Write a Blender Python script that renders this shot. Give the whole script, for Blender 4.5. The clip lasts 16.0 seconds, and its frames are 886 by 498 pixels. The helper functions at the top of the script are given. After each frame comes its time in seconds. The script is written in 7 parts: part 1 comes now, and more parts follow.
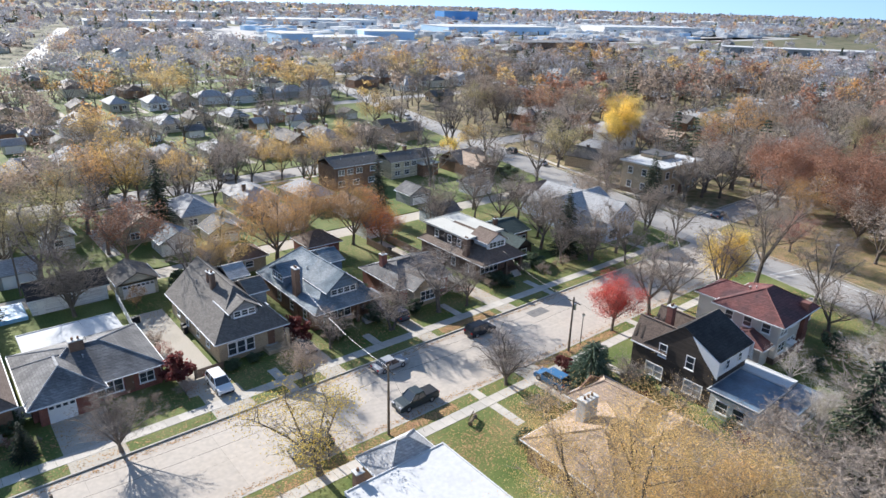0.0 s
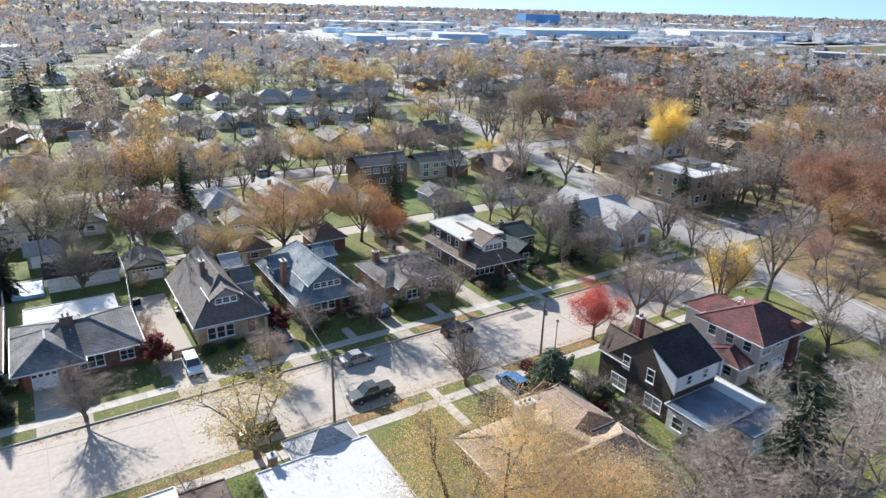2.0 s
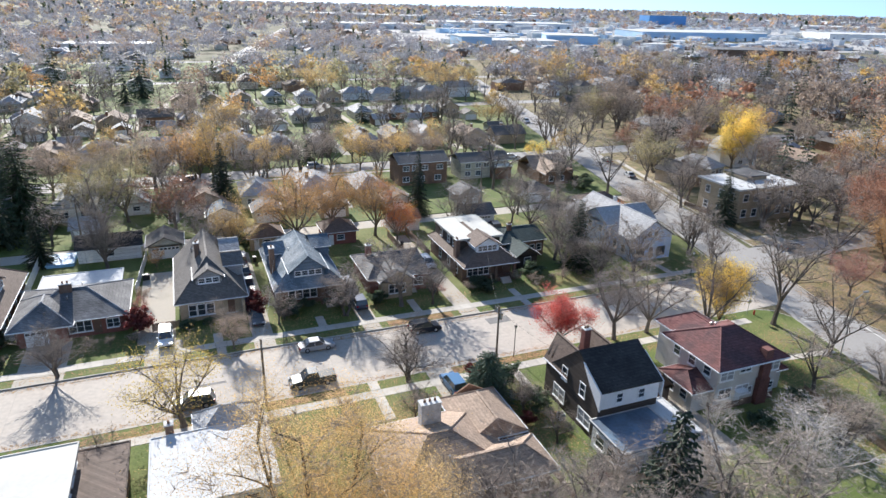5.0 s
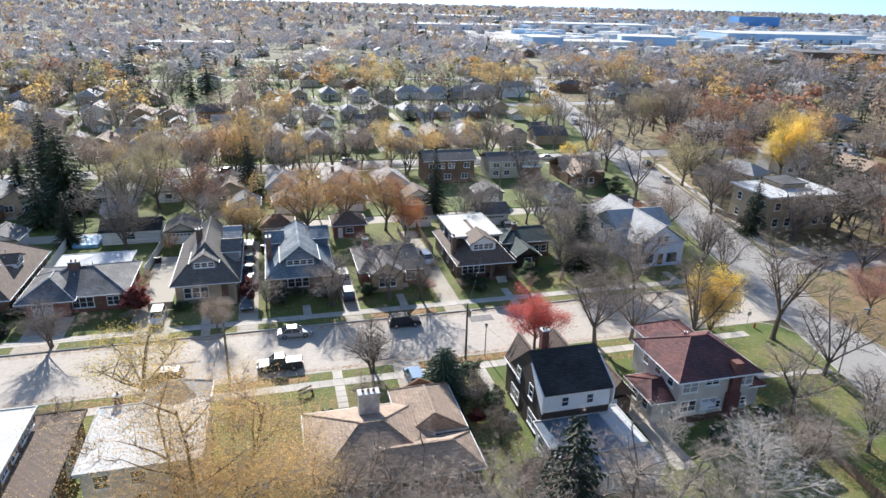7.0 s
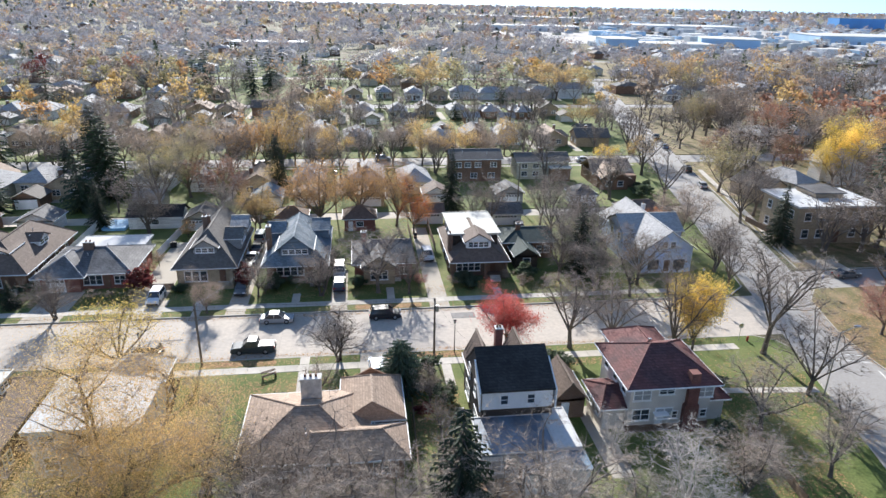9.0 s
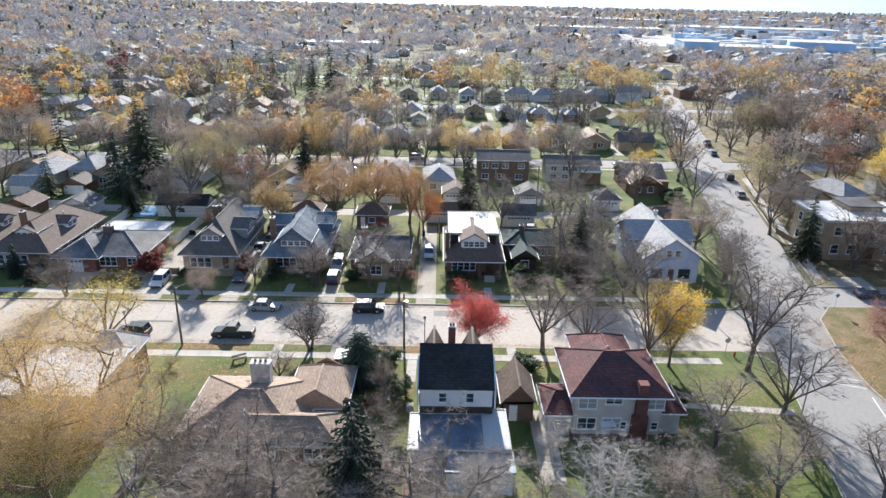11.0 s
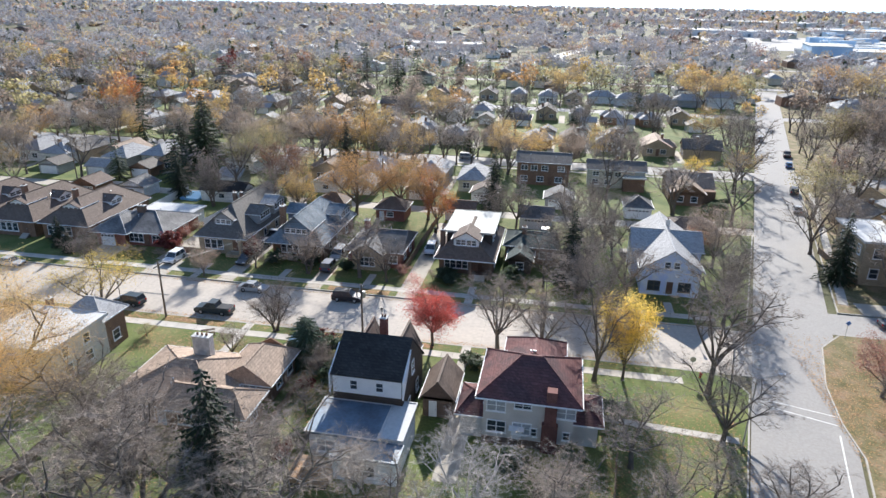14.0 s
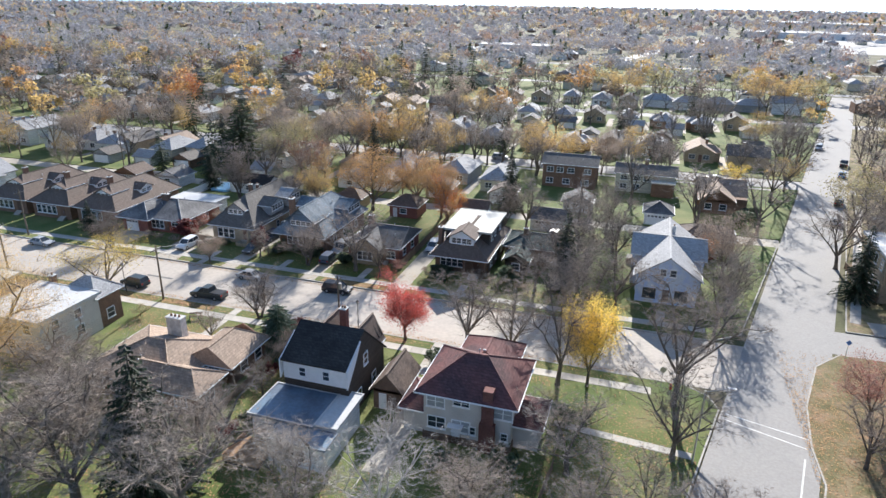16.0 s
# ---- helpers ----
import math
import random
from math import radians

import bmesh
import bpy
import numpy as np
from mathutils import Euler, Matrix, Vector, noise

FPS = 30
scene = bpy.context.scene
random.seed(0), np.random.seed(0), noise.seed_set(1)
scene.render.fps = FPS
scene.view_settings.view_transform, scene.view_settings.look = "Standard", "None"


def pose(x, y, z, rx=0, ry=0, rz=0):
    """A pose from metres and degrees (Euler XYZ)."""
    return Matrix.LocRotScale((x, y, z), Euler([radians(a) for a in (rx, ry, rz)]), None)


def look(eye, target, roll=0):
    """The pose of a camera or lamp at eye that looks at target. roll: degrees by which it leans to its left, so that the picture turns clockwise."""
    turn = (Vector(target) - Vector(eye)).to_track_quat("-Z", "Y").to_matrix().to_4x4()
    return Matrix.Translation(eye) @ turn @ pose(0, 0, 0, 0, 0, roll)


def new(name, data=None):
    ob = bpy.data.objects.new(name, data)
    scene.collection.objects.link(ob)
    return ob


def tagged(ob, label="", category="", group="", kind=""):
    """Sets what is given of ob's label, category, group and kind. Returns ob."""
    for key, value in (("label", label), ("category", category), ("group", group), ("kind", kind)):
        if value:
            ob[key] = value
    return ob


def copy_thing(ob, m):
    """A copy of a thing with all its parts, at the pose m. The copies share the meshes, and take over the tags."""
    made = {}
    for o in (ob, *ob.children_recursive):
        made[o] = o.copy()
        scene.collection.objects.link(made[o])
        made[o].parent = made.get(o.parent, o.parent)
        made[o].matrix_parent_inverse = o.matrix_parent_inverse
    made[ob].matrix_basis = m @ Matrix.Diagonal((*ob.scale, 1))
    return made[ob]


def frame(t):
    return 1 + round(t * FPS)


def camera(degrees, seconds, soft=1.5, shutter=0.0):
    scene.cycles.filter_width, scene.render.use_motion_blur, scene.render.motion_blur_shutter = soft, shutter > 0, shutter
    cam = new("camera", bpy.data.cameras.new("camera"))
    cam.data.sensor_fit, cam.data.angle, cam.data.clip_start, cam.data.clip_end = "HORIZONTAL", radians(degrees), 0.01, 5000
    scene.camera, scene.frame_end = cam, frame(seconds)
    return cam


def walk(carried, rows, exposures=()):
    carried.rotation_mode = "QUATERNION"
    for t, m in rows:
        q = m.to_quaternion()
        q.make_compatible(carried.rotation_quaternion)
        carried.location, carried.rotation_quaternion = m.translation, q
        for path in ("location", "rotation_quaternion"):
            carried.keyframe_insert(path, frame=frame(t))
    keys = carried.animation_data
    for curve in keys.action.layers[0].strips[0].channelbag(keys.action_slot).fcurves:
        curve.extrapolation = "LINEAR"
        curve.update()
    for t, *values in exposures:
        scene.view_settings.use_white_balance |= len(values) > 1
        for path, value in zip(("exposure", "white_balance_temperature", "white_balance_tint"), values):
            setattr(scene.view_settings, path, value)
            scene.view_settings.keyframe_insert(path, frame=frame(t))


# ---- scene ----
cam = camera(68.8, 16.0, soft=1.5)
METRES, EYE, TILT, LEAN, TURN = 106.6, 43.5, 0.0, 0.0, -40.0
ROWS = [
    (0.0, 0.0, 0.0, 0.0, 0.55, -21.02, -1.44),
    (0.5, 0.0315, -0.0018, -0.0, 2.35, -21.02, -1.44),
    (1.0, 0.0635, -0.0027, 0.0005, 4.19, -21.0, -1.44),
    (1.5, 0.0953, -0.0021, 0.0013, 6.0, -20.96, -1.43),
    (2.0, 0.1269, 0.0, 0.0024, 7.82, -20.95, -1.43),
    (2.5, 0.158, 0.0037, 0.0036, 9.62, -20.95, -1.42),
    (3.0, 0.1869, 0.0086, 0.0046, 11.29, -20.99, -1.4),
    (3.5, 0.218, 0.0145, 0.0056, 13.1, -21.04, -1.39),
    (4.0, 0.249, 0.0211, 0.0058, 14.89, -21.07, -1.36),
    (6.5, 0.3962, 0.0656, 0.0032, 23.74, -21.2, -1.27),
    (7.0, 0.4256, 0.0779, 0.0025, 25.53, -21.2, -1.21),
    (7.5, 0.4553, 0.0902, 0.002, 27.33, -21.2, -1.17),
    (8.0, 0.4843, 0.1031, 0.0011, 29.14, -21.2, -1.15),
    (8.5, 0.5122, 0.1174, 0.0005, 30.92, -21.21, -1.11),
    (9.0, 0.5396, 0.1321, -0.0005, 32.69, -21.2, -1.08),
    (11.5, 0.6698, 0.2212, -0.0013, 41.75, -21.21, -1.04),
    (12.0, 0.6939, 0.2411, -0.0016, 43.52, -21.22, -1.02),
    (12.5, 0.7174, 0.262, -0.002, 45.32, -21.23, -0.98),
    (13.0, 0.7405, 0.2837, -0.0024, 47.1, -21.23, -0.96),
    (13.5, 0.7629, 0.306, -0.0028, 48.89, -21.2, -0.91),
    (14.0, 0.7844, 0.3286, -0.0031, 50.65, -21.19, -0.88),
    (14.5, 0.805, 0.3515, -0.0038, 52.4, -21.17, -0.85),
    (15.0, 0.8244, 0.375, -0.0048, 54.16, -21.17, -0.83),
    (15.5, 0.8422, 0.3989, -0.0055, 55.88, -21.16, -0.82),
    (16.0, 0.8595, 0.4242, -0.0065, 57.6, -21.14, -0.79),
]
walk(cam, [(t, pose(0, 0, EYE, TILT, LEAN, TURN) @ pose(METRES * x, METRES * y, METRES * z, 90 + pitch, roll, yaw)) for t, x, y, z, yaw, pitch, roll in ROWS])

# ---- world, sun ----
world = bpy.data.worlds.new("sky")
scene.world = world
world.use_nodes = True
wn = world.node_tree
sky = wn.nodes.new("ShaderNodeTexSky")
sky.sky_type = "NISHITA"
sky.sun_disc = False
SUN_EL, SUN_AZ = 25.5, 4.0  # the sun stands towards +y, a little to -x
sky.sun_elevation = radians(SUN_EL)
sky.sun_rotation = radians(-SUN_AZ)
sky.air_density, sky.dust_density, sky.ozone_density = 1.0, 0.3, 2.5
direction = wn.nodes.new("ShaderNodeTexCoord")
lift = wn.nodes.new("ShaderNodeVectorMath")
lift.inputs[1].default_value = (0, 0, 0.22)  # the clear sky starts above the haze of the horizon
wn.links.new(direction.outputs["Generated"], lift.inputs[0])
wn.links.new(lift.outputs[0], sky.inputs[0])
wn.links.new(sky.outputs[0], wn.nodes["Background"].inputs[0])
wn.nodes["Background"].inputs[1].default_value = 0.132
sun = new("sun", bpy.data.lights.new("sun", "SUN"))
sun.data.energy, sun.data.angle, sun.data.color = 5.0, radians(0.55), (1.0, 0.968, 0.935)
sv = Vector((-math.sin(radians(SUN_AZ)) * math.cos(radians(SUN_EL)), math.cos(radians(SUN_AZ)) * math.cos(radians(SUN_EL)), math.sin(radians(SUN_EL))))
sun.matrix_world = look(sv * 200, (0, 0, 0))
scene.view_settings.exposure = 0.92


# ---- materials ----
def material(name, color, rough=0.85, var=0.25, scale=0.6, fine=12.0, bump=0.2, metal=0.0, spec=0.4, pattern="", size=0.3, second=None, blend=0.5, per_object=0.0, island=0.0, through_light=0.0, coat=0.0):
    m = bpy.data.materials.new(name)
    m.use_nodes = True
    t, n, lk = m.node_tree, m.node_tree.nodes, m.node_tree.links
    b = n["Principled BSDF"]
    tc = n.new("ShaderNodeTexCoord").outputs["Object"]

    def noise_tex(s, detail=4.0):
        x = n.new("ShaderNodeTexNoise")
        x.inputs["Scale"].default_value, x.inputs["Detail"].default_value = s, detail
        lk.new(tc, x.inputs["Vector"])
        return x.outputs["Fac"]

    def ramp(fac, a, bb, lo, hi):
        r = n.new("ShaderNodeMapRange")
        r.inputs["From Min"].default_value, r.inputs["From Max"].default_value = a, bb
        r.inputs["To Min"].default_value, r.inputs["To Max"].default_value = lo, hi
        lk.new(fac, r.inputs["Value"])
        return r.outputs["Result"]

    def mul(x, y):
        k = n.new("ShaderNodeMath")
        k.operation = "MULTIPLY"
        for s, v in zip(k.inputs, (x, y)):
            if isinstance(v, float):
                s.default_value = v
            else:
                lk.new(v, s)
        return k.outputs[0]

    big, small = noise_tex(scale), noise_tex(fine, 3.0)
    base = n.new("ShaderNodeMix")
    base.data_type = "RGBA"
    base.inputs["A"].default_value = (*color, 1)
    base.inputs["B"].default_value = (*(second or color), 1)
    lk.new(ramp(big, 0.5 - 0.22 * blend, 0.5 + 0.22 * blend, 0.0, 1.0), base.inputs["Factor"])
    value = mul(ramp(big, 0.25, 0.75, 1 - var, 1 + var), ramp(small, 0.25, 0.75, 1 - var * 0.7, 1 + var * 0.7))
    if per_object:
        value = mul(value, ramp(n.new("ShaderNodeObjectInfo").outputs["Random"], 0.0, 1.0, 1 - per_object, 1 + per_object))
    if island:
        value = mul(value, ramp(n.new("ShaderNodeNewGeometry").outputs["Random Per Island"], 0.0, 1.0, 1 - island, 1 + island))
    height = small
    if pattern in ("brick", "shingle", "siding", "slab"):
        sep = n.new("ShaderNodeSeparateXYZ")
        lk.new(tc, sep.inputs[0])
        com = n.new("ShaderNodeCombineXYZ")
        add = n.new("ShaderNodeMath")
        lk.new(sep.outputs[0], add.inputs[0])
        lk.new(sep.outputs[1], add.inputs[1])
        if pattern == "slab":
            lk.new(sep.outputs[0], com.inputs[0])
            lk.new(sep.outputs[1], com.inputs[1])
        else:
            lk.new(add.outputs[0], com.inputs[0])
            lk.new(sep.outputs[2], com.inputs[1])
        br = n.new("ShaderNodeTexBrick")
        lk.new(com.outputs[0], br.inputs["Vector"])
        br.inputs["Scale"].default_value = 1.0
        w, h = {"brick": (0.24, 0.08), "shingle": (size, size * 0.5), "siding": (4.0, size), "slab": (size, size)}[pattern]
        br.inputs["Brick Width"].default_value, br.inputs["Row Height"].default_value = w, h
        br.inputs["Mortar Size"].default_value = 0.01 if pattern != "slab" else 0.02
        br.offset = 0.0 if pattern == "slab" else 0.5
        br.inputs["Color1"].default_value, br.inputs["Color2"].default_value = (0.8, 0.8, 0.8, 1), (1.15, 1.15, 1.15, 1)
        br.inputs["Mortar"].default_value = (0.6, 0.6, 0.6, 1) if pattern != "brick" else (1.3, 1.3, 1.3, 1)
        if pattern == "slab":
            br.inputs["Color1"].default_value, br.inputs["Color2"].default_value = (0.95, 0.95, 0.95, 1), (1.05, 1.05, 1.05, 1)
            br.inputs["Mortar"].default_value = (0.78, 0.78, 0.78, 1)
        value = mul(value, br.outputs["Color"])
        height = br.outputs["Color"]
    hsv = n.new("ShaderNodeMix")
    hsv.data_type, hsv.blend_type = "RGBA", "MULTIPLY"
    hsv.inputs["Factor"].default_value = 1.0
    lk.new(base.outputs["Result"], hsv.inputs["A"])
    lk.new(value, hsv.inputs["B"])
    lk.new(hsv.outputs["Result"], b.inputs["Base Color"])
    b.inputs["Roughness"].default_value, b.inputs["Metallic"].default_value = rough, metal
    b.inputs["Specular IOR Level"].default_value = spec
    b.inputs["Coat Weight"].default_value = coat
    if bump:
        bp = n.new("ShaderNodeBump")
        bp.inputs["Strength"].default_value, bp.inputs["Distance"].default_value = bump, 0.03
        lk.new(height, bp.inputs["Height"])
        lk.new(bp.outputs[0], b.inputs["Normal"])
    if through_light:
        tr = n.new("ShaderNodeBsdfTranslucent")
        lk.new(hsv.outputs["Result"], tr.inputs["Color"])
        mx = n.new("ShaderNodeMixShader")
        mx.inputs[0].default_value = through_light
        lk.new(b.outputs[0], mx.inputs[1])
        lk.new(tr.outputs[0], mx.inputs[2])
        lk.new(mx.outputs[0], n["Material Output"].inputs["Surface"])
    return m


GROUND = material("turf_and_soil", (0.1, 0.115, 0.042), 0.95, 0.35, 0.05, 3.0, 0.3, second=(0.15, 0.12, 0.075), blend=0.8)
GRASS = material("grass", (0.115, 0.185, 0.034), 0.95, 0.45, 0.16, 4.0, 0.5, second=(0.16, 0.15, 0.06), blend=1.1)
DRYGRASS = material("dry_grass", (0.19, 0.18, 0.07), 0.95, 0.42, 0.4, 3.0, 0.5, second=(0.25, 0.18, 0.11), blend=0.8)
CONCRETE_ROAD = material("concrete_road", (0.53, 0.465, 0.39), 0.85, 0.16, 0.09, 2.0, 0.1, pattern="slab", size=6.0, second=(0.44, 0.39, 0.335))
ASPHALT = material("worn_asphalt", (0.38, 0.36, 0.335), 0.85, 0.16, 0.12, 4.0, 0.15, second=(0.32, 0.305, 0.285))
FAR_ROAD = material("far_road_surface", (0.45, 0.43, 0.4), 0.85, 0.15, 0.05, 2.0, 0.0)
WALKWAY = material("sidewalk_concrete", (0.52, 0.48, 0.42), 0.9, 0.12, 0.5, 8.0, 0.1, per_object=0.1)
KERB = material("kerb_concrete", (0.47, 0.44, 0.39), 0.9, 0.15, 0.7, 8.0, 0.1)
DRIVE = material("driveway_concrete", (0.5, 0.45, 0.37), 0.9, 0.18, 0.3, 5.0, 0.1, second=(0.42, 0.38, 0.32))
LITTER = material("fallen_leaves", (0.47, 0.29, 0.13), 0.9, 0.3, 0.4, 5.0, 0.0, second=(0.35, 0.2, 0.1), island=0.5)
LINE = material("road_marking", (0.75, 0.74, 0.7), 0.8, 0.2, 1.0, 10.0, 0.0)
TAR = material("tar_patch", (0.2, 0.19, 0.18), 0.8, 0.2, 1.0, 6.0, 0.1)
BARK = material("bark", (0.15, 0.125, 0.105), 0.95, 0.3, 1.5, 14.0, 0.5, per_object=0.25)
TWIG = material("twigs", (0.38, 0.32, 0.27), 0.95, 0.2, 0.4, 5.0, 0.0, per_object=0.25, island=0.3, through_light=0.15)
# distant twigs: haze is put into the colour, paler and bluer than TWIG
HAZE_TWIG = material("haze_paled_twigs", (0.41, 0.4, 0.425), 0.9, 0.25, 0.02, 0.3, 0.0, second=(0.36, 0.345, 0.36), island=0.18, through_light=0.28)
FINE_TWIG = material("fine_brown_twigs", (0.35, 0.29, 0.24), 0.95, 0.2, 0.4, 5.0, 0.0, per_object=0.25, island=0.3, through_light=0.1)
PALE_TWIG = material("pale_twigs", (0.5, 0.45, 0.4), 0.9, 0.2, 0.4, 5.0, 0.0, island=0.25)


def leaf(name, c, c2):
    return material(name, c, 0.7, 0.2, 0.5, 4.0, 0.0, second=c2, per_object=0.22, island=0.35, through_light=0.45)


LEAF = {
    "orange": leaf("orange_leaves", (0.6, 0.35, 0.14), (0.52, 0.32, 0.15)),
    "gold": leaf("golden_leaves", (0.62, 0.44, 0.17), (0.54, 0.37, 0.16)),
    "yellow": leaf("yellow_leaves", (0.85, 0.63, 0.14), (0.78, 0.58, 0.16)),
    "red": leaf("red_leaves", (0.7, 0.13, 0.11), (0.62, 0.19, 0.15)),
    "fire": leaf("orange_red_leaves", (0.55, 0.14, 0.05), (0.5, 0.24, 0.06)),
    "rust": leaf("rust_leaves", (0.34, 0.165, 0.105), (0.32, 0.19, 0.13)),
    "pink": leaf("pinkish_leaves", (0.4, 0.2, 0.16), (0.32, 0.15, 0.12)),
    "maroon": leaf("maroon_leaves", (0.2, 0.05, 0.05), (0.17, 0.06, 0.05)),
    "olive": leaf("olive_leaves", (0.39, 0.35, 0.18), (0.42, 0.35, 0.19)),
    "tan": leaf("dry_tan_leaves", (0.66, 0.47, 0.2), (0.6, 0.4, 0.18)),
    "brown": leaf("brown_leaves", (0.37, 0.29, 0.225), (0.32, 0.25, 0.2)),
    "blue_pine": leaf("blue_green_needles", (0.15, 0.22, 0.14), (0.12, 0.18, 0.12)),
    "spruce": leaf("spruce_needles", (0.045, 0.07, 0.035), (0.055, 0.075, 0.045)),
    "pine": leaf("pine_needles", (0.06, 0.095, 0.035), (0.07, 0.1, 0.045)),
    "shrub": leaf("shrub_leaves", (0.1, 0.145, 0.085), (0.11, 0.14, 0.08)),
    # copies of the leaf colours above, paled to stand in for distance haze
    "far_orange": leaf("haze_paled_orange_leaves", (0.5, 0.34, 0.2), (0.45, 0.3, 0.19)),
    "far_gold": leaf("haze_paled_golden_leaves", (0.55, 0.42, 0.24), (0.48, 0.37, 0.22)),
    "far_brown": leaf("haze_paled_brown_leaves", (0.4, 0.335, 0.29), (0.36, 0.3, 0.26)),
    "far_rust": leaf("haze_paled_rust_leaves", (0.38, 0.255, 0.21), (0.34, 0.24, 0.2)),
}
MAROON_BRICK = material("maroon_brick", (0.16, 0.07, 0.058), 0.9, 0.25, 0.8, 9.0, 0.3, pattern="brick")
RED_BRICK = material("red_brick", (0.25, 0.1, 0.075), 0.9, 0.2, 0.8, 9.0, 0.3, pattern="brick")
BROWN_BRICK = material("brown_brick", (0.22, 0.13, 0.085), 0.9, 0.2, 0.8, 9.0, 0.3, pattern="brick")
TAN_BRICK = material("tan_brick", (0.4, 0.32, 0.22), 0.9, 0.15, 0.8, 9.0, 0.3, pattern="brick")
DARK_BRICK = material("dark_brick", (0.17, 0.11, 0.08), 0.9, 0.2, 0.8, 9.0, 0.3, pattern="brick")
STUCCO = material("grey_stucco", (0.62, 0.575, 0.52), 0.9, 0.12, 0.6, 10.0, 0.2, per_object=0.05)
STONE = material("pale_stone", (0.58, 0.57, 0.54), 0.85, 0.25, 2.0, 12.0, 0.3)
WHITE_SIDING = material("white_siding", (0.83, 0.83, 0.82), 0.6, 0.06, 0.5, 8.0, 0.3, pattern="siding", size=0.15, per_object=0.04)
BLUE_SIDING = material("blue_grey_siding", (0.17, 0.23, 0.29), 0.7, 0.1, 0.5, 8.0, 0.3, pattern="siding", size=0.15)
CREAM_SIDING = material("cream_siding", (0.62, 0.58, 0.46), 0.7, 0.1, 0.5, 8.0, 0.3, pattern="siding", size=0.15, per_object=0.15)
GREY_SIDING = material("grey_siding", (0.36, 0.36, 0.36), 0.7, 0.1, 0.5, 8.0, 0.3, pattern="siding", size=0.15, per_object=0.2)
DARK_SIDING = material("dark_brown_shingle_wall", (0.075, 0.058, 0.046), 0.85, 0.15, 0.5, 8.0, 0.3, pattern="siding", size=0.2)
HOUSE_WRAP = material("pale_house_wrap", (0.72, 0.78, 0.88), 0.6, 0.12, 0.9, 7.0, 0.1, second=(0.5, 0.6, 0.82), blend=0.5)
TRIM = material("white_trim", (0.84, 0.84, 0.83), 0.6, 0.06, 1.0, 8.0, 0.05)
DARK_TRIM = material("dark_trim", (0.08, 0.07, 0.06), 0.7, 0.15, 1.0, 8.0, 0.05)
DOOR = material("door_paint", (0.16, 0.09, 0.06), 0.6, 0.15, 1.0, 8.0, 0.05, per_object=0.3)


def shingles(name, c, c2=None, rough=0.8):
    return material(name, c, rough, 0.26, 0.3, 4.0, 0.35, spec=0.22, pattern="shingle", size=0.32, second=c2, per_object=0.08)


ROOF_GREY = shingles("grey_shingles", (0.15, 0.147, 0.147), (0.2, 0.195, 0.19))
ROOF_BROWNGREY = shingles("brown_grey_shingles", (0.2, 0.18, 0.16), (0.16, 0.145, 0.13))
ROOF_BLUE = shingles("blue_grey_shingles", (0.14, 0.19, 0.23), (0.25, 0.28, 0.3))
ROOF_BLACK = shingles("black_shingles", (0.042, 0.039, 0.037), (0.05, 0.047, 0.045))
ROOF_TAN = shingles("tan_shingles", (0.45, 0.335, 0.25), (0.4, 0.295, 0.22))
ROOF_BROWN = shingles("brown_shingles", (0.2, 0.15, 0.12), (0.17, 0.125, 0.1))
ROOF_RED = shingles("maroon_shingles", (0.24, 0.1, 0.09), (0.11, 0.06, 0.06))
ROOF_GREEN = shingles("dark_green_shingles", (0.07, 0.1, 0.095), (0.055, 0.08, 0.08))
ROOF_PALE = shingles("pale_grey_shingles", (0.46, 0.455, 0.45), (0.38, 0.375, 0.37))
MEMBRANE = material("white_roof_membrane", (0.64, 0.64, 0.63), 0.8, 0.12, 0.25, 2.5, 0.08, second=(0.54, 0.54, 0.53), spec=0.25)
CREAM_MEMBRANE = material("cream_roof_membrane", (0.56, 0.545, 0.485), 0.75, 0.08, 0.25, 2.5, 0.05)
BLUE_MEMBRANE = material("blue_grey_roof_membrane", (0.17, 0.25, 0.33), 0.42, 0.25, 0.4, 3.0, 0.06, second=(0.09, 0.12, 0.16), spec=0.6)
BLUE_CLAD = material("blue_cladding", (0.42, 0.62, 0.82), 0.5, 0.1, 0.05, 2.0, 0.0)
BLUE_GLASS = material("blue_office_cladding", (0.07, 0.27, 0.6), 0.35, 0.1, 0.05, 2.0, 0.0)
METAL = material("galvanised_metal", (0.5, 0.5, 0.5), 0.4, 0.1, 1.0, 8.0, 0.02, metal=0.8)
POLE_WOOD = material("weathered_pole_wood", (0.19, 0.15, 0.115), 0.95, 0.2, 1.0, 12.0, 0.4)
DECK = material("deck_boards", (0.36, 0.22, 0.12), 0.85, 0.2, 1.0, 9.0, 0.2)
FENCE_WHITE = material("white_vinyl", (0.78, 0.78, 0.78), 0.5, 0.05, 1.0, 8.0, 0.02)
FENCE_WOOD = material("weathered_fence_wood", (0.24, 0.17, 0.12), 0.9, 0.2, 1.0, 10.0, 0.2, per_object=0.15)
POOL = material("blue_tarpaulin", (0.25, 0.5, 0.72), 0.5, 0.1, 0.8, 6.0, 0.1)
BLACK = material("black_plastic", (0.02, 0.02, 0.022), 0.5, 0.1, 1.0, 9.0, 0.0)
RUBBER = material("tyre_rubber", (0.018, 0.018, 0.018), 0.85, 0.1, 1.0, 9.0, 0.0)
LAMP_RED = material("tail_light_lens", (0.4, 0.02, 0.02), 0.25, 0.05, 1.0, 9.0, 0.0)
LAMP_CLEAR = material("headlight_lens", (0.7, 0.7, 0.72), 0.15, 0.05, 1.0, 9.0, 0.0)
SIGN_BLUE = material("sign_blue", (0.08, 0.2, 0.5), 0.5, 0.05, 1.0, 9.0, 0.0)
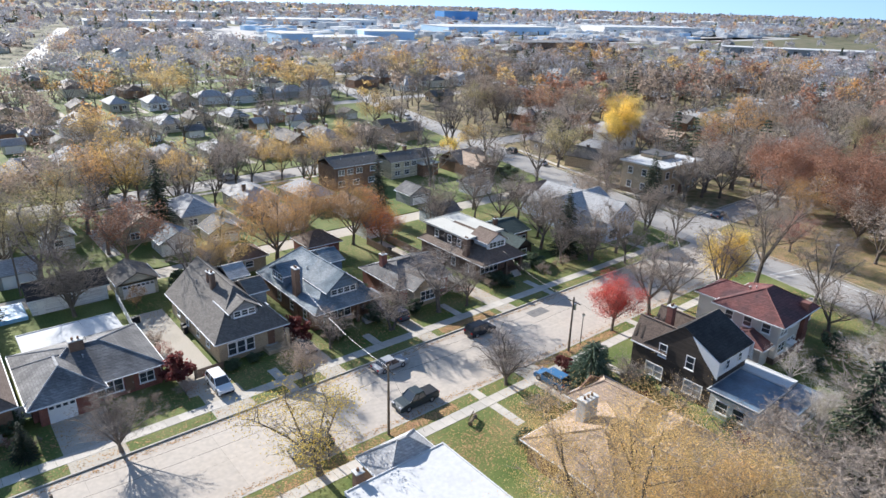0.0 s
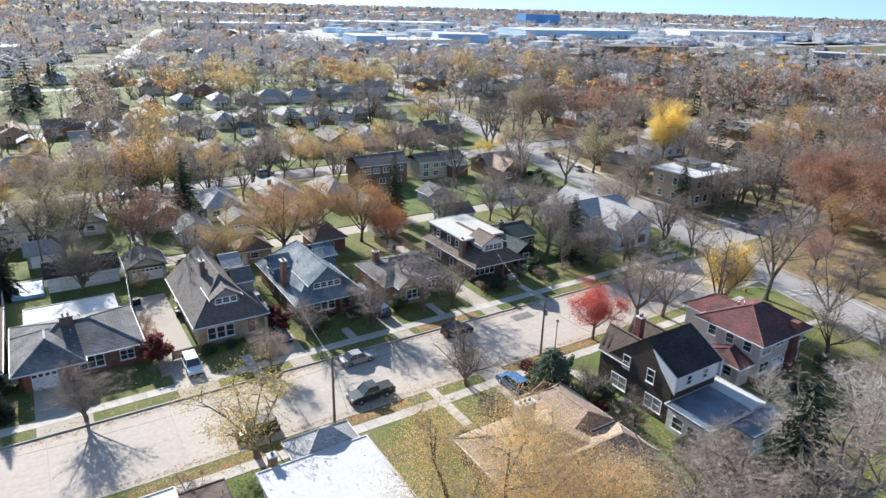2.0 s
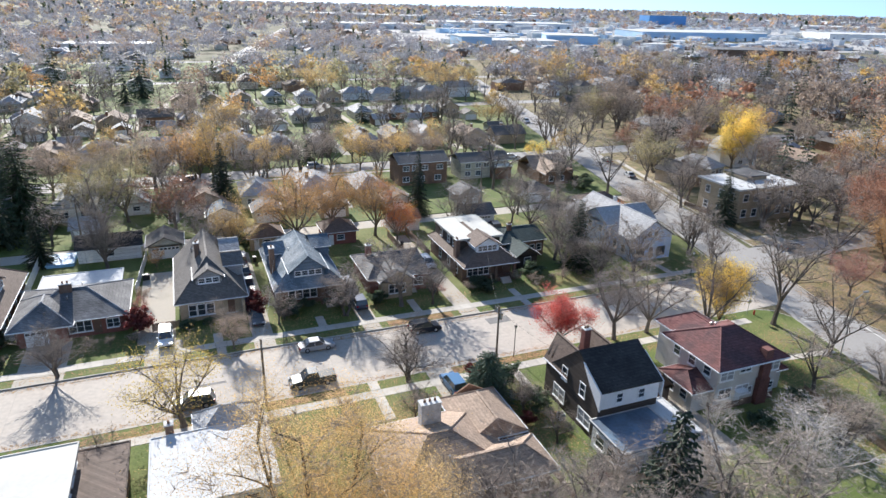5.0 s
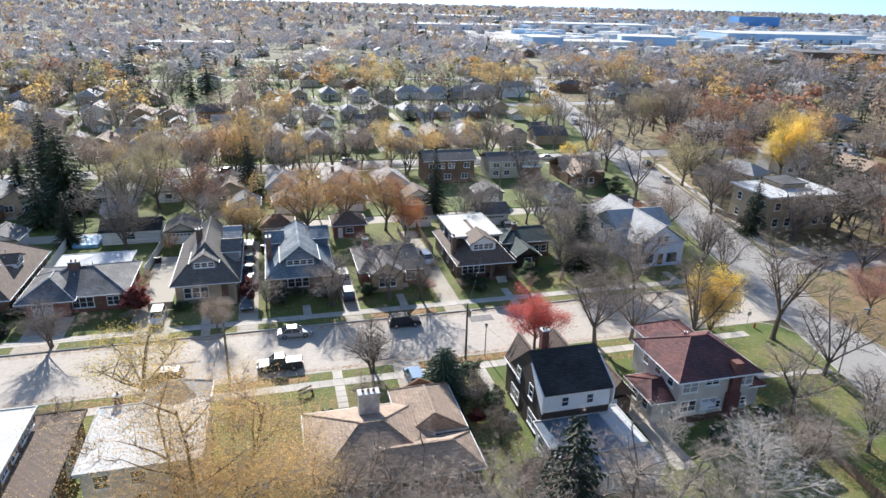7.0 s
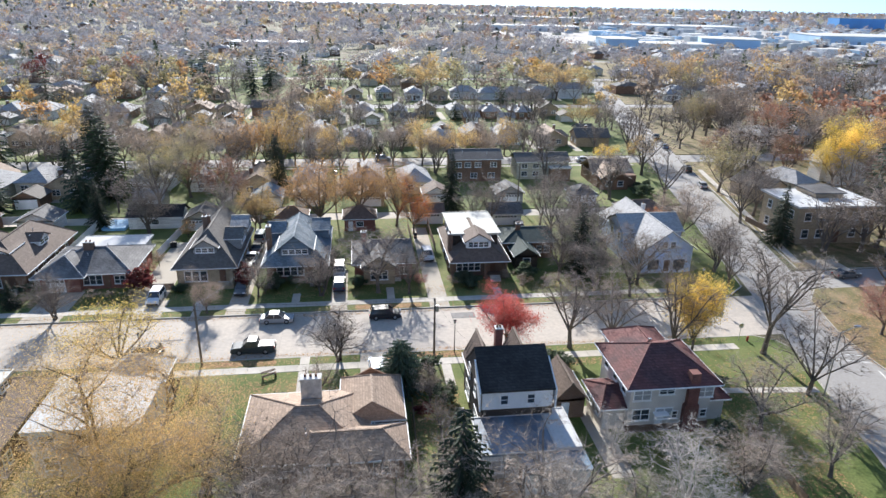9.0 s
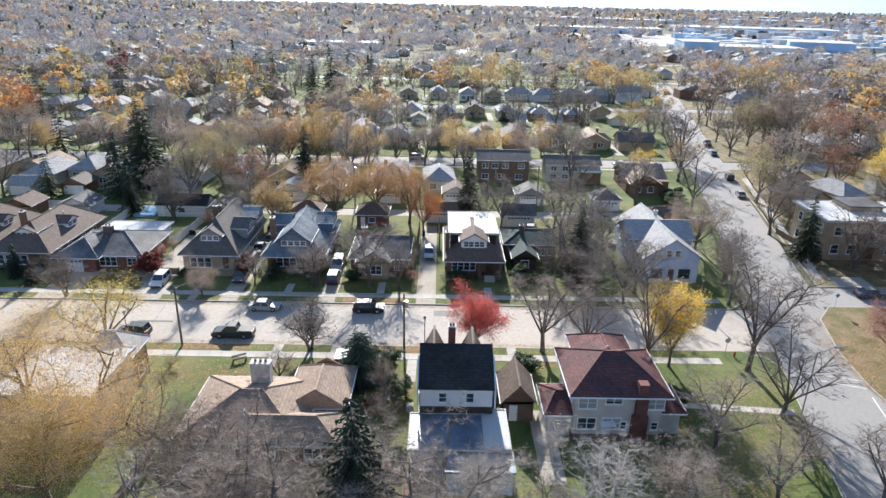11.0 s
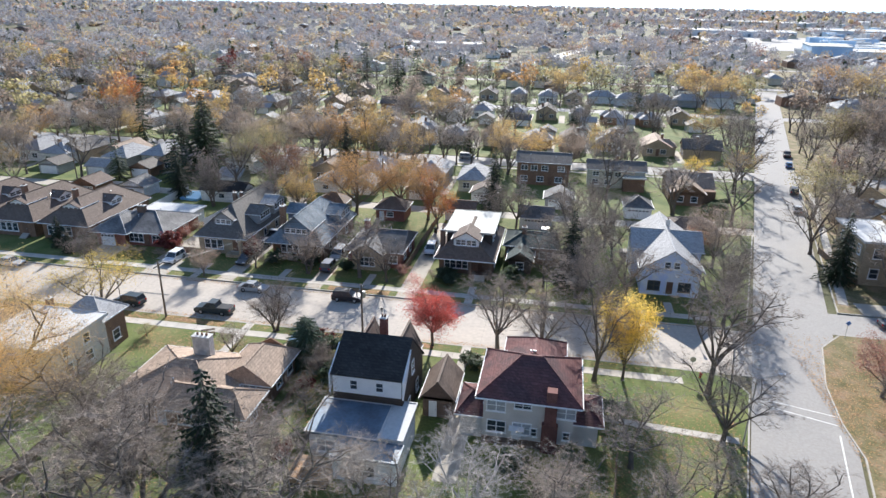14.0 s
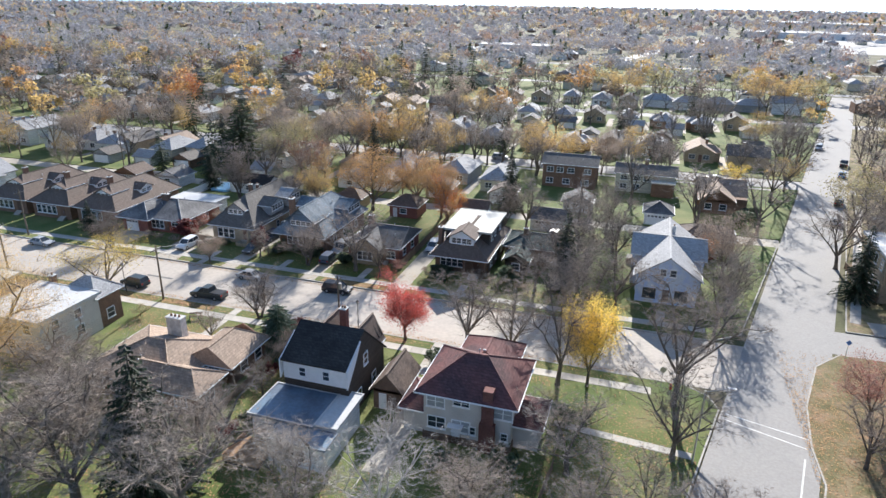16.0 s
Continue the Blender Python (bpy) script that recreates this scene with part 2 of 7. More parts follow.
YELLOW_PAINT = material("hydrant_paint", (0.5, 0.08, 0.05), 0.5, 0.1, 1.0, 9.0, 0.0)
GLASS = material("window_glass", (0.05, 0.06, 0.07), 0.06, 0.05, 0.5, 3.0, 0.0, spec=0.9)
CURTAIN_GLASS = material("window_glass_with_blind", (0.4, 0.41, 0.42), 0.15, 0.2, 0.9, 3.0, 0.0, spec=0.9)


def paint(name, c):
    return material(name, c, 0.42, 0.04, 0.5, 6.0, 0.0, spec=0.5, coat=0.2)


# ---- mesh helpers ----
def mesh_of(name, V, F, mats, index=None):
    me = bpy.data.meshes.new(name)
    me.from_pydata(np.asarray(V, dtype=float).tolist(), [], F)
    for m in mats if isinstance(mats, (list, tuple)) else [mats]:
        me.materials.append(m)
    if index is not None:
        me.polygons.foreach_set("material_index", index)
    me.update()
    return me


def child(name, me, parent, at=(0, 0, 0), rz=0.0, label=""):
    ob = new(name, me)
    ob.parent = parent
    ob.location, ob.rotation_euler = at, (0, 0, rz)
    return tagged(ob, label)


def part(name, bm, mat, parent, label=""):
    me = bpy.data.meshes.new(name)
    bmesh.ops.recalc_face_normals(bm, faces=bm.faces)
    bm.to_mesh(me)
    bm.free()
    me.materials.append(mat)
    return child(name, me, parent, label=label)


def thing(name, x, y, label, category, group="", z=0.0, rz=0.0, kind=""):
    ob = new(name)
    ob.empty_display_size = 0.5
    ob.location, ob.rotation_euler = (x, y, z), (0, 0, rz)
    return tagged(ob, label, category, group, kind)


def box(bm, x0, x1, y0, y1, z0, z1, bevel=0.0):
    r = bmesh.ops.create_cube(bm, size=1.0, matrix=Matrix.LocRotScale(((x0 + x1) / 2, (y0 + y1) / 2, (z0 + z1) / 2), None, (x1 - x0, y1 - y0, z1 - z0)))
    if bevel:
        es = list({e for v in r["verts"] for e in v.link_edges})
        bmesh.ops.bevel(bm, geom=es, offset=bevel, segments=1, affect="EDGES")
    return bm


def boxes(*rows, bevel=0.0):
    bm = bmesh.new()
    for r in rows:
        box(bm, *r, bevel=bevel)
    return bm


def rod(bm, p, q, r0, r1, n=8):
    p, q = Vector(p), Vector(q)
    d = q - p
    m = Matrix.Translation((p + q) / 2) @ d.to_track_quat("Z", "Y").to_matrix().to_4x4()
    bmesh.ops.create_cone(bm, cap_ends=True, segments=n, radius1=r0, radius2=r1, depth=d.length, matrix=m)
    return bm


def prism(bm, poly, z0, z1):
    lo = [bm.verts.new((x, y, z0)) for x, y in poly]
    hi = [bm.verts.new((x, y, z1)) for x, y in poly]
    n = len(poly)
    bm.faces.new(hi)
    bm.faces.new(lo[::-1])
    for i in range(n):
        bm.faces.new((lo[i], lo[(i + 1) % n], hi[(i + 1) % n], hi[i]))
    return bm


def structure(name, bm, mat, label="", category=""):
    me = bpy.data.meshes.new(name)
    bmesh.ops.recalc_face_normals(bm, faces=bm.faces)
    bm.to_mesh(me)
    bm.free()
    me.materials.append(mat)
    return tagged(new(name, me), label, category, "", "structure")


# ---- ground, roads, lots ----
def cross(y):
    """Middle of the cross street, which runs askew."""
    return 114.0 + 0.245 * (y - 35)


HALF = 5.1
ROAD_S, ROAD_N = 48.3, 60.7
bm = bmesh.new()
rings = [0, 60, 150, 400, 900, 1800, 3000, 4300]
prev = None
for r in rings:
    ring = [bm.verts.new((60 + r * math.cos(a), 60 + r * math.sin(a), -0.15)) for a in np.linspace(0, 2 * math.pi, 72, endpoint=False)] if r else [bm.verts.new((60, 60, -0.15))]
    if prev is not None:
        for i in range(72):
            j = (i + 1) % 72
            bm.faces.new((prev[0], ring[i], ring[j]) if len(prev) == 1 else (prev[i], ring[i], ring[j], prev[j]))
    prev = ring
structure("ground", bm, GROUND, "patchy autumn turf and bare soil reaching the horizon", "ground")

STREETS = [(154, 4.5), (254, 4.5), (354, 4.5), (470, 4.5)]  # further streets along x
bm = bmesh.new()
box(bm, -320, cross(54.5), ROAD_S, ROAD_N, -0.2, -0.12)
structure("road_street", bm, CONCRETE_ROAD, "pale worn concrete residential street with slab joints", "road")
bm = bmesh.new()
prism(bm, [(cross(-40) - HALF, -40), (cross(-40) + HALF, -40), (cross(44) + HALF + 0.4, 44), (cross(345) + HALF, 345), (cross(345) - HALF, 345)], -0.2, -0.112)
structure("road_cross_street", bm, ASPHALT, "light grey worn asphalt cross street", "road")
bm = bmesh.new()
box(bm, cross(68), 210, 62.5, 69.5, -0.2, -0.125)
structure("road_side_street", bm, ASPHALT, "narrow grey side road beyond the crossing", "road")
for k, (y, h) in enumerate(STREETS):
    structure("road_back_street", boxes((-420, 520, y - h, y + h, -0.2, -0.125)), ASPHALT, "grey residential street behind the houses", "road")
structure("road_avenue", prism(bmesh.new(), [(-12, 240), (-1, 240), (25, 323), (49, 405), (70, 480), (182, 948), (168, 948), (58, 480), (38, 405), (15, 323)], -0.2, -0.11), FAR_ROAD, "wide bright avenue running far off", "road")
structure("road_alley", boxes((-320, cross(106) - HALF, 103.5, 108.0, -0.2, -0.118)), DRIVE, "narrow concrete back alley between garages", "road")


def lot(name, poly, mat, label):
    return structure(name, prism(bmesh.new(), poly, -0.15, 0.0), mat, label, "lawn")


def xl(y):
    return cross(y) - HALF - 0.25


def xr(y):
    return cross(y) + HALF + 0.25


lot("lawn_near", [(-320, -60), (xl(-60), -60), (xl(44), 44), (xl(44) - 1.0, 46.5), (xl(44) - 3.5, ROAD_S - 0.2), (-320, ROAD_S - 0.2)], GRASS, "green lawns strewn with fallen leaves")
lot("lawn_far", [(-320, ROAD_N + 0.2), (xl(60) - 3.5, ROAD_N + 0.2), (xl(64) - 0.6, 64), (xl(103), 103.3), (-320, 103.3)], GRASS, "green and shaded lawns round the houses")
lot("lawn_back", [(-320, 108.2), (xl(108), 108.2), (xl(149), 149.2), (-320, 149.2)], GRASS, "back gardens behind the alley")
lot("lawn_corner", [(xr(-60), -60), (300, -60), (300, 62.2), (xr(62) + 1.0, 62.2), (xr(58) - 1.6, 58), (xr(48) - 2.0, 48), (xr(40) - 1.0, 40), (xr(34) + 0.6, 34)], DRYGRASS, "dry grass verge thick with fallen leaves")
lot("lawn_wooded", [(xr(70) + 1.5, 69.8), (300, 69.8), (300, 149.2), (xr(149), 149.2)], DRYGRASS, "leaf-strewn wooded lots")
for k in range(3):
    y0, y1 = STREETS[k][0] + 4.8, STREETS[k + 1][0] - 4.8
    lot("lawn_block", [(-420, y0), (xl(y0), y0), (xl(y1), y1), (-420, y1)], GRASS, "lawns of a further block")
    lot("lawn_block", [(xr(y0), y0), (520, y0), (520, y1), (xr(y1), y1)], DRYGRASS, "leafy lawns of a further block")


def kerb(name, pts, label="grey concrete kerb"):
    bm = bmesh.new()
    for (ax, ay), (bx, by) in zip(pts, pts[1:]):
        d = Vector((bx - ax, by - ay)).normalized()
        nx, ny = -d.y * 0.09, d.x * 0.09
        prism(bm, [(ax - nx, ay - ny), (bx - nx, by - ny), (bx + nx, by + ny), (ax + nx, ay + ny)], -0.15, 0.02)
    return structure(name, bm, KERB, label, "kerb")


kerb("kerb_near", [(-320, ROAD_S - 0.2), (xl(44) - 3.5, ROAD_S - 0.2), (xl(44) - 1.0, 46.5), (xl(44), 44), (xl(-60), -60)])
kerb("kerb_far", [(-320, ROAD_N + 0.2), (xl(60) - 3.5, ROAD_N + 0.2), (xl(64) - 0.6, 64), (xl(103), 103.3)])
kerb("kerb_corner", [(xr(-60), -60), (xr(34) + 0.6, 34), (xr(40) - 1.0, 40), (xr(48) - 2.0, 48), (xr(58) - 1.6, 58), (xr(62) + 1.0, 62.2), (300, 62.2)])
kerb("kerb_wooded", [(300, 69.8), (xr(70) + 1.5, 69.8), (xr(149), 149.2)])


def slab_path(name, p, q, width, step=1.5, label="pale concrete sidewalk of square slabs"):
    """A footpath of single slabs from p to q."""
    p, q = Vector((*p, 0)), Vector((*q, 0))
    n = max(1, round((q - p).length / step))
    st = (q - p).length / n
    root = thing(name, p.x, p.y, label, "sidewalk", kind="structure")
    me = bpy.data.meshes.new("slab")
    bmx = boxes((-st / 2 + 0.012, st / 2 - 0.012, -width / 2, width / 2, -0.1, 0.03), bevel=0.012)
    bmx.to_mesh(me)
    bmx.free()
    me.materials.append(WALKWAY)
    a = math.atan2(q.y - p.y, q.x - p.x)
    rng = random.Random(int(p.x * 7 + p.y))
    for i in range(n):
        c = (q - p) * ((i + 0.5) / n)
        child("slab", me, root, (c.x, c.y, rng.uniform(-0.006, 0.006)), a)
    return root


slab_path("pavement_near", (-20, 45.4), (103.5, 45.4), 1.5)
slab_path("pavement_far", (-30, 63.6), (110.5, 63.6), 1.5)
slab_path("pavement_cross", (93.5, 35.6), (107.6, 34.4), 1.1)
slab_path("pavement_crossing_side", (cross(73) + 8, 73), (cross(140) + 8, 140), 1.4)
slab_path("pavement_back", (0, 147.0), (131, 147.0), 1.4)
for x, y0, y1 in ((45.6, 40.0, 44.6), (76.4, 40, 44.6), (63.4, 39.5, 44.6), (28.8, 64.4, 67), (43, 64.4, 67.5), (57.5, 64.4, 68.6), (74.5, 64.4, 67.2), (104.5, 64.4, 68.0), (45.6, 46.2, 48.0), (76.4, 46.2, 48.0), (29.0, 61, 62.8), (74.5, 61, 62.8)):
    slab_path("garden_path", (x, y0), (x, y1), 1.2, 1.2, "narrow concrete path to a house door")


def driveway(x0, x1, y0, y1, mat=None, label="pale concrete driveway"):
    return structure("driveway", boxes((x0, x1, y0, y1, -0.12, 0.012)), mat or DRIVE, label, "driveway")


driveway(5.2, 10.6, 60.8, 71.0)
driveway(19.6, 24.2, 60.8, 66.8)
driveway(18.6, 23.4, 66.8, 92.0)
driveway(33.2, 36.0, 60.8, 97.0)
driveway(48.3, 50.8, 60.8, 76.0)
driveway(63.2, 66.2, 60.8, 97.0)
driveway(52.6, 56.0, 39.5, 48.1)
driveway(76.9, 79.3, 22.0, 34.0, label="cracked narrow driveway between two houses")
driveway(101.5, 107.5, 92.0, 94.0)
structure("road_patch", boxes((66, 69.5, 57.2, 59.0, -0.15, -0.112)), TAR, "dark tar patch on the street", "road patch")
structure("road_patch", boxes((24, 29, 54.0, 54.5, -0.15, -0.112)), TAR, "dark tar seam on the street", "road patch")


# ---- houses ----
KEEP_OUT = []  # footprints that trees must leave free
WINDOW_MESH = {}


def window_part(parent, face, u, v, z, w, h, blind=False, trim=None, sill=True):
    """A window on the wall plane: face names the way it looks, u runs along the wall, v is the wall's place."""
    key = (w, h, trim)
    if key not in WINDOW_MESH:
        n = max(1, round(w / 0.9))
        xs = [-w / 2 - 0.1, -w / 2]
        for i in range(1, n):
            xs += [-w / 2 + i * w / n - 0.05, -w / 2 + i * w / n + 0.05]
        xs += [w / 2, w / 2 + 0.1]
        zs = [-0.1, 0.0, h * 0.5 - 0.025, h * 0.5 + 0.025, h, h + 0.1]
        f = bmesh.new()
        g = [[f.verts.new((a, 0.0, c)) for c in zs] for a in xs]
        fs = [f.faces.new((g[i][j], g[i + 1][j], g[i + 1][j + 1], g[i][j + 1])) for i in range(len(xs) - 1) for j in range(5) if i % 2 == 0 or j % 2 == 0]
        for row in g:
            for corner in row:
                if not corner.link_faces:
                    f.verts.remove(corner)
        ex = bmesh.ops.extrude_face_region(f, geom=fs)
        bmesh.ops.translate(f, verts=[e for e in ex["geom"] if isinstance(e, bmesh.types.BMVert)], vec=(0, -0.085, 0))
        bmesh.ops.recalc_face_normals(f, faces=f.faces)
        p = boxes((-w / 2, w / 2, -0.045, -0.01, 0, h))
        s = boxes((-w / 2 - 0.16, w / 2 + 0.16, -0.16, 0.0, -0.18, -0.1))
        out = []
        for nm, b, m in (("window", f, trim or TRIM), ("pane", p, GLASS), ("sill", s, trim or TRIM)):
            me = bpy.data.meshes.new(nm)
            b.to_mesh(me)
            b.free()
            me.materials.append(m)
            out.append(me)
        blinded = out[1].copy()
        blinded.materials[0] = CURTAIN_GLASS
        WINDOW_MESH[key] = out + [blinded]
    fr, pa, si, bl = WINDOW_MESH[key]
    at, rz = {"-y": ((u, v, z), 0), "+y": ((u, v, z), math.pi), "-x": ((v, u, z), -math.pi / 2), "+x": ((v, u, z), math.pi / 2)}[face]
    ob = child("window", fr, parent, at, rz)
    child("pane", bl if blind else pa, ob)
    if sill:
        child("sill", si, ob)
    return ob


def roof_mesh(x0, x1, y0, y1, ze, zr, axis, inset0, inset1, over, th=0.18):
    """A pitched roof. axis: the ridge's way; inset: how far the ridge's ends stand in from the eaves (0: gable)."""
    x0, x1, y0, y1 = x0 - over, x1 + over, y0 - over, y1 + over
    if axis == "x":
        rid = [(x0 + inset0, (y0 + y1) / 2), (x1 - inset1, (y0 + y1) / 2)]
    else:
        rid = [((x0 + x1) / 2, y0 + inset0), ((x0 + x1) / 2, y1 - inset1)]
    V = []
    for dz in (0, -th):
        V += [(x0, y0, ze + dz), (x1, y0, ze + dz), (x1, y1, ze + dz), (x0, y1, ze + dz), (*rid[0], zr + dz), (*rid[1], zr + dz)]
    top = [(0, 1, 5, 4), (1, 2, 5), (2, 3, 4, 5), (3, 0, 4)] if axis == "x" else [(0, 1, 4), (1, 2, 5, 4), (2, 3, 5), (3, 0, 4, 5)]
    F = list(top) + ([(9, 8, 7, 6)] if min(inset0, inset1) > 0.3 else [tuple(i + 6 for i in f[::-1]) for f in top])
    ends = {(0, 1, 4): (0, 4, 1), (2, 3, 5): (2, 5, 3)} if axis == "y" else {(3, 0, 4): (3, 4, 0), (1, 2, 5): (1, 5, 2)}
    for (tri, rake), inset, lip in zip(ends.items(), (inset0, inset1), ((6, 7, 1, 0), (8, 9, 3, 2)) if axis == "y" else ((9, 6, 0, 3), (7, 8, 2, 1))):
        if inset <= 0.3:  # an open gable end: only the roof's edge shows
            F = [f for f in F if f not in (tri, tuple(i + 6 for i in tri[::-1]))]
            a, b, c = rake
            F += [(a, b, b + 6, a + 6), (b, c, c + 6, b + 6)]
        else:
            F.append(lip)
    F += [(7, 8, 2, 1), (9, 6, 0, 3)] if axis == "y" else [(6, 7, 1, 0), (8, 9, 3, 2)]
    return V, F, rid


class House:
    def __init__(s, name, x, y, label, category="house", group="", rz=0.0, fine=True):
        s.x, s.y, s.fine = x, y, fine
        s.root = thing(name, x, y, label, category, group, rz=rz)

    def mesh(s, name, bm, mat, label="", parent=None):
        bmesh.ops.translate(bm, verts=bm.verts, vec=(-s.x, -s.y, 0))
        return part(name, bm, mat, parent or s.root, label)

    def walls(s, x0, x1, y0, y1, z1, mat, z0=-0.1, gable=None, zr=0.0, keep=True, label="", name="wall"):
        bm = boxes((x0, x1, y0, y1, z0, z1))
        if gable:
            lo, hi = (x0, x1) if gable == "y" else (y0, y1)
            half = (hi - lo) / 2
            zc = z1 + (zr - z1) * 0.45 / (half + 0.45) - 0.19
            for p, q in (((y0, y0 + 0.2), (y1 - 0.2, y1)) if gable == "y" else ((x0, x0 + 0.2), (x1 - 0.2, x1))):
                pts = [(lo, z1 - 0.3), (hi, z1 - 0.3), (hi, zc), ((lo + hi) / 2, zr - 0.19), (lo, zc)]
                r = [[bm.verts.new((u, k, z) if gable == "y" else (k, u, z)) for u, z in pts] for k in (p, q)]
                bm.faces.new(r[0])
                bm.faces.new(r[1][::-1])
                for i in range(5):
                    bm.faces.new((r[0][i], r[0][(i + 1) % 5], r[1][(i + 1) % 5], r[1][i]))
        if keep:
            KEEP_OUT.append((x0 - 1, x1 + 1, y0 - 1, y1 + 1))
        return s.mesh(name, bm, mat, label)

    def roof(s, x0, x1, y0, y1, ze, zr, mat, axis="y", inset=(0, 0), over=0.5, fascia=TRIM, label="", ridge=True, name="roof", vents=0, cap=None):
        V, F, rid = roof_mesh(x0 - s.x, x1 - s.x, y0 - s.y, y1 - s.y, ze, zr, axis, inset[0], inset[1], over)
        ob = child(name, mesh_of(name, V, F, mat), s.root, label=label)
        X0, X1, Y0, Y1 = x0 - over - s.x, x1 + over - s.x, y0 - over - s.y, y1 + over - s.y
        sides = []
        if axis == "y" or inset[0] > 0.3:
            sides.append((X0 - 0.1, X0, Y0, Y1, ze - 0.16, ze - 0.03))
        if axis == "y" or inset[1] > 0.3:
            sides.append((X1, X1 + 0.1, Y0, Y1, ze - 0.16, ze - 0.03))
        if axis == "x" or inset[0] > 0.3:
            sides.append((X0, X1, Y0 - 0.1, Y0, ze - 0.16, ze - 0.03))
        if axis == "x" or inset[1] > 0.3:
            sides.append((X0, X1, Y1, Y1 + 0.1, ze - 0.16, ze - 0.03))
        for r in sides if fascia else ():
            part("gutter", boxes(r), fascia, ob)
        if ridge:
            bm = bmesh.new()
            (ax, ay), (bx, by) = rid
            if axis == "x":
                box(bm, ax, bx, ay - 0.13, ay + 0.13, zr - 0.06, zr + 0.035)
            else:
                box(bm, ax - 0.13, ax + 0.13, ay, by, zr - 0.06, zr + 0.035)
            part("ridge_cap", bm, cap or mat, ob)
            if s.fine:
                (ax, ay), (bx, by) = rid
                hips = []
                if inset[0] > 0.3:
                    hips += [((X0, Y0), (ax, ay)), ((X0, Y1) if axis == "x" else (X1, Y0), (ax, ay))]
                if inset[1] > 0.3:
                    hips += [((X1, Y1), (bx, by)), ((X1, Y0) if axis == "x" else (X0, Y1), (bx, by))]
                for p, q in hips:
                    part("hip_cap", rod(bmesh.new(), (*p, ze + 0.01), (*q, zr + 0.01), 0.09, 0.09, 5), cap or mat, ob)
        for i in range(vents):
            rr = random.Random(int(x0 * 31 + y0 * 7 + i))
            k, side = rr.uniform(0.25, 0.75), rr.choice((-1, 1))
            d = rr.uniform(0.25, 0.6)
            if axis == "y":
                px, py = (X0 + X1) / 2 + side * d * (X1 - X0) / 2, Y0 + inset[0] + k * (Y1 - Y0 - inset[0] - inset[1])
            else:
                px, py = X0 + inset[0] + k * (X1 - X0 - inset[0] - inset[1]), (Y0 + Y1) / 2 + side * d * (Y1 - Y0) / 2
            pz = zr - (zr - ze) * d
            b = bmesh.new()
            rod(b, (px, py, pz - 0.1), (px, py, pz + 0.4), 0.07, 0.07, 8)
            rod(b, (px, py, pz + 0.4), (px, py, pz + 0.48), 0.14, 0.05, 8)
            part("vent_pipe", b, METAL, ob)
        return ob

    def flat_roof(s, x0, x1, y0, y1, z, mat, over=0.3, th=0.25, lip=True, label="", edge=None):
        ob = s.mesh("roof", boxes((x0 - over, x1 + over, y0 - over, y1 + over, z, z + th)), mat, label)
        if lip:
            X0, X1, Y0, Y1 = x0 - over - s.x, x1 + over - s.x, y0 - over - s.y, y1 + over - s.y
            part("roof_edge", boxes((X0 - 0.02, X1 + 0.02, Y0 - 0.02, Y0 + 0.12, z + th, z + th + 0.08), (X0 - 0.02, X1 + 0.02, Y1 - 0.12, Y1 + 0.02, z + th, z + th + 0.08), (X0 - 0.02, X0 + 0.12, Y0 + 0.12, Y1 - 0.12, z + th, z + th + 0.08), (X1 - 0.12, X1 + 0.02, Y0 + 0.12, Y1 - 0.12, z + th, z + th + 0.08)), edge or mat, ob)
        return ob

    def window(s, face, u, v, z, w=1.0, h=1.3, blind=False, trim=None, sill=True):
        du, dv = (s.x, s.y) if face in ("-y", "+y") else (s.y, s.x)
        return window_part(s.root, face, u - du, v - dv, z, w, h, blind, trim, sill)

    def windows(s, face, us, v, z, w=1.0, h=1.3, blinds=(), trim=None, sill=True):
        for i, u in enumerate(us):
            s.window(face, u, v, z, w, h, i in blinds, trim, sill)

    def door(s, face, u, v, z=0.15, w=0.95, h=2.05, mat=None, name="door"):
        a = {"-y": (u - w / 2, u + w / 2, v - 0.08, v + 0.02), "+y": (u - w / 2, u + w / 2, v - 0.02, v + 0.08), "-x": (v - 0.08, v + 0.02, u - w / 2, u + w / 2), "+x": (v - 0.02, v + 0.08, u - w / 2, u + w / 2)}[face]
        ob = s.mesh(name, boxes((*a, z, z + h), bevel=0.02), mat or DOOR)
        cx, cy = (a[0] + a[1]) / 2 - s.x, (a[2] + a[3]) / 2 - s.y
        k = 0.12
        if name == "garage_door":
            for i in range(1, 4):
                zz = z + h * i / 4
                part("panel_rail", boxes((a[0] - s.x - 0.015, a[1] - s.x + 0.015, a[2] - s.y - 0.015, a[3] - s.y + 0.015, zz - 0.025, zz + 0.025)), TRIM, ob)
            n = max(2, round(w / 0.7)) if s.fine else 0
            for i in range(n):
                c = -w / 2 + (i + 0.5) * w / n
                sg = -1 if face == "-y" else 1
                part("door_window", boxes((cx + c - 0.22, cx + c + 0.22, cy + sg * 0.06 - 0.025, cy + sg * 0.06 + 0.025, z + h * 0.8, z + h * 0.95)), GLASS, ob)
        else:
            o = {"-y": (w * 0.35, -k / 2), "+y": (-w * 0.35, k / 2), "-x": (-k / 2, w * 0.35), "+x": (k / 2, w * 0.35)}[face]
            part("door_knob", boxes((cx + o[0] - 0.04, cx + o[0] + 0.04, cy + o[1] - 0.04, cy + o[1] + 0.04, z + 0.95, z + 1.05)), METAL, ob)
        return ob

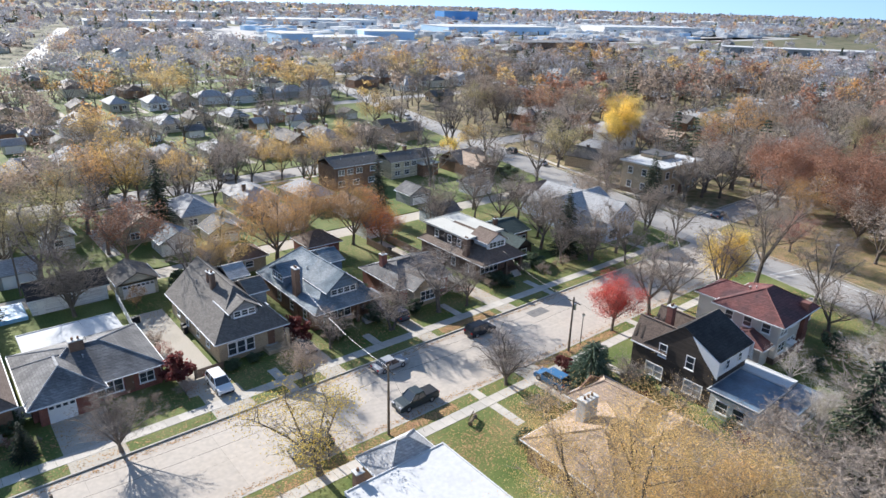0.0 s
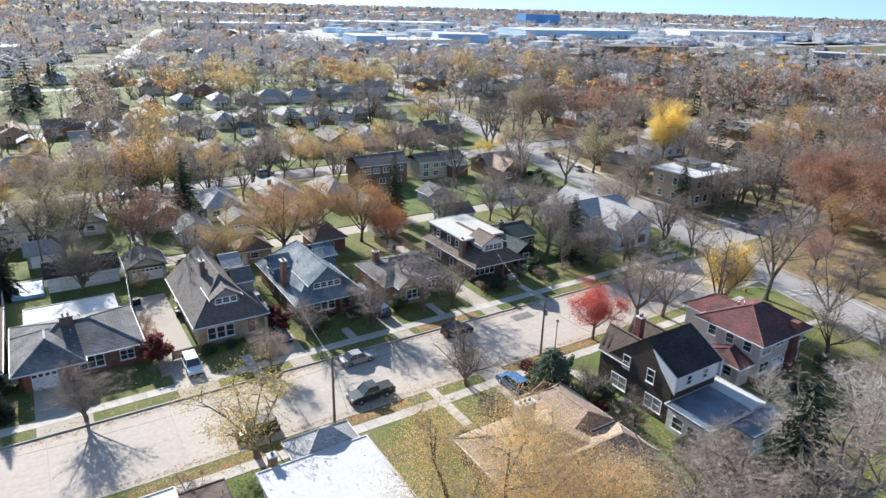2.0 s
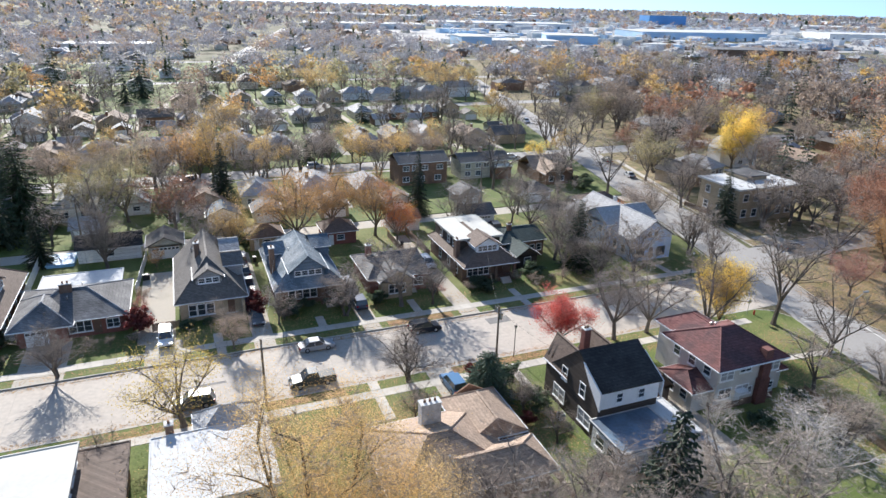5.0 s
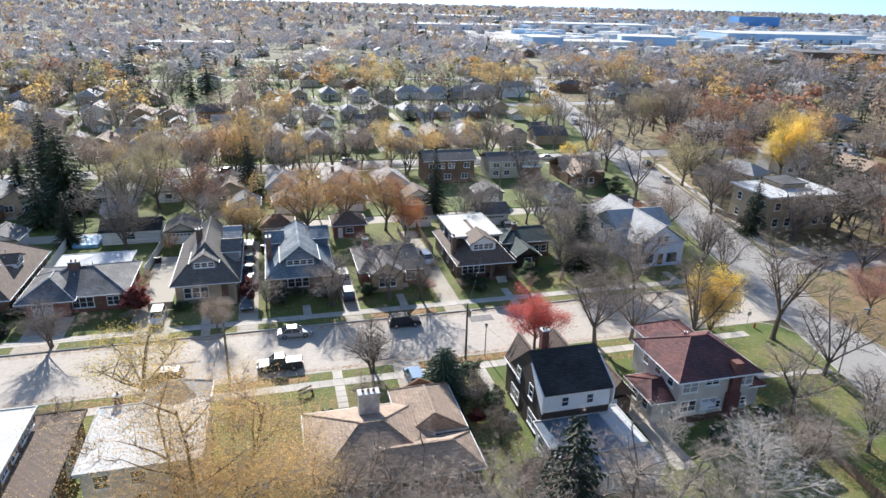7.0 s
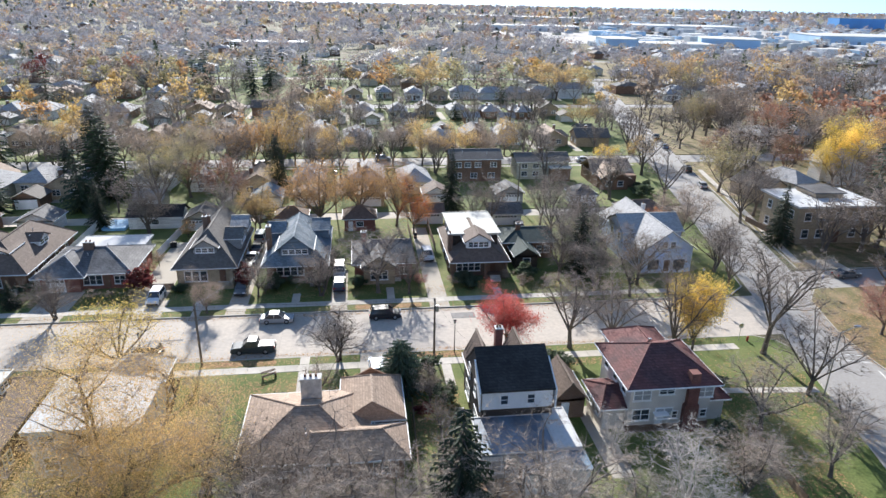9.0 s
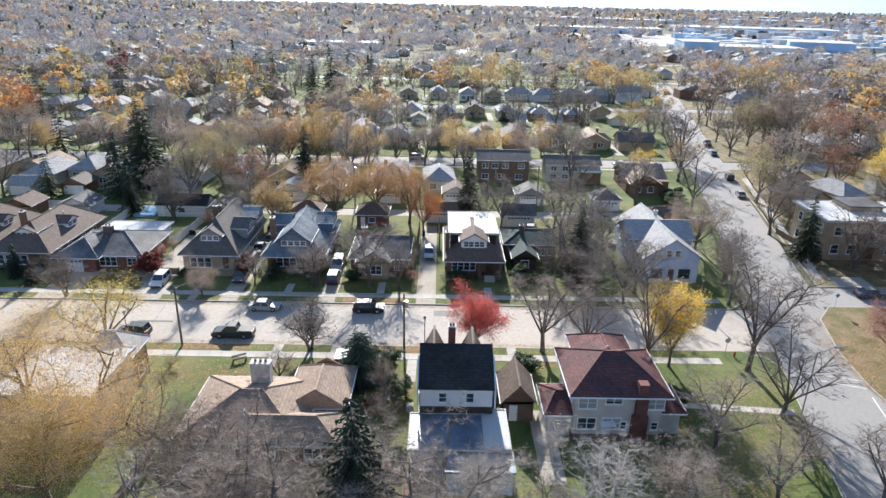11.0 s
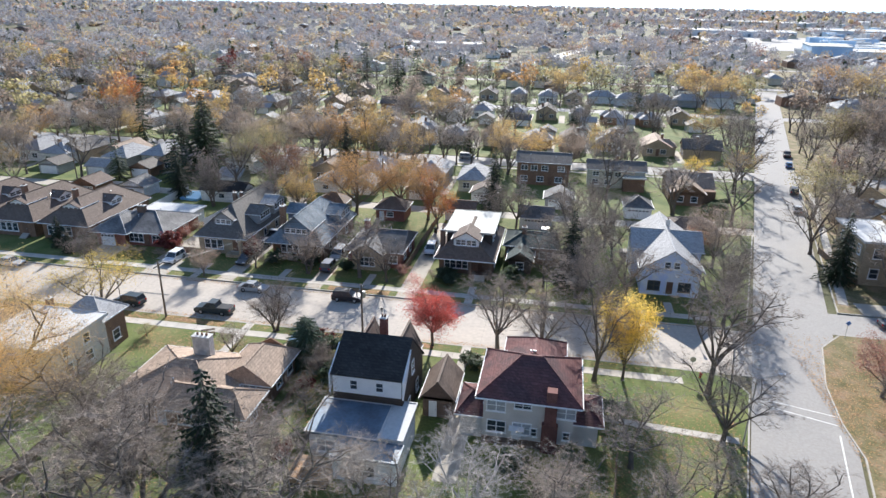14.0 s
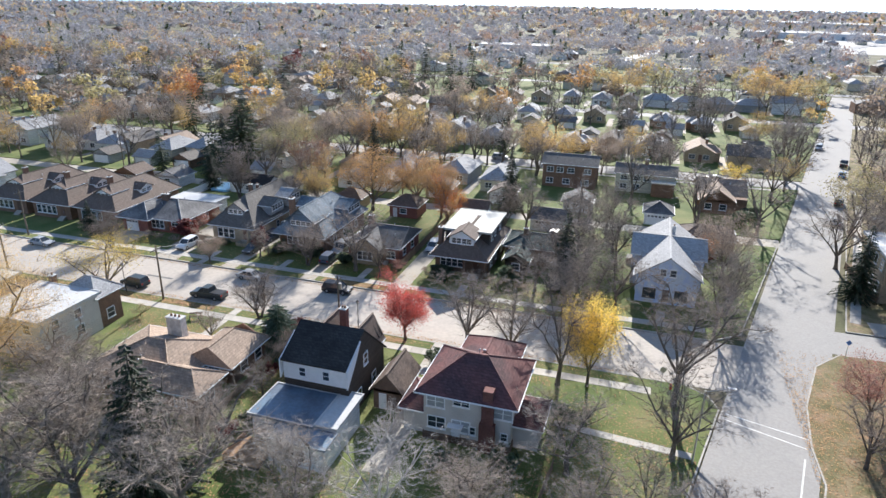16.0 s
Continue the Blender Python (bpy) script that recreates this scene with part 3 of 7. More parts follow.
    def chimney(s, x, y, w, d, z0, z1, mat, flues=2, cap=None):
        ob = s.mesh("chimney", boxes((x - w / 2, x + w / 2, y - d / 2, y + d / 2, z0, z1)), mat)
        part("chimney_cap", boxes((x - w / 2 - 0.08 - s.x, x + w / 2 + 0.08 - s.x, y - d / 2 - 0.08 - s.y, y + d / 2 + 0.08 - s.y, z1, z1 + 0.12), bevel=0.02), cap or STONE, ob)
        for i in range(flues if s.fine else 0):
            o = ((i + 0.5) / flues - 0.5) * (w if w >= d else d) * 0.8
            px, py = (x - s.x + o, y - s.y) if w >= d else (x - s.x, y - s.y + o)
            part("flue_pot", rod(bmesh.new(), (px, py, z1 + 0.1), (px, py, z1 + 0.42), 0.14, 0.12, 8), BROWN_BRICK, ob)
        return ob

    def dormer(s, x0, x1, yf, yb, z0, z1, zr, wallmat, roofmat, face="-y", n=2, over=0.35, shed=False):
        """A dormer whose front looks to -y (or +x / -x with x and y swapped)."""
        g = "y" if face in ("-y", "+y") else "x"
        s.walls(x0, x1, min(yf, yb), max(yf, yb), z1, wallmat, z0, gable=None if shed else g, zr=zr, keep=False, name="dormer_wall")
        if shed:
            s.flat_roof(x0, x1, min(yf, yb), max(yf, yb), z1, roofmat, over, 0.15, lip=False)
        else:
            s.roof(x0, x1, min(yf, yb), max(yf, yb), z1, zr, roofmat, axis=g, over=over, name="dormer_roof")
        if g == "y":
            w = (x1 - x0 - 0.7) / n
            for i in range(n):
                s.window(face, x0 + 0.35 + (i + 0.5) * w, yf, z0 + (z1 - z0) * 0.42, round(w - 0.2, 2), round((z1 - z0) * 0.5, 2))
        else:
            v = x1 if face == "+x" else x0
            lo, hi = min(yf, yb), max(yf, yb)
            w = (hi - lo - 0.7) / n
            for i in range(n):
                s.window(face, lo + 0.35 + (i + 0.5) * w, v, z0 + (z1 - z0) * 0.42, round(w - 0.2, 2), round((z1 - z0) * 0.5, 2))

    def steps(s, x0, x1, yf, n=4, z=0.7, mat=None):
        b = bmesh.new()
        for i in range(n):
            box(b, x0, x1, yf - (n - i) * 0.3, yf, -0.05 + 0.001 * i, z * (i + 1) / n)
        return s.mesh("front_steps", b, mat or WALKWAY)

    def post(s, x, y, z0, z1, w=0.3, mat=None):
        return s.mesh("porch_post", boxes((x - w / 2, x + w / 2, y - w / 2, y + w / 2, z0, z1), bevel=0.02), mat or RED_BRICK)


def tan_bungalow(x0, label):
    x1 = x0 + 9.6
    h = House("bungalow", x0 + 4.8, 79, label, group="houses along the far side")
    h.walls(x0, x1, 71.6, 90, 3.2, BROWN_BRICK)
    h.roof(x0, x1, 71.6, 90, 3.2, 7.0, ROOF_BROWN, "y", (5.0, 4.5), 0.55, vents=3)
    h.dormer(x0 + 3.0, x0 + 6.6, 74.0, 78.5, 4.6, 5.7, 6.6, TRIM, ROOF_BROWN, n=3)
    h.dormer(x1 - 3.4, x1 - 1.2, 80.0, 83.6, 3.9, 5.3, 6.3, TRIM, ROOF_BROWN, face="+x", n=2)
    h.windows("-y", (x0 + 1.6, x0 + 2.9, x0 + 4.2, x0 + 5.5), 71.6, 1.0, 0.95, 1.5)
    h.windows("+x", (75, 78, 82.5, 86.5), x1, 1.1, 0.9, 1.3)
    h.door("-y", x0 + 7.6, 71.6, 0.6)
    h.steps(x0 + 6.9, x0 + 8.3, 71.6)
    h.chimney(x0 + 1.1, 80, 0.7, 1.0, 3.0, 7.2, BROWN_BRICK)
    return h


tan_bungalow(-7.4, "brown-brick bungalow with brown shingled hip roof and dormers")
tan_bungalow(-18.8, "long brown-roofed brick bungalow with white dormer windows")
tan_bungalow(-30.2, "brown-roofed brick bungalow beside its neighbours")

# ranch house with a built-in garage
h = House("ranch_house", 10.5, 76, "red-brick ranch house with grey hipped roof and attached garage", group="houses along the far side")
h.walls(3.9, 17.2, 72.0, 83.5, 2.75, RED_BRICK)
h.roof(3.9, 17.2, 72.0, 83.5, 2.75, 5.0, ROOF_GREY, "x", (5.6, 5.6), 0.55, vents=2, cap=ROOF_PALE)
h.roof(3.9, 10.6, 70.6, 80.0, 2.77, 4.95, ROOF_GREY, "y", (3.9, 3.9), 0.5, cap=ROOF_PALE)
h.walls(4.4, 10.1, 70.9, 72.6, 2.7, RED_BRICK)
h.door("-y", 6.6, 70.9, 0.02, 2.7, 2.15, TRIM, "garage_door")
h.windows("-y", (11.6,), 72.0, 0.8, 2.7, 1.5)
h.windows("-y", (15.6,), 72.0, 0.9, 1.5, 1.2)
h.windows("+x", (75, 79), 17.2, 0.9, 1.4, 1.1)
h.door("-y", 13.7, 72.0, 0.3)
h.chimney(9.8, 77.2, 1.5, 0.8, 3.2, 5.9, DARK_BRICK)
h.walls(5.5, 15.8, 83.5, 88.2, 2.6, WHITE_SIDING)
h.flat_roof(5.3, 15.9, 83.4, 88.4, 2.62, MEMBRANE, 0.35, label="flat white membrane roof over the rear extension")
h.walls(17.35, 17.55, 73.0, 74.6, 1.5, TRIM, keep=False, name="side_gate")

# bungalow with the brown-grey roof
h = House("bungalow", 28.6, 79, "buff-brick bungalow with brown-grey roof and front dormer", group="houses along the far side")
h.walls(24.2, 33.0, 71.8, 89.5, 3.2, TAN_BRICK)
h.roof(24.2, 33.0, 71.8, 89.5, 3.2, 7.9, ROOF_BROWNGREY, "y", (5.4, 0.3), 0.6, vents=3)
h.dormer(26.7, 30.3, 73.3, 77.8, 4.6, 5.9, 7.3, GREY_SIDING, ROOF_BROWNGREY, n=3)
h.dormer(31.0, 33.4, 77.4, 82.0, 4.0, 5.9, 7.1, GREY_SIDING, ROOF_BROWNGREY, face="+x", n=1)
h.dormer(31.0, 33.4, 83.6, 88.4, 4.0, 6.0, 7.1, GREY_SIDING, ROOF_PALE, face="+x", n=2)
h.windows("-y", (25.9, 27.1, 28.3), 71.8, 0.9, 0.95, 1.6)
h.windows("-x", (75.5, 79, 83, 86.5), 24.2, 1.0, 0.9, 1.2)
h.windows("+x", (75, 80, 85), 33.0, 1.0, 0.9, 1.2)
h.door("-y", 31.2, 71.8, 0.65)
h.steps(30.4, 32.0, 71.8)
h.chimney(27.3, 80.5, 0.65, 0.65, 5.8, 8.7, DARK_BRICK, 1)
h.chimney(27.5, 82.5, 0.5, 0.5, 6.2, 8.2, DARK_BRICK, 1)
h.walls(30.0, 33.0, 70.2, 71.8, 0.6, TAN_BRICK, keep=False, name="porch")
h.post(32.8, 70.3, 0.6, 3.1, 0.4, TAN_BRICK)

# blue-roofed bungalow
h = House("bungalow", 42.6, 79, "brick bungalow with blue-grey shingled roof and blue dormer", group="houses along the far side")
h.walls(37.9, 47.3, 72.6, 89.0, 3.3, BROWN_BRICK)
h.roof(37.9, 47.3, 71.4, 89.0, 3.3, 7.9, ROOF_BLUE, "y", (5.6, 5.2), 0.6, vents=2)
h.dormer(40.2, 45.0, 72.3, 78.0, 4.3, 5.6, 8.0, BLUE_SIDING, ROOF_BLUE, n=4, over=0.6)
h.dormer(37.6, 40.2, 80.5, 84.3, 4.0, 5.7, 7.0, BLUE_SIDING, ROOF_BLUE, face="-x", n=2)
h.dormer(45.0, 47.6, 81.0, 86.5, 4.2, 5.9, 7.0, BLUE_SIDING, ROOF_BLUE, face="+x", n=2)
h.windows("-y", (40.0, 41.1, 42.2, 43.3), 72.6, 1.0, 0.9, 1.5)
h.windows("-x", (75, 79, 83), 37.9, 1.0, 0.9, 1.3)
h.windows("+x", (76, 80, 85), 47.3, 1.0, 0.9, 1.3)
h.door("-y", 45.6, 72.6, 0.7)
h.steps(44.8, 46.4, 71.2)
h.post(47.0, 71.5, 0.0, 3.2, 0.45, BROWN_BRICK)
h.post(44.4, 71.5, 0.0, 3.2, 0.45, BROWN_BRICK)
h.chimney(38.0, 77.5, 0.75, 1.2, 0.0, 7.8, BROWN_BRICK)

# small red-brick ranch
h = House("ranch_house", 56.7, 76, "small red-brick ranch house with low grey hip roof", group="houses along the far side")
h.walls(52.0, 61.4, 71.8, 82.0, 3.0, RED_BRICK)
h.roof(52.0, 61.4, 71.8, 82.0, 3.0, 5.2, ROOF_GREY, "x", (3.5, 0.4), 0.45, vents=2)
h.walls(53.4, 58.4, 70.0, 72.0, 3.0, TAN_BRICK, gable="y", zr=4.9)
h.roof(53.4, 58.4, 70.0, 76.5, 3.0, 4.85, ROOF_GREY, "y", (0.2, 0), 0.4)
h.windows("-y", (55.9,), 70.0, 0.9, 2.6, 1.4)
h.windows("-y", (60.0,), 71.8, 1.0, 1.4, 1.2)
h.windows("+x", (74.5, 78.5), 61.4, 1.0, 1.2, 1.2)
h.door("-y", 58.9, 71.8, 0.45)
h.steps(58.3, 59.5, 71.8, 3, 0.45)
h.chimney(53.6, 78.5, 0.9, 0.9, 3.0, 6.0, RED_BRICK)

# two-storey house with the white flat roof
h = House("two_storey_house", 72.5, 77, "dark-brick two-storey house with cream flat roof and gabled dormer", group="houses along the far side")
h.walls(67.9, 77.0, 72.2, 87.0, 3.3, DARK_BRICK)
h.roof(67.9, 77.0, 70.6, 87.0, 3.3, 6.6, ROOF_BROWN, "y", (4.4, 4.4), 0.5, label="dark shingled lower roof")
h.walls(68.6, 76.3, 75.6, 86.6, 6.15, DARK_SIDING, 3.2, keep=False, label="dark upper storey", name="upper_wall")
h.flat_roof(68.6, 76.3, 75.6, 86.6, 6.15, CREAM_MEMBRANE, 0.45, 0.25, label="cream membrane flat roof", edge=CREAM_MEMBRANE)
part("roof_seam", boxes((-0.1, 0.1, -1.6, 9.8, 6.4, 6.47)), CREAM_MEMBRANE, h.root)
h.dormer(70.3, 74.5, 72.3, 76.4, 4.4, 6.1, 7.5, TRIM, ROOF_BROWN, n=2)
h.windows("-y", (69.3, 70.3, 71.3, 72.3), 72.2, 1.0, 0.85, 1.4)
h.windows("-x", (74.5, 78, 82), 67.9, 1.0, 0.9, 1.3)
h.windows("+x", (74.5, 78, 82), 77.0, 1.0, 0.9, 1.3)
h.windows("-x", (77.5, 80, 83.5), 68.6, 4.5, 0.9, 1.1)
h.windows("+x", (77.5, 80, 83.5), 76.3, 4.5, 0.9, 1.1)
h.door("-y", 75.0, 72.2, 0.7)
h.steps(74.2, 75.9, 70.6)
for px in (73.4, 76.8):
    h.post(px, 70.7, 0, 3.2, 0.45, DARK_BRICK)
h.walls(73.2, 77.0, 70.5, 72.2, 0.7, DARK_BRICK, keep=False, name="porch")
h.chimney(68.0, 75.0, 0.7, 1.1, 0, 6.6, DARK_BRICK)

# low dark building with the green roof
h = House("brick_cottage", 83.0, 80, "low dark-brick cottage with dark green shingled roof", group="houses along the far side")
h.walls(78.4, 87.2, 79.0, 86.5, 3.3, BROWN_BRICK)
h.roof(78.4, 87.2, 79.0, 86.5, 3.3, 4.8, ROOF_GREEN, "x", (3.6, 0.3), 0.45)
h.walls(79.4, 83.2, 74.2, 79.0, 2.5, DARK_SIDING, gable="y", zr=4.0)
h.roof(79.4, 83.2, 74.2, 80.0, 2.5, 4.0, ROOF_GREEN, "y", (0, 0), 0.4)
h.windows("-y", (80.2,), 79.0, 1.2, 1.2, 1.1)
h.windows("-y", (81.3,), 74.2, 0.9, 1.2, 1.1)
h.windows("-y", (84.8, 86.2), 79.0, 1.2, 0.9, 1.1)
h.chimney(81.4, 82.0, 0.8, 0.6, 3.6, 5.6, BROWN_BRICK)

# white corner house under repair
h = House("corner_house", 105.0, 80, "white corner house in pale house wrap with grey gabled roof", group="houses along the far side")
h.walls(100.6, 109.4, 70.6, 90.0, 4.4, HOUSE_WRAP, gable="y", zr=7.6)
h.roof(100.6, 109.4, 70.6, 90.0, 4.4, 7.7, ROOF_PALE, "y", (0, 0), 0.5)
h.walls(99.6, 110.4, 77.2, 84.6, 5.3, HOUSE_WRAP, gable="x", zr=7.5, label="cross wing")
h.roof(99.6, 110.4, 77.2, 84.6, 5.3, 7.55, ROOF_PALE, "x", (0, 0), 0.4)
h.walls(101.6, 107.6, 90.0, 94.5, 3.0, HOUSE_WRAP)
h.roof(101.6, 107.6, 89.6, 94.5, 3.0, 4.6, ROOF_PALE, "y", (0, 0), 0.4)
h.windows("-y", (102.6, 107.2), 70.6, 0.9, 1.7, 1.4, trim=DARK_TRIM)
h.windows("-y", (104.3, 105.7), 70.6, 4.6, 0.8, 1.0)
h.door("-y", 105.0, 70.6, 0.3)
h.windows("-x", (73, 75.5, 87), 100.6, 1.2, 1.0, 1.3)
h.windows("+x", (73, 75.5, 87), 109.4, 1.2, 1.0, 1.3)
h.windows("-x", (79, 82.5), 99.6, 3.4, 1.0, 1.1)
h.chimney(105.6, 83.6, 0.6, 0.6, 6.0, 8.3, STONE, 1)
h.walls(98.6, 100.4, 86.0, 88.0, 0.9, DARK_TRIM, keep=False, name="side_steps")

# ---- houses on the near side ----
h = House("house", 12.0, 33, "low brown-roofed house with raised white flat roof", group="houses along the near side")
h.walls(7.0, 19.0, 26.0, 40.0, 3.4, BROWN_BRICK)
h.flat_roof(7.0, 19.0, 26.0, 40.0, 3.4, ROOF_BROWN, 0.5, 0.2, label="brown lower roof")
h.walls(7.0, 15.0, 26.4, 39.6, 4.7, BROWN_BRICK, 3.5, keep=False, name="clerestory_wall")
h.flat_roof(7.0, 15.0, 26.4, 39.6, 4.7, CREAM_MEMBRANE, 0.35, 0.25, label="white membrane upper roof")
h.windows("+x", (28.5, 31, 33.5, 36, 38), 15.0, 3.75, 1.4, 0.7)
h.windows("-y", (9, 13, 17), 26.0, 1, 1.4, 1.2)
h.windows("+x", (29, 34), 19.0, 1, 1.4, 1.2)

h = House("house", 27.0, 33, "stucco house with white flat roof and grey hipped front wing", group="houses along the near side")
h.walls(21.9, 31.6, 27.8, 37.0, 5.2, STUCCO)
h.flat_roof(21.9, 31.6, 27.8, 37.0, 5.2, MEMBRANE, 0.4, 0.3, label="white membrane flat roof with faint stains")
h.walls(25.6, 31.4, 37.0, 41.0, 4.6, BROWN_BRICK, keep=False)
h.roof(25.6, 31.4, 36.8, 41.2, 4.6, 6.7, ROOF_PALE, "x", (2.8, 2.8), 0.4)
h.chimney(23.2, 38.0, 0.7, 0.7, 0, 6.3, BROWN_BRICK, 1, STONE)
h.windows("+x", (30, 33.5), 31.6, 1, 1.2, 1.3)
h.windows("+x", (30, 33.5), 31.6, 3.4, 1.0, 1.2)
h.windows("+x", (38.9,), 31.4, 1.0, 1.2, 1.3)
h.windows("-y", (23.5, 26.5, 29.5), 27.8, 1.0, 1.2, 1.3)
h.windows("-y", (23.5, 26.5, 29.5), 27.8, 3.5, 1.2, 1.3)

h = House("ranch_house", 49.0, 31, "sprawling brick ranch house with tan hipped roofs and broad chimney", group="houses along the near side")
h.walls(41.4, 53.0, 24.6, 35.2, 2.8, BROWN_BRICK)
h.roof(41.4, 53.0, 24.6, 35.2, 2.8, 5.1, ROOF_TAN, "x", (5.4, 5.2), 0.6, vents=2)
h.walls(51.0, 56.6, 30.9, 37.6, 2.8, BROWN_BRICK, gable="y", zr=4.6)
h.roof(51.0, 56.6, 30.4, 37.6, 2.82, 4.7, ROOF_TAN, "y", (0.6, 2.6), 0.6)
h.walls(48.0, 56.6, 24.2, 28.6, 2.8, BROWN_BRICK)
h.roof(48.0, 56.6, 24.2, 28.6, 2.84, 4.4, ROOF_TAN, "x", (0.4, 2.6), 0.6)
h.chimney(47.5, 33.1, 2.1, 1.0, 2.5, 6.3, STONE, 3)
h.windows("-y", (50.0, 54.5), 24.2, 0.9, 1.5, 1.2)
h.windows("-y", (43.0, 45.5), 24.6, 0.9, 1.3, 1.2)
h.windows("-y", (54.0,), 30.9, 0.9, 1.5, 1.2)
h.windows("+x", (33, 36), 56.6, 0.9, 1.3, 1.2)
h.windows("+x", (26.4,), 56.6, 0.9, 1.4, 1.2)
h.door("-y", 47.0, 24.6, 0.1, 1.0, 2.05, TRIM)

h = House("gabled_house", 68.5, 33, "dark-shingled house with steep black roof and white dormer wall", group="houses along the near side")
h.walls(64.8, 72.4, 28.8, 38.6, 4.3, DARK_SIDING)
g4 = [(28.8, 4.3), (38.6, 4.3), (33.2, 8.7), (28.8, 6.3)]
for xa, xb in ((64.8, 65.0), (72.2, 72.4)):
    bm = bmesh.new()
    lo = [bm.verts.new((xa, y, z)) for y, z in g4]
    hi = [bm.verts.new((xb, y, z)) for y, z in g4]
    bm.faces.new(lo)
    bm.faces.new(hi[::-1])
    for i in range(4):
        bm.faces.new((lo[i], hi[i], hi[(i + 1) % 4], lo[(i + 1) % 4]))
    h.mesh("gable_wall", bm, DARK_SIDING)
bm = bmesh.new()
prof = [(28.35, 6.45), (33.2, 8.95), (39.4, 3.5), (39.4, 3.32), (33.2, 8.75), (28.35, 6.27)]
lo = [bm.verts.new((64.72, y, z)) for y, z in prof]
hi = [bm.verts.new((72.48, y, z)) for y, z in prof]
for ring in (lo[:3] + lo[3:], hi[:3] + hi[3:]):
    bm.faces.new(ring)
for i in range(6):
    bm.faces.new((lo[i], hi[i], hi[(i + 1) % 6], lo[(i + 1) % 6]))
rf = h.mesh("roof", bm, ROOF_BLACK, "steep black shingled roof")
h.mesh("dormer_wall", boxes((64.9, 72.3, 28.6, 28.79, 4.15, 6.35)), TRIM, "white boarded dormer wall")
for xa in (64.55, 72.49):
    bm = bmesh.new()
    v = [bm.verts.new((xa, y, z)) for y, z in ((28.3, 4.2), (28.3, 6.35), (31.9, 8.2), (30.3, 6.2))]
    w = [bm.verts.new((xa + 0.16, y, z)) for y, z in ((28.3, 4.2), (28.3, 6.35), (31.9, 8.2), (30.3, 6.2))]
    bm.faces.new(v)
    bm.faces.new(w[::-1])
    for i in range(4):
        bm.faces.new((v[i], w[i], w[(i + 1) % 4], v[(i + 1) % 4]))
    h.mesh("dormer_cheek", bm, TRIM)
h.windows("-y", (67.2, 70.0), 28.6, 4.75, 0.7, 1.0)
h.windows("-x", (31.0, 36.2), 64.8, 0.9, 2.2, 1.5, blinds=(0, 1))
h.windows("-x", (31.8, 35.4), 64.8, 4.0, 0.9, 1.5)
h.windows("+x", (31.5, 35.5), 72.4, 1.0, 1.0, 1.3)
h.windows("+x", (33.4,), 72.4, 4.6, 0.9, 1.3)
h.chimney(68.2, 37.0, 0.8, 0.8, 3.5, 9.0, RED_BRICK, 2)
for gx in (66.2, 70.6):
    h.walls(gx - 1.3, gx + 1.3, 38.6, 39.6, 4.4, DARK_SIDING, gable="y", zr=7.6, keep=False, name="front_gable")
    h.roof(gx - 1.3, gx + 1.3, 35.0, 39.6, 4.4, 7.5, ROOF_BROWN, "y", (0, 0), 0.25, name="front_gable_roof")
h.walls(64.2, 73.8, 23.2, 28.5, 2.9, WHITE_SIDING, label="white rear extension")
h.flat_roof(64.2, 71.0, 23.2, 28.5, 2.9, BLUE_MEMBRANE, 0.35, 0.2, label="blue-grey flat roof over the extension", edge=STONE)
h.flat_roof(71.4, 73.8, 23.2, 29.6, 2.95, MEMBRANE, 0.05, 0.2, label="white flat roof strip")
h.walls(67.6, 73.8, 20.4, 23.2, 2.7, WHITE_SIDING)
h.flat_roof(67.6, 73.8, 20.4, 22.8, 2.66, BLUE_MEMBRANE, 0.2, 0.16)
h.windows("-y", (65.9,), 23.2, 0.8, 1.8, 1.3, blinds=(0,))
h.windows("-y", (70.6,), 20.4, 0.8, 2.2, 1.2)
h.windows("-x", (25.0, 27.0), 64.2, 0.8, 1.3, 1.3)
h.door("-x", 22.0, 67.6, 0.1)

h = House("garden_garage", 75.6, 34, "small dark garage with brown gabled roof", "garage", "garages")
h.walls(73.9, 77.2, 32.0, 37.4, 2.5, DARK_BRICK, gable="y", zr=4.6)
h.roof(73.9, 77.2, 32.0, 37.4, 2.5, 4.7, ROOF_BROWN, "y", (0, 0), 0.35)
h.door("-y", 75.0, 32.0, 0.05, 0.9, 2.0, TRIM)

h = House("foursquare_house", 85.4, 33, "grey stucco two-storey house with maroon hipped roof", group="houses along the near side")
h.walls(80.9, 90.0, 28.8, 37.2, 5.8, STUCCO)
h.roof(80.9, 90.0, 28.8, 37.2, 5.9, 8.5, ROOF_RED, "x", (4.3, 4.3), 0.75, label="maroon hipped roof with worn streaks", vents=3)
h.walls(82.6, 88.6, 37.2, 41.0, 5.4, STUCCO, label="front wing")
h.roof(82.6, 88.6, 36.0, 41.0, 5.7, 7.4, ROOF_RED, "y", (0, 2.6), 0.5)
h.walls(78.4, 80.9, 29.6, 34.6, 2.9, STUCCO, label="single-storey side wing")
h.roof(78.4, 82.0, 29.6, 34.6, 2.9, 4.1, ROOF_RED, "x", (1.6, 0), 0.5)
h.walls(90.0, 92.6, 30.2, 35.0, 2.9, STUCCO, label="single-storey side wing")
h.roof(89.0, 92.6, 30.2, 35.0, 2.9, 4.0, ROOF_RED, "x", (0, 1.6), 0.5)
h.windows("-y", (82.2, 89.2), 28.8, 4.1, 1.8, 1.25, blinds=(0, 1))
h.windows("-y", (84.9,), 28.8, 4.7, 1.6, 0.65)
h.windows("-y", (82.3, 84.9), 28.8, 1.6, 1.8, 1.25, blinds=(1,))
h.windows("-y", (86.1, 89.4), 28.8, 1.6, 0.6, 0.8)
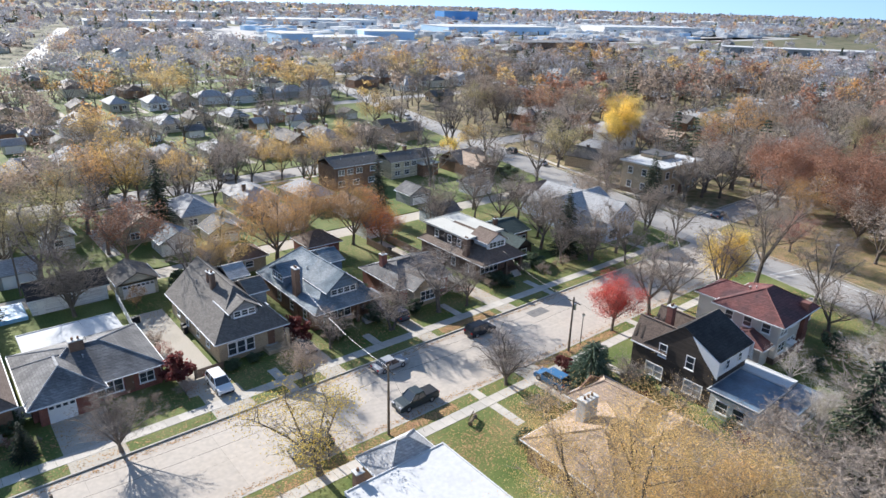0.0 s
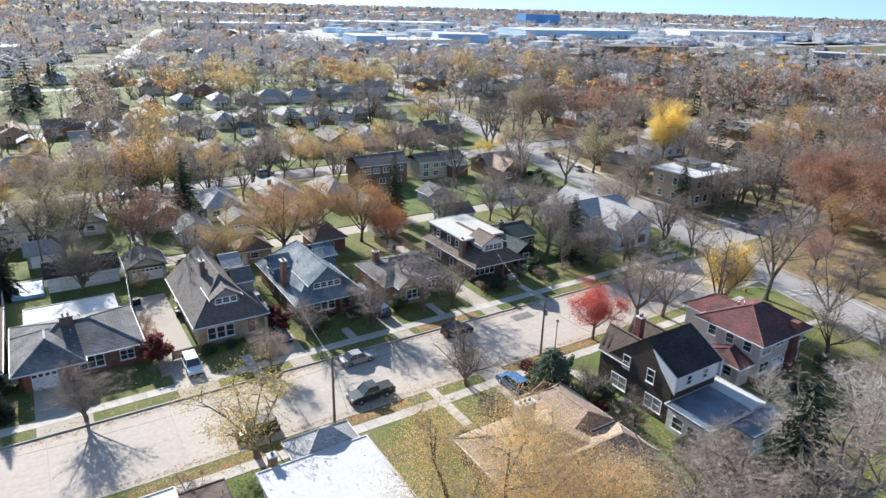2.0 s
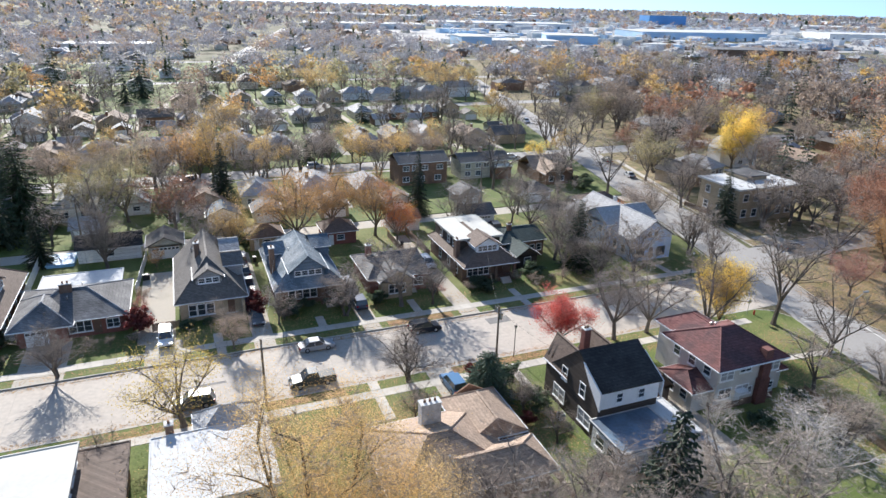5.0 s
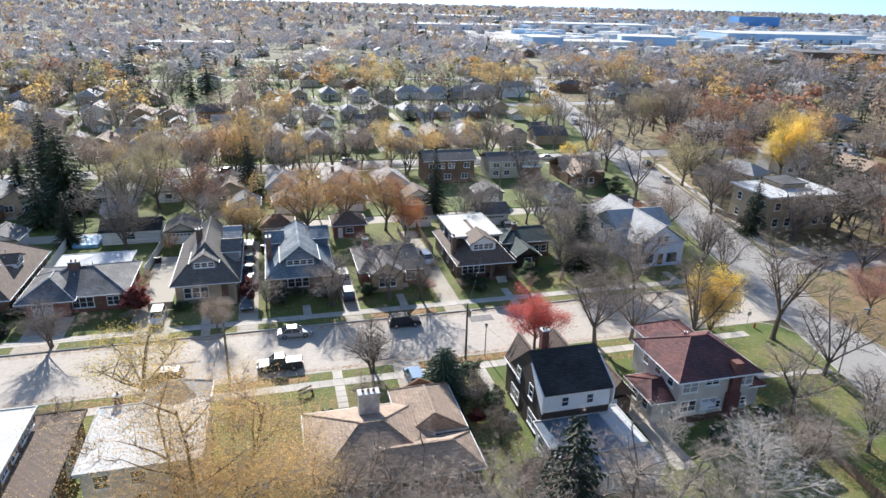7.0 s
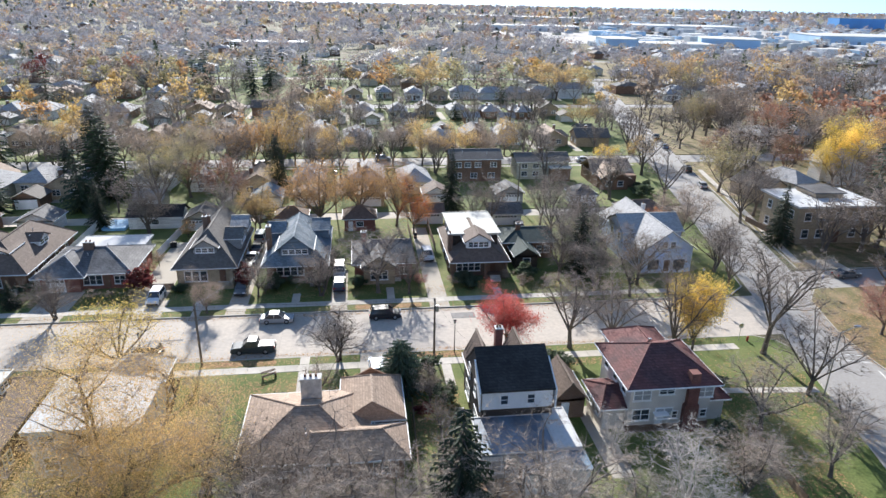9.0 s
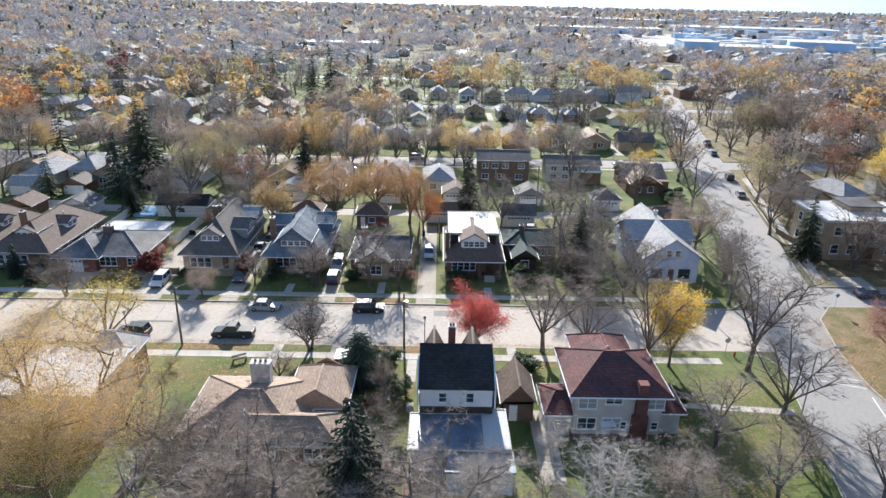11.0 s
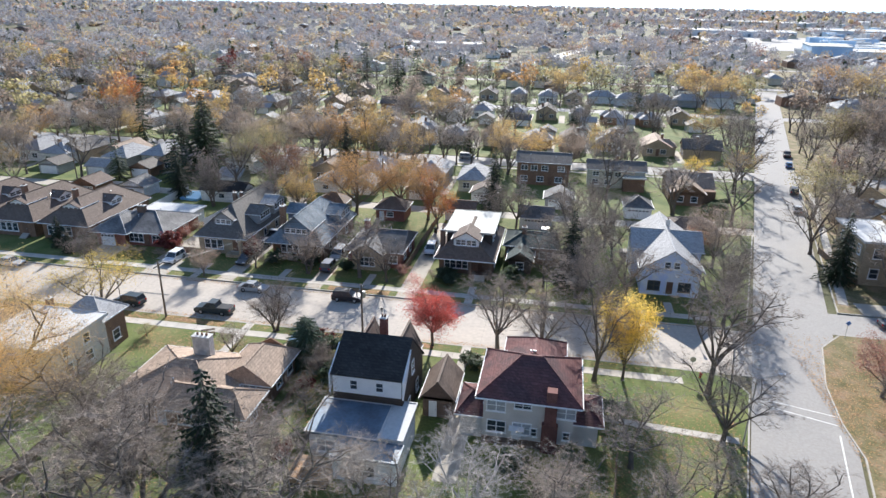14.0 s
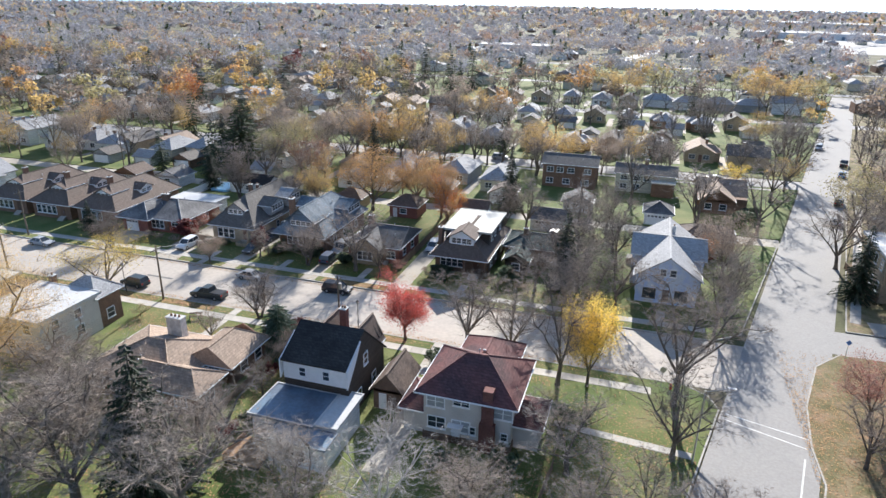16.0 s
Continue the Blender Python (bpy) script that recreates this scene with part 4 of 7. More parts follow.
h.windows("-x", (30.5, 33.0, 35.6), 80.9, 4.1, 1.0, 1.2)
h.windows("-x", (31, 33.2), 78.4, 1.2, 1.0, 1.1)
h.windows("+x", (31.5, 35.5), 90.0, 4.1, 1.0, 1.2)
h.door("-y", 84.4, 28.8, 0.2, 0.9, 2.0, TRIM)
h.mesh("stone_base", boxes((80.8, 90.1, 28.72, 37.28, -0.1, 0.9)), DARK_BRICK, "dark brick plinth")
h.mesh("chimney", boxes((86.9, 88.5, 28.2, 28.8, -0.1, 3.4), (87.1, 88.3, 28.25, 28.8, 3.4, 5.7), (87.2, 88.2, 28.3, 29.3, 5.7, 7.2)), MAROON_BRICK, "red-brick outside chimney")
h.mesh("door_awning", boxes((83.6, 85.2, 27.9, 28.75, 2.4, 2.52), bevel=0.03), TRIM)


# ---- garages and sheds ----
def garage(x0, x1, y0, y1, wall, roofm, label, axis="y", eave=2.5, ridge=4.1, hip=0.0, front="-y", dw=4.6, fine=True):
    h = House("garage", (x0 + x1) / 2, (y0 + y1) / 2, label, "garage", "garages", fine=fine)
    h.walls(x0, x1, y0, y1, eave, wall, gable=None if hip else axis, zr=ridge)
    h.roof(x0, x1, y0, y1, eave, ridge, roofm, axis, (hip, hip), 0.4, fascia=TRIM if fine else None)
    if front == "-y":
        h.door("-y", (x0 + x1) / 2, y0, 0.02, min(dw, x1 - x0 - 1), 2.1, TRIM, "garage_door")
    elif front:
        h.windows("-y", ((x0 + x1) / 2,), y0, 1.0, 1.3, 0.9)
        h.door("-y", x0 + 1.2, y0, 0.02, 0.9, 2.0, TRIM)
    return h


garage(19.4, 25.0, 98.4, 104.6, CREAM_SIDING, ROOF_BROWNGREY, "cream garage with grey gabled roof and white door")
garage(8.2, 18.2, 100.2, 105.6, WHITE_SIDING, ROOF_BLACK, "long white garage with dark roof", "x", 2.5, 4.2, front="w")
garage(-11.5, -5.0, 99, 104.8, WHITE_SIDING, ROOF_GREY, "white garage with grey roof", front="w")
garage(-22.5, -16.5, 98, 104, BROWN_BRICK, ROOF_BROWN, "plain brown-brick garage with brown roof")
garage(36.5, 42.5, 97.5, 103.0, TAN_BRICK, ROOF_BROWN, "buff-brick garage with brown hip roof", "x", 2.5, 4.2, 2.9, "w")
garage(50.0, 56.0, 96.0, 102.0, RED_BRICK, ROOF_BROWN, "red-brick garage with brown hip roof", "x", 2.6, 4.4, 3.0, "w")
garage(64.0, 70.0, 99.2, 103.2, WHITE_SIDING, ROOF_BROWN, "white garage with brown roof and wide door", "x", 2.5, 4.0)
garage(79.5, 86.0, 97.4, 102.8, WHITE_SIDING, ROOF_GREY, "white garage with grey roof", "x", 2.5, 4.2)
garage(101.0, 106.4, 107.9 + 1.2, 115.0, WHITE_SIDING, ROOF_GREY, "white garage with grey hip roof", "y", 2.6, 4.4, 2.8)
garage(108.0, 117.0, 96.0, 102.5, BROWN_BRICK, ROOF_BROWN, "long brown-brick garage with low hip roof", "x", 2.7, 4.4, 3.2)
garage(52.5, 58.5, 112.0, 118.0, TAN_BRICK, ROOF_BROWNGREY, "garage with grey roof behind the alley", "y", 2.5, 4.2)
garage(67.5, 73.0, 112.5, 118.0, WHITE_SIDING, ROOF_BROWN, "garage with brown roof behind the alley", "y", 2.5, 4.2)
garage(84, 90, 112, 117.5, GREY_SIDING, ROOF_GREY, "grey garage behind the alley", "y", 2.5, 4.2)
garage(30.0, 36.0, 112.5, 118.5, WHITE_SIDING, ROOF_BLUE, "white shed with blue-grey roof", "y", 2.5, 4.2, front="w")
garage(14.0, 19.0, 126.0, 131.0, WHITE_SIDING, ROOF_PALE, "white shed with pale gabled roof", "y", 2.6, 4.6, front="w")
garage(39, 44.5, 113, 118.5, CREAM_SIDING, ROOF_GREY, "cream garage behind the alley", "y", 2.5, 4.2)
structure("pool_cover", boxes((3.2, 7.6, 99.5, 105.2, -0.1, 0.55), bevel=0.1), POOL, "bright blue tarpaulin over a small pool", "pool")

# ---- second row of houses ----
h = House("duplex_house", 82.5, 135, "brown-brick two-storey duplex with grey roof", group="second row")
h.walls(76.2, 89.0, 131.5, 139.5, 5.8, BROWN_BRICK)
h.roof(76.2, 89.0, 131.5, 139.5, 5.8, 7.6, ROOF_BROWNGREY, "x", (0, 0), 0.5, vents=4)
h.windows("-y", (78, 80.4, 83, 87), 131.5, 3.8, 1.5, 1.1)
h.windows("-y", (78, 82, 86.5), 131.5, 1.0, 1.6, 1.2)
h.door("-y", 84.4, 131.5, 0.2)
h = House("split_level_house", 100.5, 136, "cream split-level house with pale grey roof", group="second row")
h.walls(93.6, 107.2, 133.0, 140.0, 4.6, CREAM_SIDING)
h.roof(93.6, 107.2, 133.0, 140.0, 4.6, 6.3, ROOF_BROWNGREY, "x", (0, 0), 0.5, vents=2)
h.walls(102.0, 107.0, 130.4, 133.0, 3.2, BROWN_BRICK)
h.flat_roof(102.0, 107.0, 130.4, 133.0, 3.2, CREAM_MEMBRANE, 0.3)
h.windows("-y", (95.5, 98.5, 100.8), 133.0, 3.0, 1.4, 1.0)
h.windows("-y", (95.5, 98.5), 133.0, 0.9, 1.4, 1.1)
h.chimney(100.4, 136.6, 0.9, 0.7, 5.0, 7.4, BROWN_BRICK)
h = House("hip_roof_house", 117.0, 128, "brown-brick house with tan cross-gabled roof", group="second row")
h.walls(111.8, 122.0, 124.0, 136.0, 3.0, BROWN_BRICK)
h.roof(111.8, 122.0, 127.0, 136.0, 3.0, 5.6, ROOF_TAN, "x", (0.3, 0.3), 0.5, vents=3)
h.roof(112.4, 119.0, 121.6, 131.0, 3.02, 5.4, ROOF_TAN, "y", (0.3, 0), 0.5)
h.walls(112.4, 119.0, 121.6, 124.2, 3.0, BROWN_BRICK, gable="y", zr=5.2)
h.windows("-y", (114, 117), 121.6, 1.0, 1.3, 1.2)

# flat-roofed apartment house among the trees
h = House("flat_roofed_house", 144.5, 86, "grey stone flat-roofed apartment house among trees", group="wooded side")
h.walls(136.4, 153.0, 82.0, 93.5, 7.4, TAN_BRICK)
h.flat_roof(136.4, 153.0, 82.0, 93.5, 7.4, MEMBRANE, 0.6, 0.3, label="pale patchy flat roof")
h.walls(143.0, 149.0, 87.0, 93.0, 8.6, TAN_BRICK, 7.6, keep=False, name="roof_penthouse")
h.flat_roof(143.0, 149.0, 87.0, 93.0, 8.6, ROOF_GREY, 0.4, 0.2)
h.windows("-y", (138.5, 141.5, 145, 148.5, 151.3), 82.0, 4.8, 1.3, 1.5)
h.windows("-y", (138.5, 141.5, 148.5, 151.3), 82.0, 1.3, 1.3, 1.6)
h.windows("-x", (84, 87, 91), 136.4, 4.8, 1.2, 1.5)
h.windows("-x", (84, 87, 91), 136.4, 1.3, 1.2, 1.5)
h.door("-y", 145, 82.0, 0.2, 1.6, 2.3)
driveway(133.0, 139.0, 70.0, 74.0)


# ---- houses of the further blocks ----
def block_house(k, label, group="houses of the further blocks"):
    rr = random.Random(100 + k)
    wall = (BROWN_BRICK, TAN_BRICK, CREAM_SIDING, WHITE_SIDING, GREY_SIDING, TAN_BRICK, WHITE_SIDING, BROWN_BRICK)[k]
    roofm = (ROOF_PALE, ROOF_BROWNGREY, ROOF_PALE, ROOF_PALE, ROOF_PALE, ROOF_TAN, ROOF_PALE, ROOF_BROWNGREY)[k]
    w, d = rr.uniform(3.4, 4.1), rr.uniform(5.0, 6.4)
    e = (2.9, 3.1, 3.0, 4.8, 3.0, 2.9, 3.2, 3.2)[k]
    h = House("house", 0, 0, label, group=group, fine=False)
    gable = k % 2 == 1
    h.walls(-w, w, -d, d, e, wall, gable="y" if gable else None, zr=e + 2.3, keep=False)
    h.roof(-w, w, -d, d, e, e + 2.35, roofm, "y", (0, 0) if gable else (4.2, 4.2), 0.45, fascia=None)
    if k in (0, 3, 5):
        h.walls(0.0, w + 1.6, -d + 2.5, d - 4.0, e - 0.1, wall, keep=False)
        h.roof(0.0, w + 1.6, -d + 2.5, d - 4.0, e - 0.08, e + 1.6, roofm, "x", (0, 2.2), 0.4, fascia=None)
    h.windows("-y", (-w * 0.5, w * 0.45), -d, 1.0, 1.5, 1.2, sill=False)
    h.windows("+y", (-w * 0.5, w * 0.45), d, 1.0, 1.5, 1.2, sill=False)
    h.windows("+x", (-d * 0.5,), w, 1.0, 1.0, 1.1, sill=False)
    h.door("-y", 0.2, -d, 0.2)
    if k != 2:
        h.chimney(w * 0.45, d * 0.2, 0.7, 0.7, e, e + 2.7, BROWN_BRICK, 1)
    return h.root


LABELS = ("brown-brick house with pale hipped roof", "buff-brick house with gabled brown-grey roof", "cream-sided house with pale hipped roof", "white two-storey house with grey gabled roof", "grey-sided house with pale grey hip roof", "buff-brick house with tan gabled roof", "white-sided house with pale grey hip roof", "brown-brick house with grey gabled roof")
HOUSES = [block_house(k, LABELS[k]) for k in range(8)]
rng = random.Random(7)
used = set()


def in_view(x, y, margin=12):
    a = math.degrees(math.atan2(x - 99, y + 30))
    b = math.degrees(math.atan2(x + 10, y + 10))
    return a > -54 - margin * 0.3 and b < 76 + margin * 0.2


def on_road(x, y, pad):
    if abs(x - cross(y)) < HALF + pad and y < 345:
        return True
    if any(abs(y - s) < h + pad for s, h in STREETS) or abs(y - 105.7) < 2.5 + pad * 0.4:
        return True
    if ROAD_S - pad < y < ROAD_N + pad and x < cross(y):
        return True
    if 62.5 - pad < y < 69.5 + pad and x > cross(66):
        return True
    return y > 240 and abs(x - (24 + (y - 330) * 0.243)) < 7 + pad


def blocked(x, y, pad=1.0):
    return any(a - pad < x < b + pad and c - pad < y < d + pad for a, b, c, d in KEEP_OUT)


lots = []
for y in (130, 178, 230, 278):
    n = 0
    x = -260 if y < 200 else -330
    while x < 430:
        x += rng.uniform(11.2, 13.6)
        yy = y + rng.uniform(-4.0, 4.0)
        if x > cross(y) and rng.random() < 0.55:
            continue
        if y == 130 and 70 < x < 126:
            continue
        if on_road(x, yy, 7.5) or blocked(x, yy, 6) or not in_view(x, yy):
            continue
        lots.append((x, yy, math.pi if y in (130, 230) else 0.0))
        if y < 240 and rng.random() < 0.75 and x < cross(y):
            gy = yy + (-15 if y in (130, 230) else 15) + rng.uniform(-1, 1)
            if not on_road(x, gy, 3) and not blocked(x + 3, gy, 3.5):
                garage(x + 0.5, x + 6.0, gy - 2.8, gy + 2.8, rng.choice((WHITE_SIDING, CREAM_SIDING, GREY_SIDING, BROWN_BRICK)), rng.choice((ROOF_GREY, ROOF_PALE, ROOF_BROWNGREY, ROOF_PALE)), "small garage behind a house of a further block", rng.choice("xy"), 2.4, 3.9, front="-y", fine=False)
# more homes: to the west of the first street and among the woods on the east
for x in (-42, -54, -66, -78, -91, -104, -117):
    lots.append((x, 79.0, 0.0))
for x, y, a in ((160, 120, 0.3), (178, 92, 0.2), (196, 118, 0.0), (215, 88, 0.1), (236, 122, 0.3), (168, 52, 1.4), (205, 45, 1.2), (240, 60, 1.3), (149, 114, 0.25), (262, 100, 0.4)):
    lots.append((x, y, a))
for x in (-64, -46, -28, -12, -80, -98):
    lots.append((x, 100.5 + 26.5, math.pi))
for i, (x, y, a) in enumerate(lots):
    k = rng.randrange(8)
    m = pose(x, y, 0, 0, 0, math.degrees(a) + (rng.choice((0, 0, 0, 90)) if y > 150 else 0) + rng.uniform(-3, 3))
    if 110 < y < 300 and -60 < x < cross(y) - 9:
        driveway(x - 7.4, x - 5.2, y - 9.5, y + 7.5, label="pale concrete driveway beside a further house")
    if k in used:
        copy_thing(HOUSES[k], m)
    else:
        used.add(k)
        HOUSES[k].matrix_basis = m
    KEEP_OUT.append((x - 6, x + 6, y - 7, y + 7))


# ---- trees ----
def tube(V, F, p, q, r0, r1, n=4):
    d = q - p
    d = d / (np.linalg.norm(d) + 1e-9)
    a = np.cross(d, (0.31, 0.9, 0.2))
    a /= np.linalg.norm(a)
    b = np.cross(d, a)
    o = len(V)
    for c, r in ((p, r0), (q, r1)):
        for i in range(n):
            t = 2 * math.pi * i / n
            V.append(c + r * (math.cos(t) * a + math.sin(t) * b))
    for i in range(n):
        j = (i + 1) % n
        F.append((o + i, o + j, o + n + j, o + n + i))


def sliver(V, F, p, q, w, rr):
    d = q - p
    s = np.cross(d, [rr.uniform(-1, 1) for _ in range(3)])
    s *= w / (np.linalg.norm(s) + 1e-9)
    o = len(V)
    V += [p - s, p + s, q]
    F.append((o, o + 1, o + 2))


def tree_meshes(seed, height, spread, detail, leaves, leaf_size, twig_w, trunk=0.22, droop=0.0, stems=1, upright=0.5, lite=False):
    """Trunk and limbs, and the crown of twigs and leaves, of a broad-leaved tree, as lists of corners and faces."""
    rr = random.Random(seed)
    V, F, TV, TF, LV, LF = [], [], [], [], [], []
    r0 = height * 0.02
    n1, n2, n3 = detail
    tips = []

    def grow(p, d, length, r, level):
        segs = (4, 3, 2, 2)[level]
        pts = [p]
        for i in range(segs):
            w = np.array([rr.gauss(0, 1) for _ in range(3)]) * (0.1 + 0.07 * level)
            d = d + w + np.array((0, 0, 0.10 * upright - droop * (level > 1)))
            d /= np.linalg.norm(d)
            q = pts[-1] + d * length / segs
            f0, f1 = 1 - 0.75 * i / segs, 1 - 0.75 * (i + 1) / segs
            if level < (1 if lite else 2):
                tube(V, F, pts[-1], q, r * f0, r * f1, 3 if lite else (6, 5, 3, 3)[level] if n3 > 4 else (5, 4, 3, 3)[level])
            elif level < 3 and (lite or n3 > 4):
                sliver(TV, TF, pts[-1], q, r * f0, rr)
            else:
                sliver(TV, TF, pts[-1], q, twig_w * 1.6, rr)
            pts.append(q)
        return pts, d

    for s in range(stems):
        lean = np.array((rr.uniform(-0.08, 0.08) + (0.25 * math.cos(s * 2.4) if stems > 1 else 0), rr.uniform(-0.08, 0.08) + (0.25 * math.sin(s * 2.4) if stems > 1 else 0), 1.0))
        lean /= np.linalg.norm(lean)
        th = height * trunk
        base = np.array((0.25 * math.cos(s * 2.4), 0.25 * math.sin(s * 2.4), -0.15)) if stems > 1 else np.array((0.0, 0.0, -0.15))
        tube(V, F, base, base + np.array((0, 0, 0.5)), r0 * 1.5, r0 * 1.05, 7)
        tube(V, F, base + np.array((0, 0, 0.5)), base + lean * th, r0 * 1.05, r0 * 0.85, 7)
        top = base + lean * th
        for i in range(n1):
            a = 2 * math.pi * (i + rr.uniform(-0.3, 0.3)) / n1
            tilt = rr.uniform(0.5, 1.3) * spread if i else 0.15
            d = np.array((math.cos(a) * tilt, math.sin(a) * tilt, 1.0))
            d /= np.linalg.norm(d)
            length = height * (1 - trunk) * rr.uniform(0.72, 0.95) * (0.95 if i else 1.05) / (1 + 0.18 * tilt)
            pts, dd = grow(top - lean * rr.uniform(0, th * 0.25), d, length, r0 * 0.55, 0)
            for j in range(n2):
                k = rr.uniform(0.8, 4.0) if j else 3.9
                f = min(int(k), 3)
                p = pts[f] + (pts[min(f + 1, 4)] - pts[f]) * (k - f)
                a2 = rr.uniform(0, 2 * math.pi)
                d2 = dd * rr.uniform(0.3, 0.9) + np.array((math.cos(a2), math.sin(a2), rr.uniform(-0.1, 0.7))) * (0.55 + 0.5 * spread)
                d2 /= np.linalg.norm(d2)
                l2 = length * rr.uniform(0.3, 0.5) * (1.15 - 0.15 * k)
                pts2, dd2 = grow(p, d2, l2, r0 * 0.22, 1)
                for m in range(n3):
                    q = pts2[rr.randrange(1, 4)]
                    a3 = rr.uniform(0, 2 * math.pi)
                    d3 = dd2 * 0.5 + np.array((math.cos(a3), math.sin(a3), rr.uniform(-0.3, 0.7))) * 0.8
                    d3 /= np.linalg.norm(d3)
                    pts3, dd3 = grow(q, d3, l2 * rr.uniform(0.45, 0.8), r0 * 0.09, 2 if n3 > 4 else 3)
                    tips.append((pts3[-1], dd3, l2))
                    tips.append((pts3[1], dd3, l2))
    # fine twigs and leaves round every twig's end, all at once
    rs = np.random.RandomState(seed)
    P, D, L = (np.array([t[i] for t in tips]) for i in range(3))

    def unit(n):
        v = rs.normal(size=(n, 3))
        return v / (np.linalg.norm(v, axis=1, keepdims=True) + 1e-9)

    n = len(P) * max(1, leaves[0])
    i = np.repeat(np.arange(len(P)), max(1, leaves[0]))
    a3 = rs.uniform(0, 2 * math.pi, n)
    d4 = D[i] * 0.5 + np.stack((np.cos(a3), np.sin(a3), rs.uniform(-0.4, 0.8, n)), 1) * 0.8
    tip = P[i] + d4 * (rs.uniform(0.3, 0.65, n) * np.maximum(L[i] * 0.55, 0.8))[:, None] - np.array((0, 0, droop * 2.0))
    side = np.cross(d4, unit(n))
    side *= twig_w / (np.linalg.norm(side, axis=1, keepdims=True) + 1e-9)
    o = len(TV)
    TV = np.vstack((np.array(TV), np.stack((P[i] - side, P[i] + side, tip), 1).reshape(-1, 3)))
    TF += [(o + 3 * k, o + 3 * k + 1, o + 3 * k + 2) for k in range(n)]
    n = len(P) * leaves[1]
    if n:
        i = np.repeat(np.arange(len(P)), leaves[1])
        c = P[i] + rs.normal(size=(n, 3)) * np.maximum(0.45, L[i] * 0.27)[:, None]
        c[:, 2] -= droop * rs.uniform(0, 5, n)
        u = unit(n)
        w = np.cross(u, unit(n))
        w /= np.linalg.norm(w, axis=1, keepdims=True) + 1e-9
        k = (leaf_size * rs.uniform(0.6, 1.3, n))[:, None]
        LV = np.stack((c - u * k, c - w * k * 0.6, c + u * k, c + w * k * 0.6), 1).reshape(-1, 3)
        LF = [(4 * j, 4 * j + 1, 4 * j + 2, 4 * j + 3) for j in range(n)]
    k = height / TV[:, 2].max()
    s = np.array((k * 1.18, k * 1.18, k))
    return tuple((np.array(a).reshape(-1, 3) * s, b) for a, b in ((V, F), (TV, TF), (LV, LF)))


def conifer_meshes(seed, height, radius, rows, per, size, loose=0.0):
    rr = random.Random(seed)
    V, F, LV, LF = [], [], [], []
    tube(V, F, np.array((0, 0, -0.15)), np.array((0, 0, height * 0.55)), height * 0.016, height * 0.009, 7)
    tube(V, F, np.array((0, 0, height * 0.55)), np.array((0, 0, height * 0.97)), height * 0.009, 0.02, 5)
    for i in range(rows):
        t = (i + 0.3) / rows
        z = height * (0.06 + 0.92 * t)
        R = radius * (1 - t) ** (0.85 - loose) * rr.uniform(0.85, 1.1) + 0.15
        k = max(4, int(per * (1 - 0.75 * t)))
        for j in range(k):
            a = 2 * math.pi * (j + rr.uniform(-0.4, 0.4)) / k
            L = R * rr.uniform(0.7, 1.12)
            d = np.array((math.cos(a), math.sin(a), -0.28 + 0.25 * t + rr.uniform(-0.1, 0.1)))
            p0 = np.array((0, 0, z))
            if per > 9:
                sliver(V, F, p0, p0 + d * L, 0.05, rr)
            steps = max(2, int(L / (size * 0.9)))
            for s in range(1, steps + 1):
                c = p0 + d * L * s / steps
                for e in (-1, 1):
                    side = np.array((-math.sin(a), math.cos(a), 0)) * e
                    o = len(LV)
                    w = size * rr.uniform(0.7, 1.25) * (1.15 - 0.5 * s / steps)
                    LV += [c - d * size * 0.7, c + d * size * 0.5 + np.array((0, 0, -0.1 * size)), c + side * w + d * size * 0.45 + np.array((0, 0, -size * rr.uniform(0.25, 0.8)))]
                    LF.append((o, o + 1, o + 2))
    return (V, F), (LV, LF)


TREE_CACHE = {}


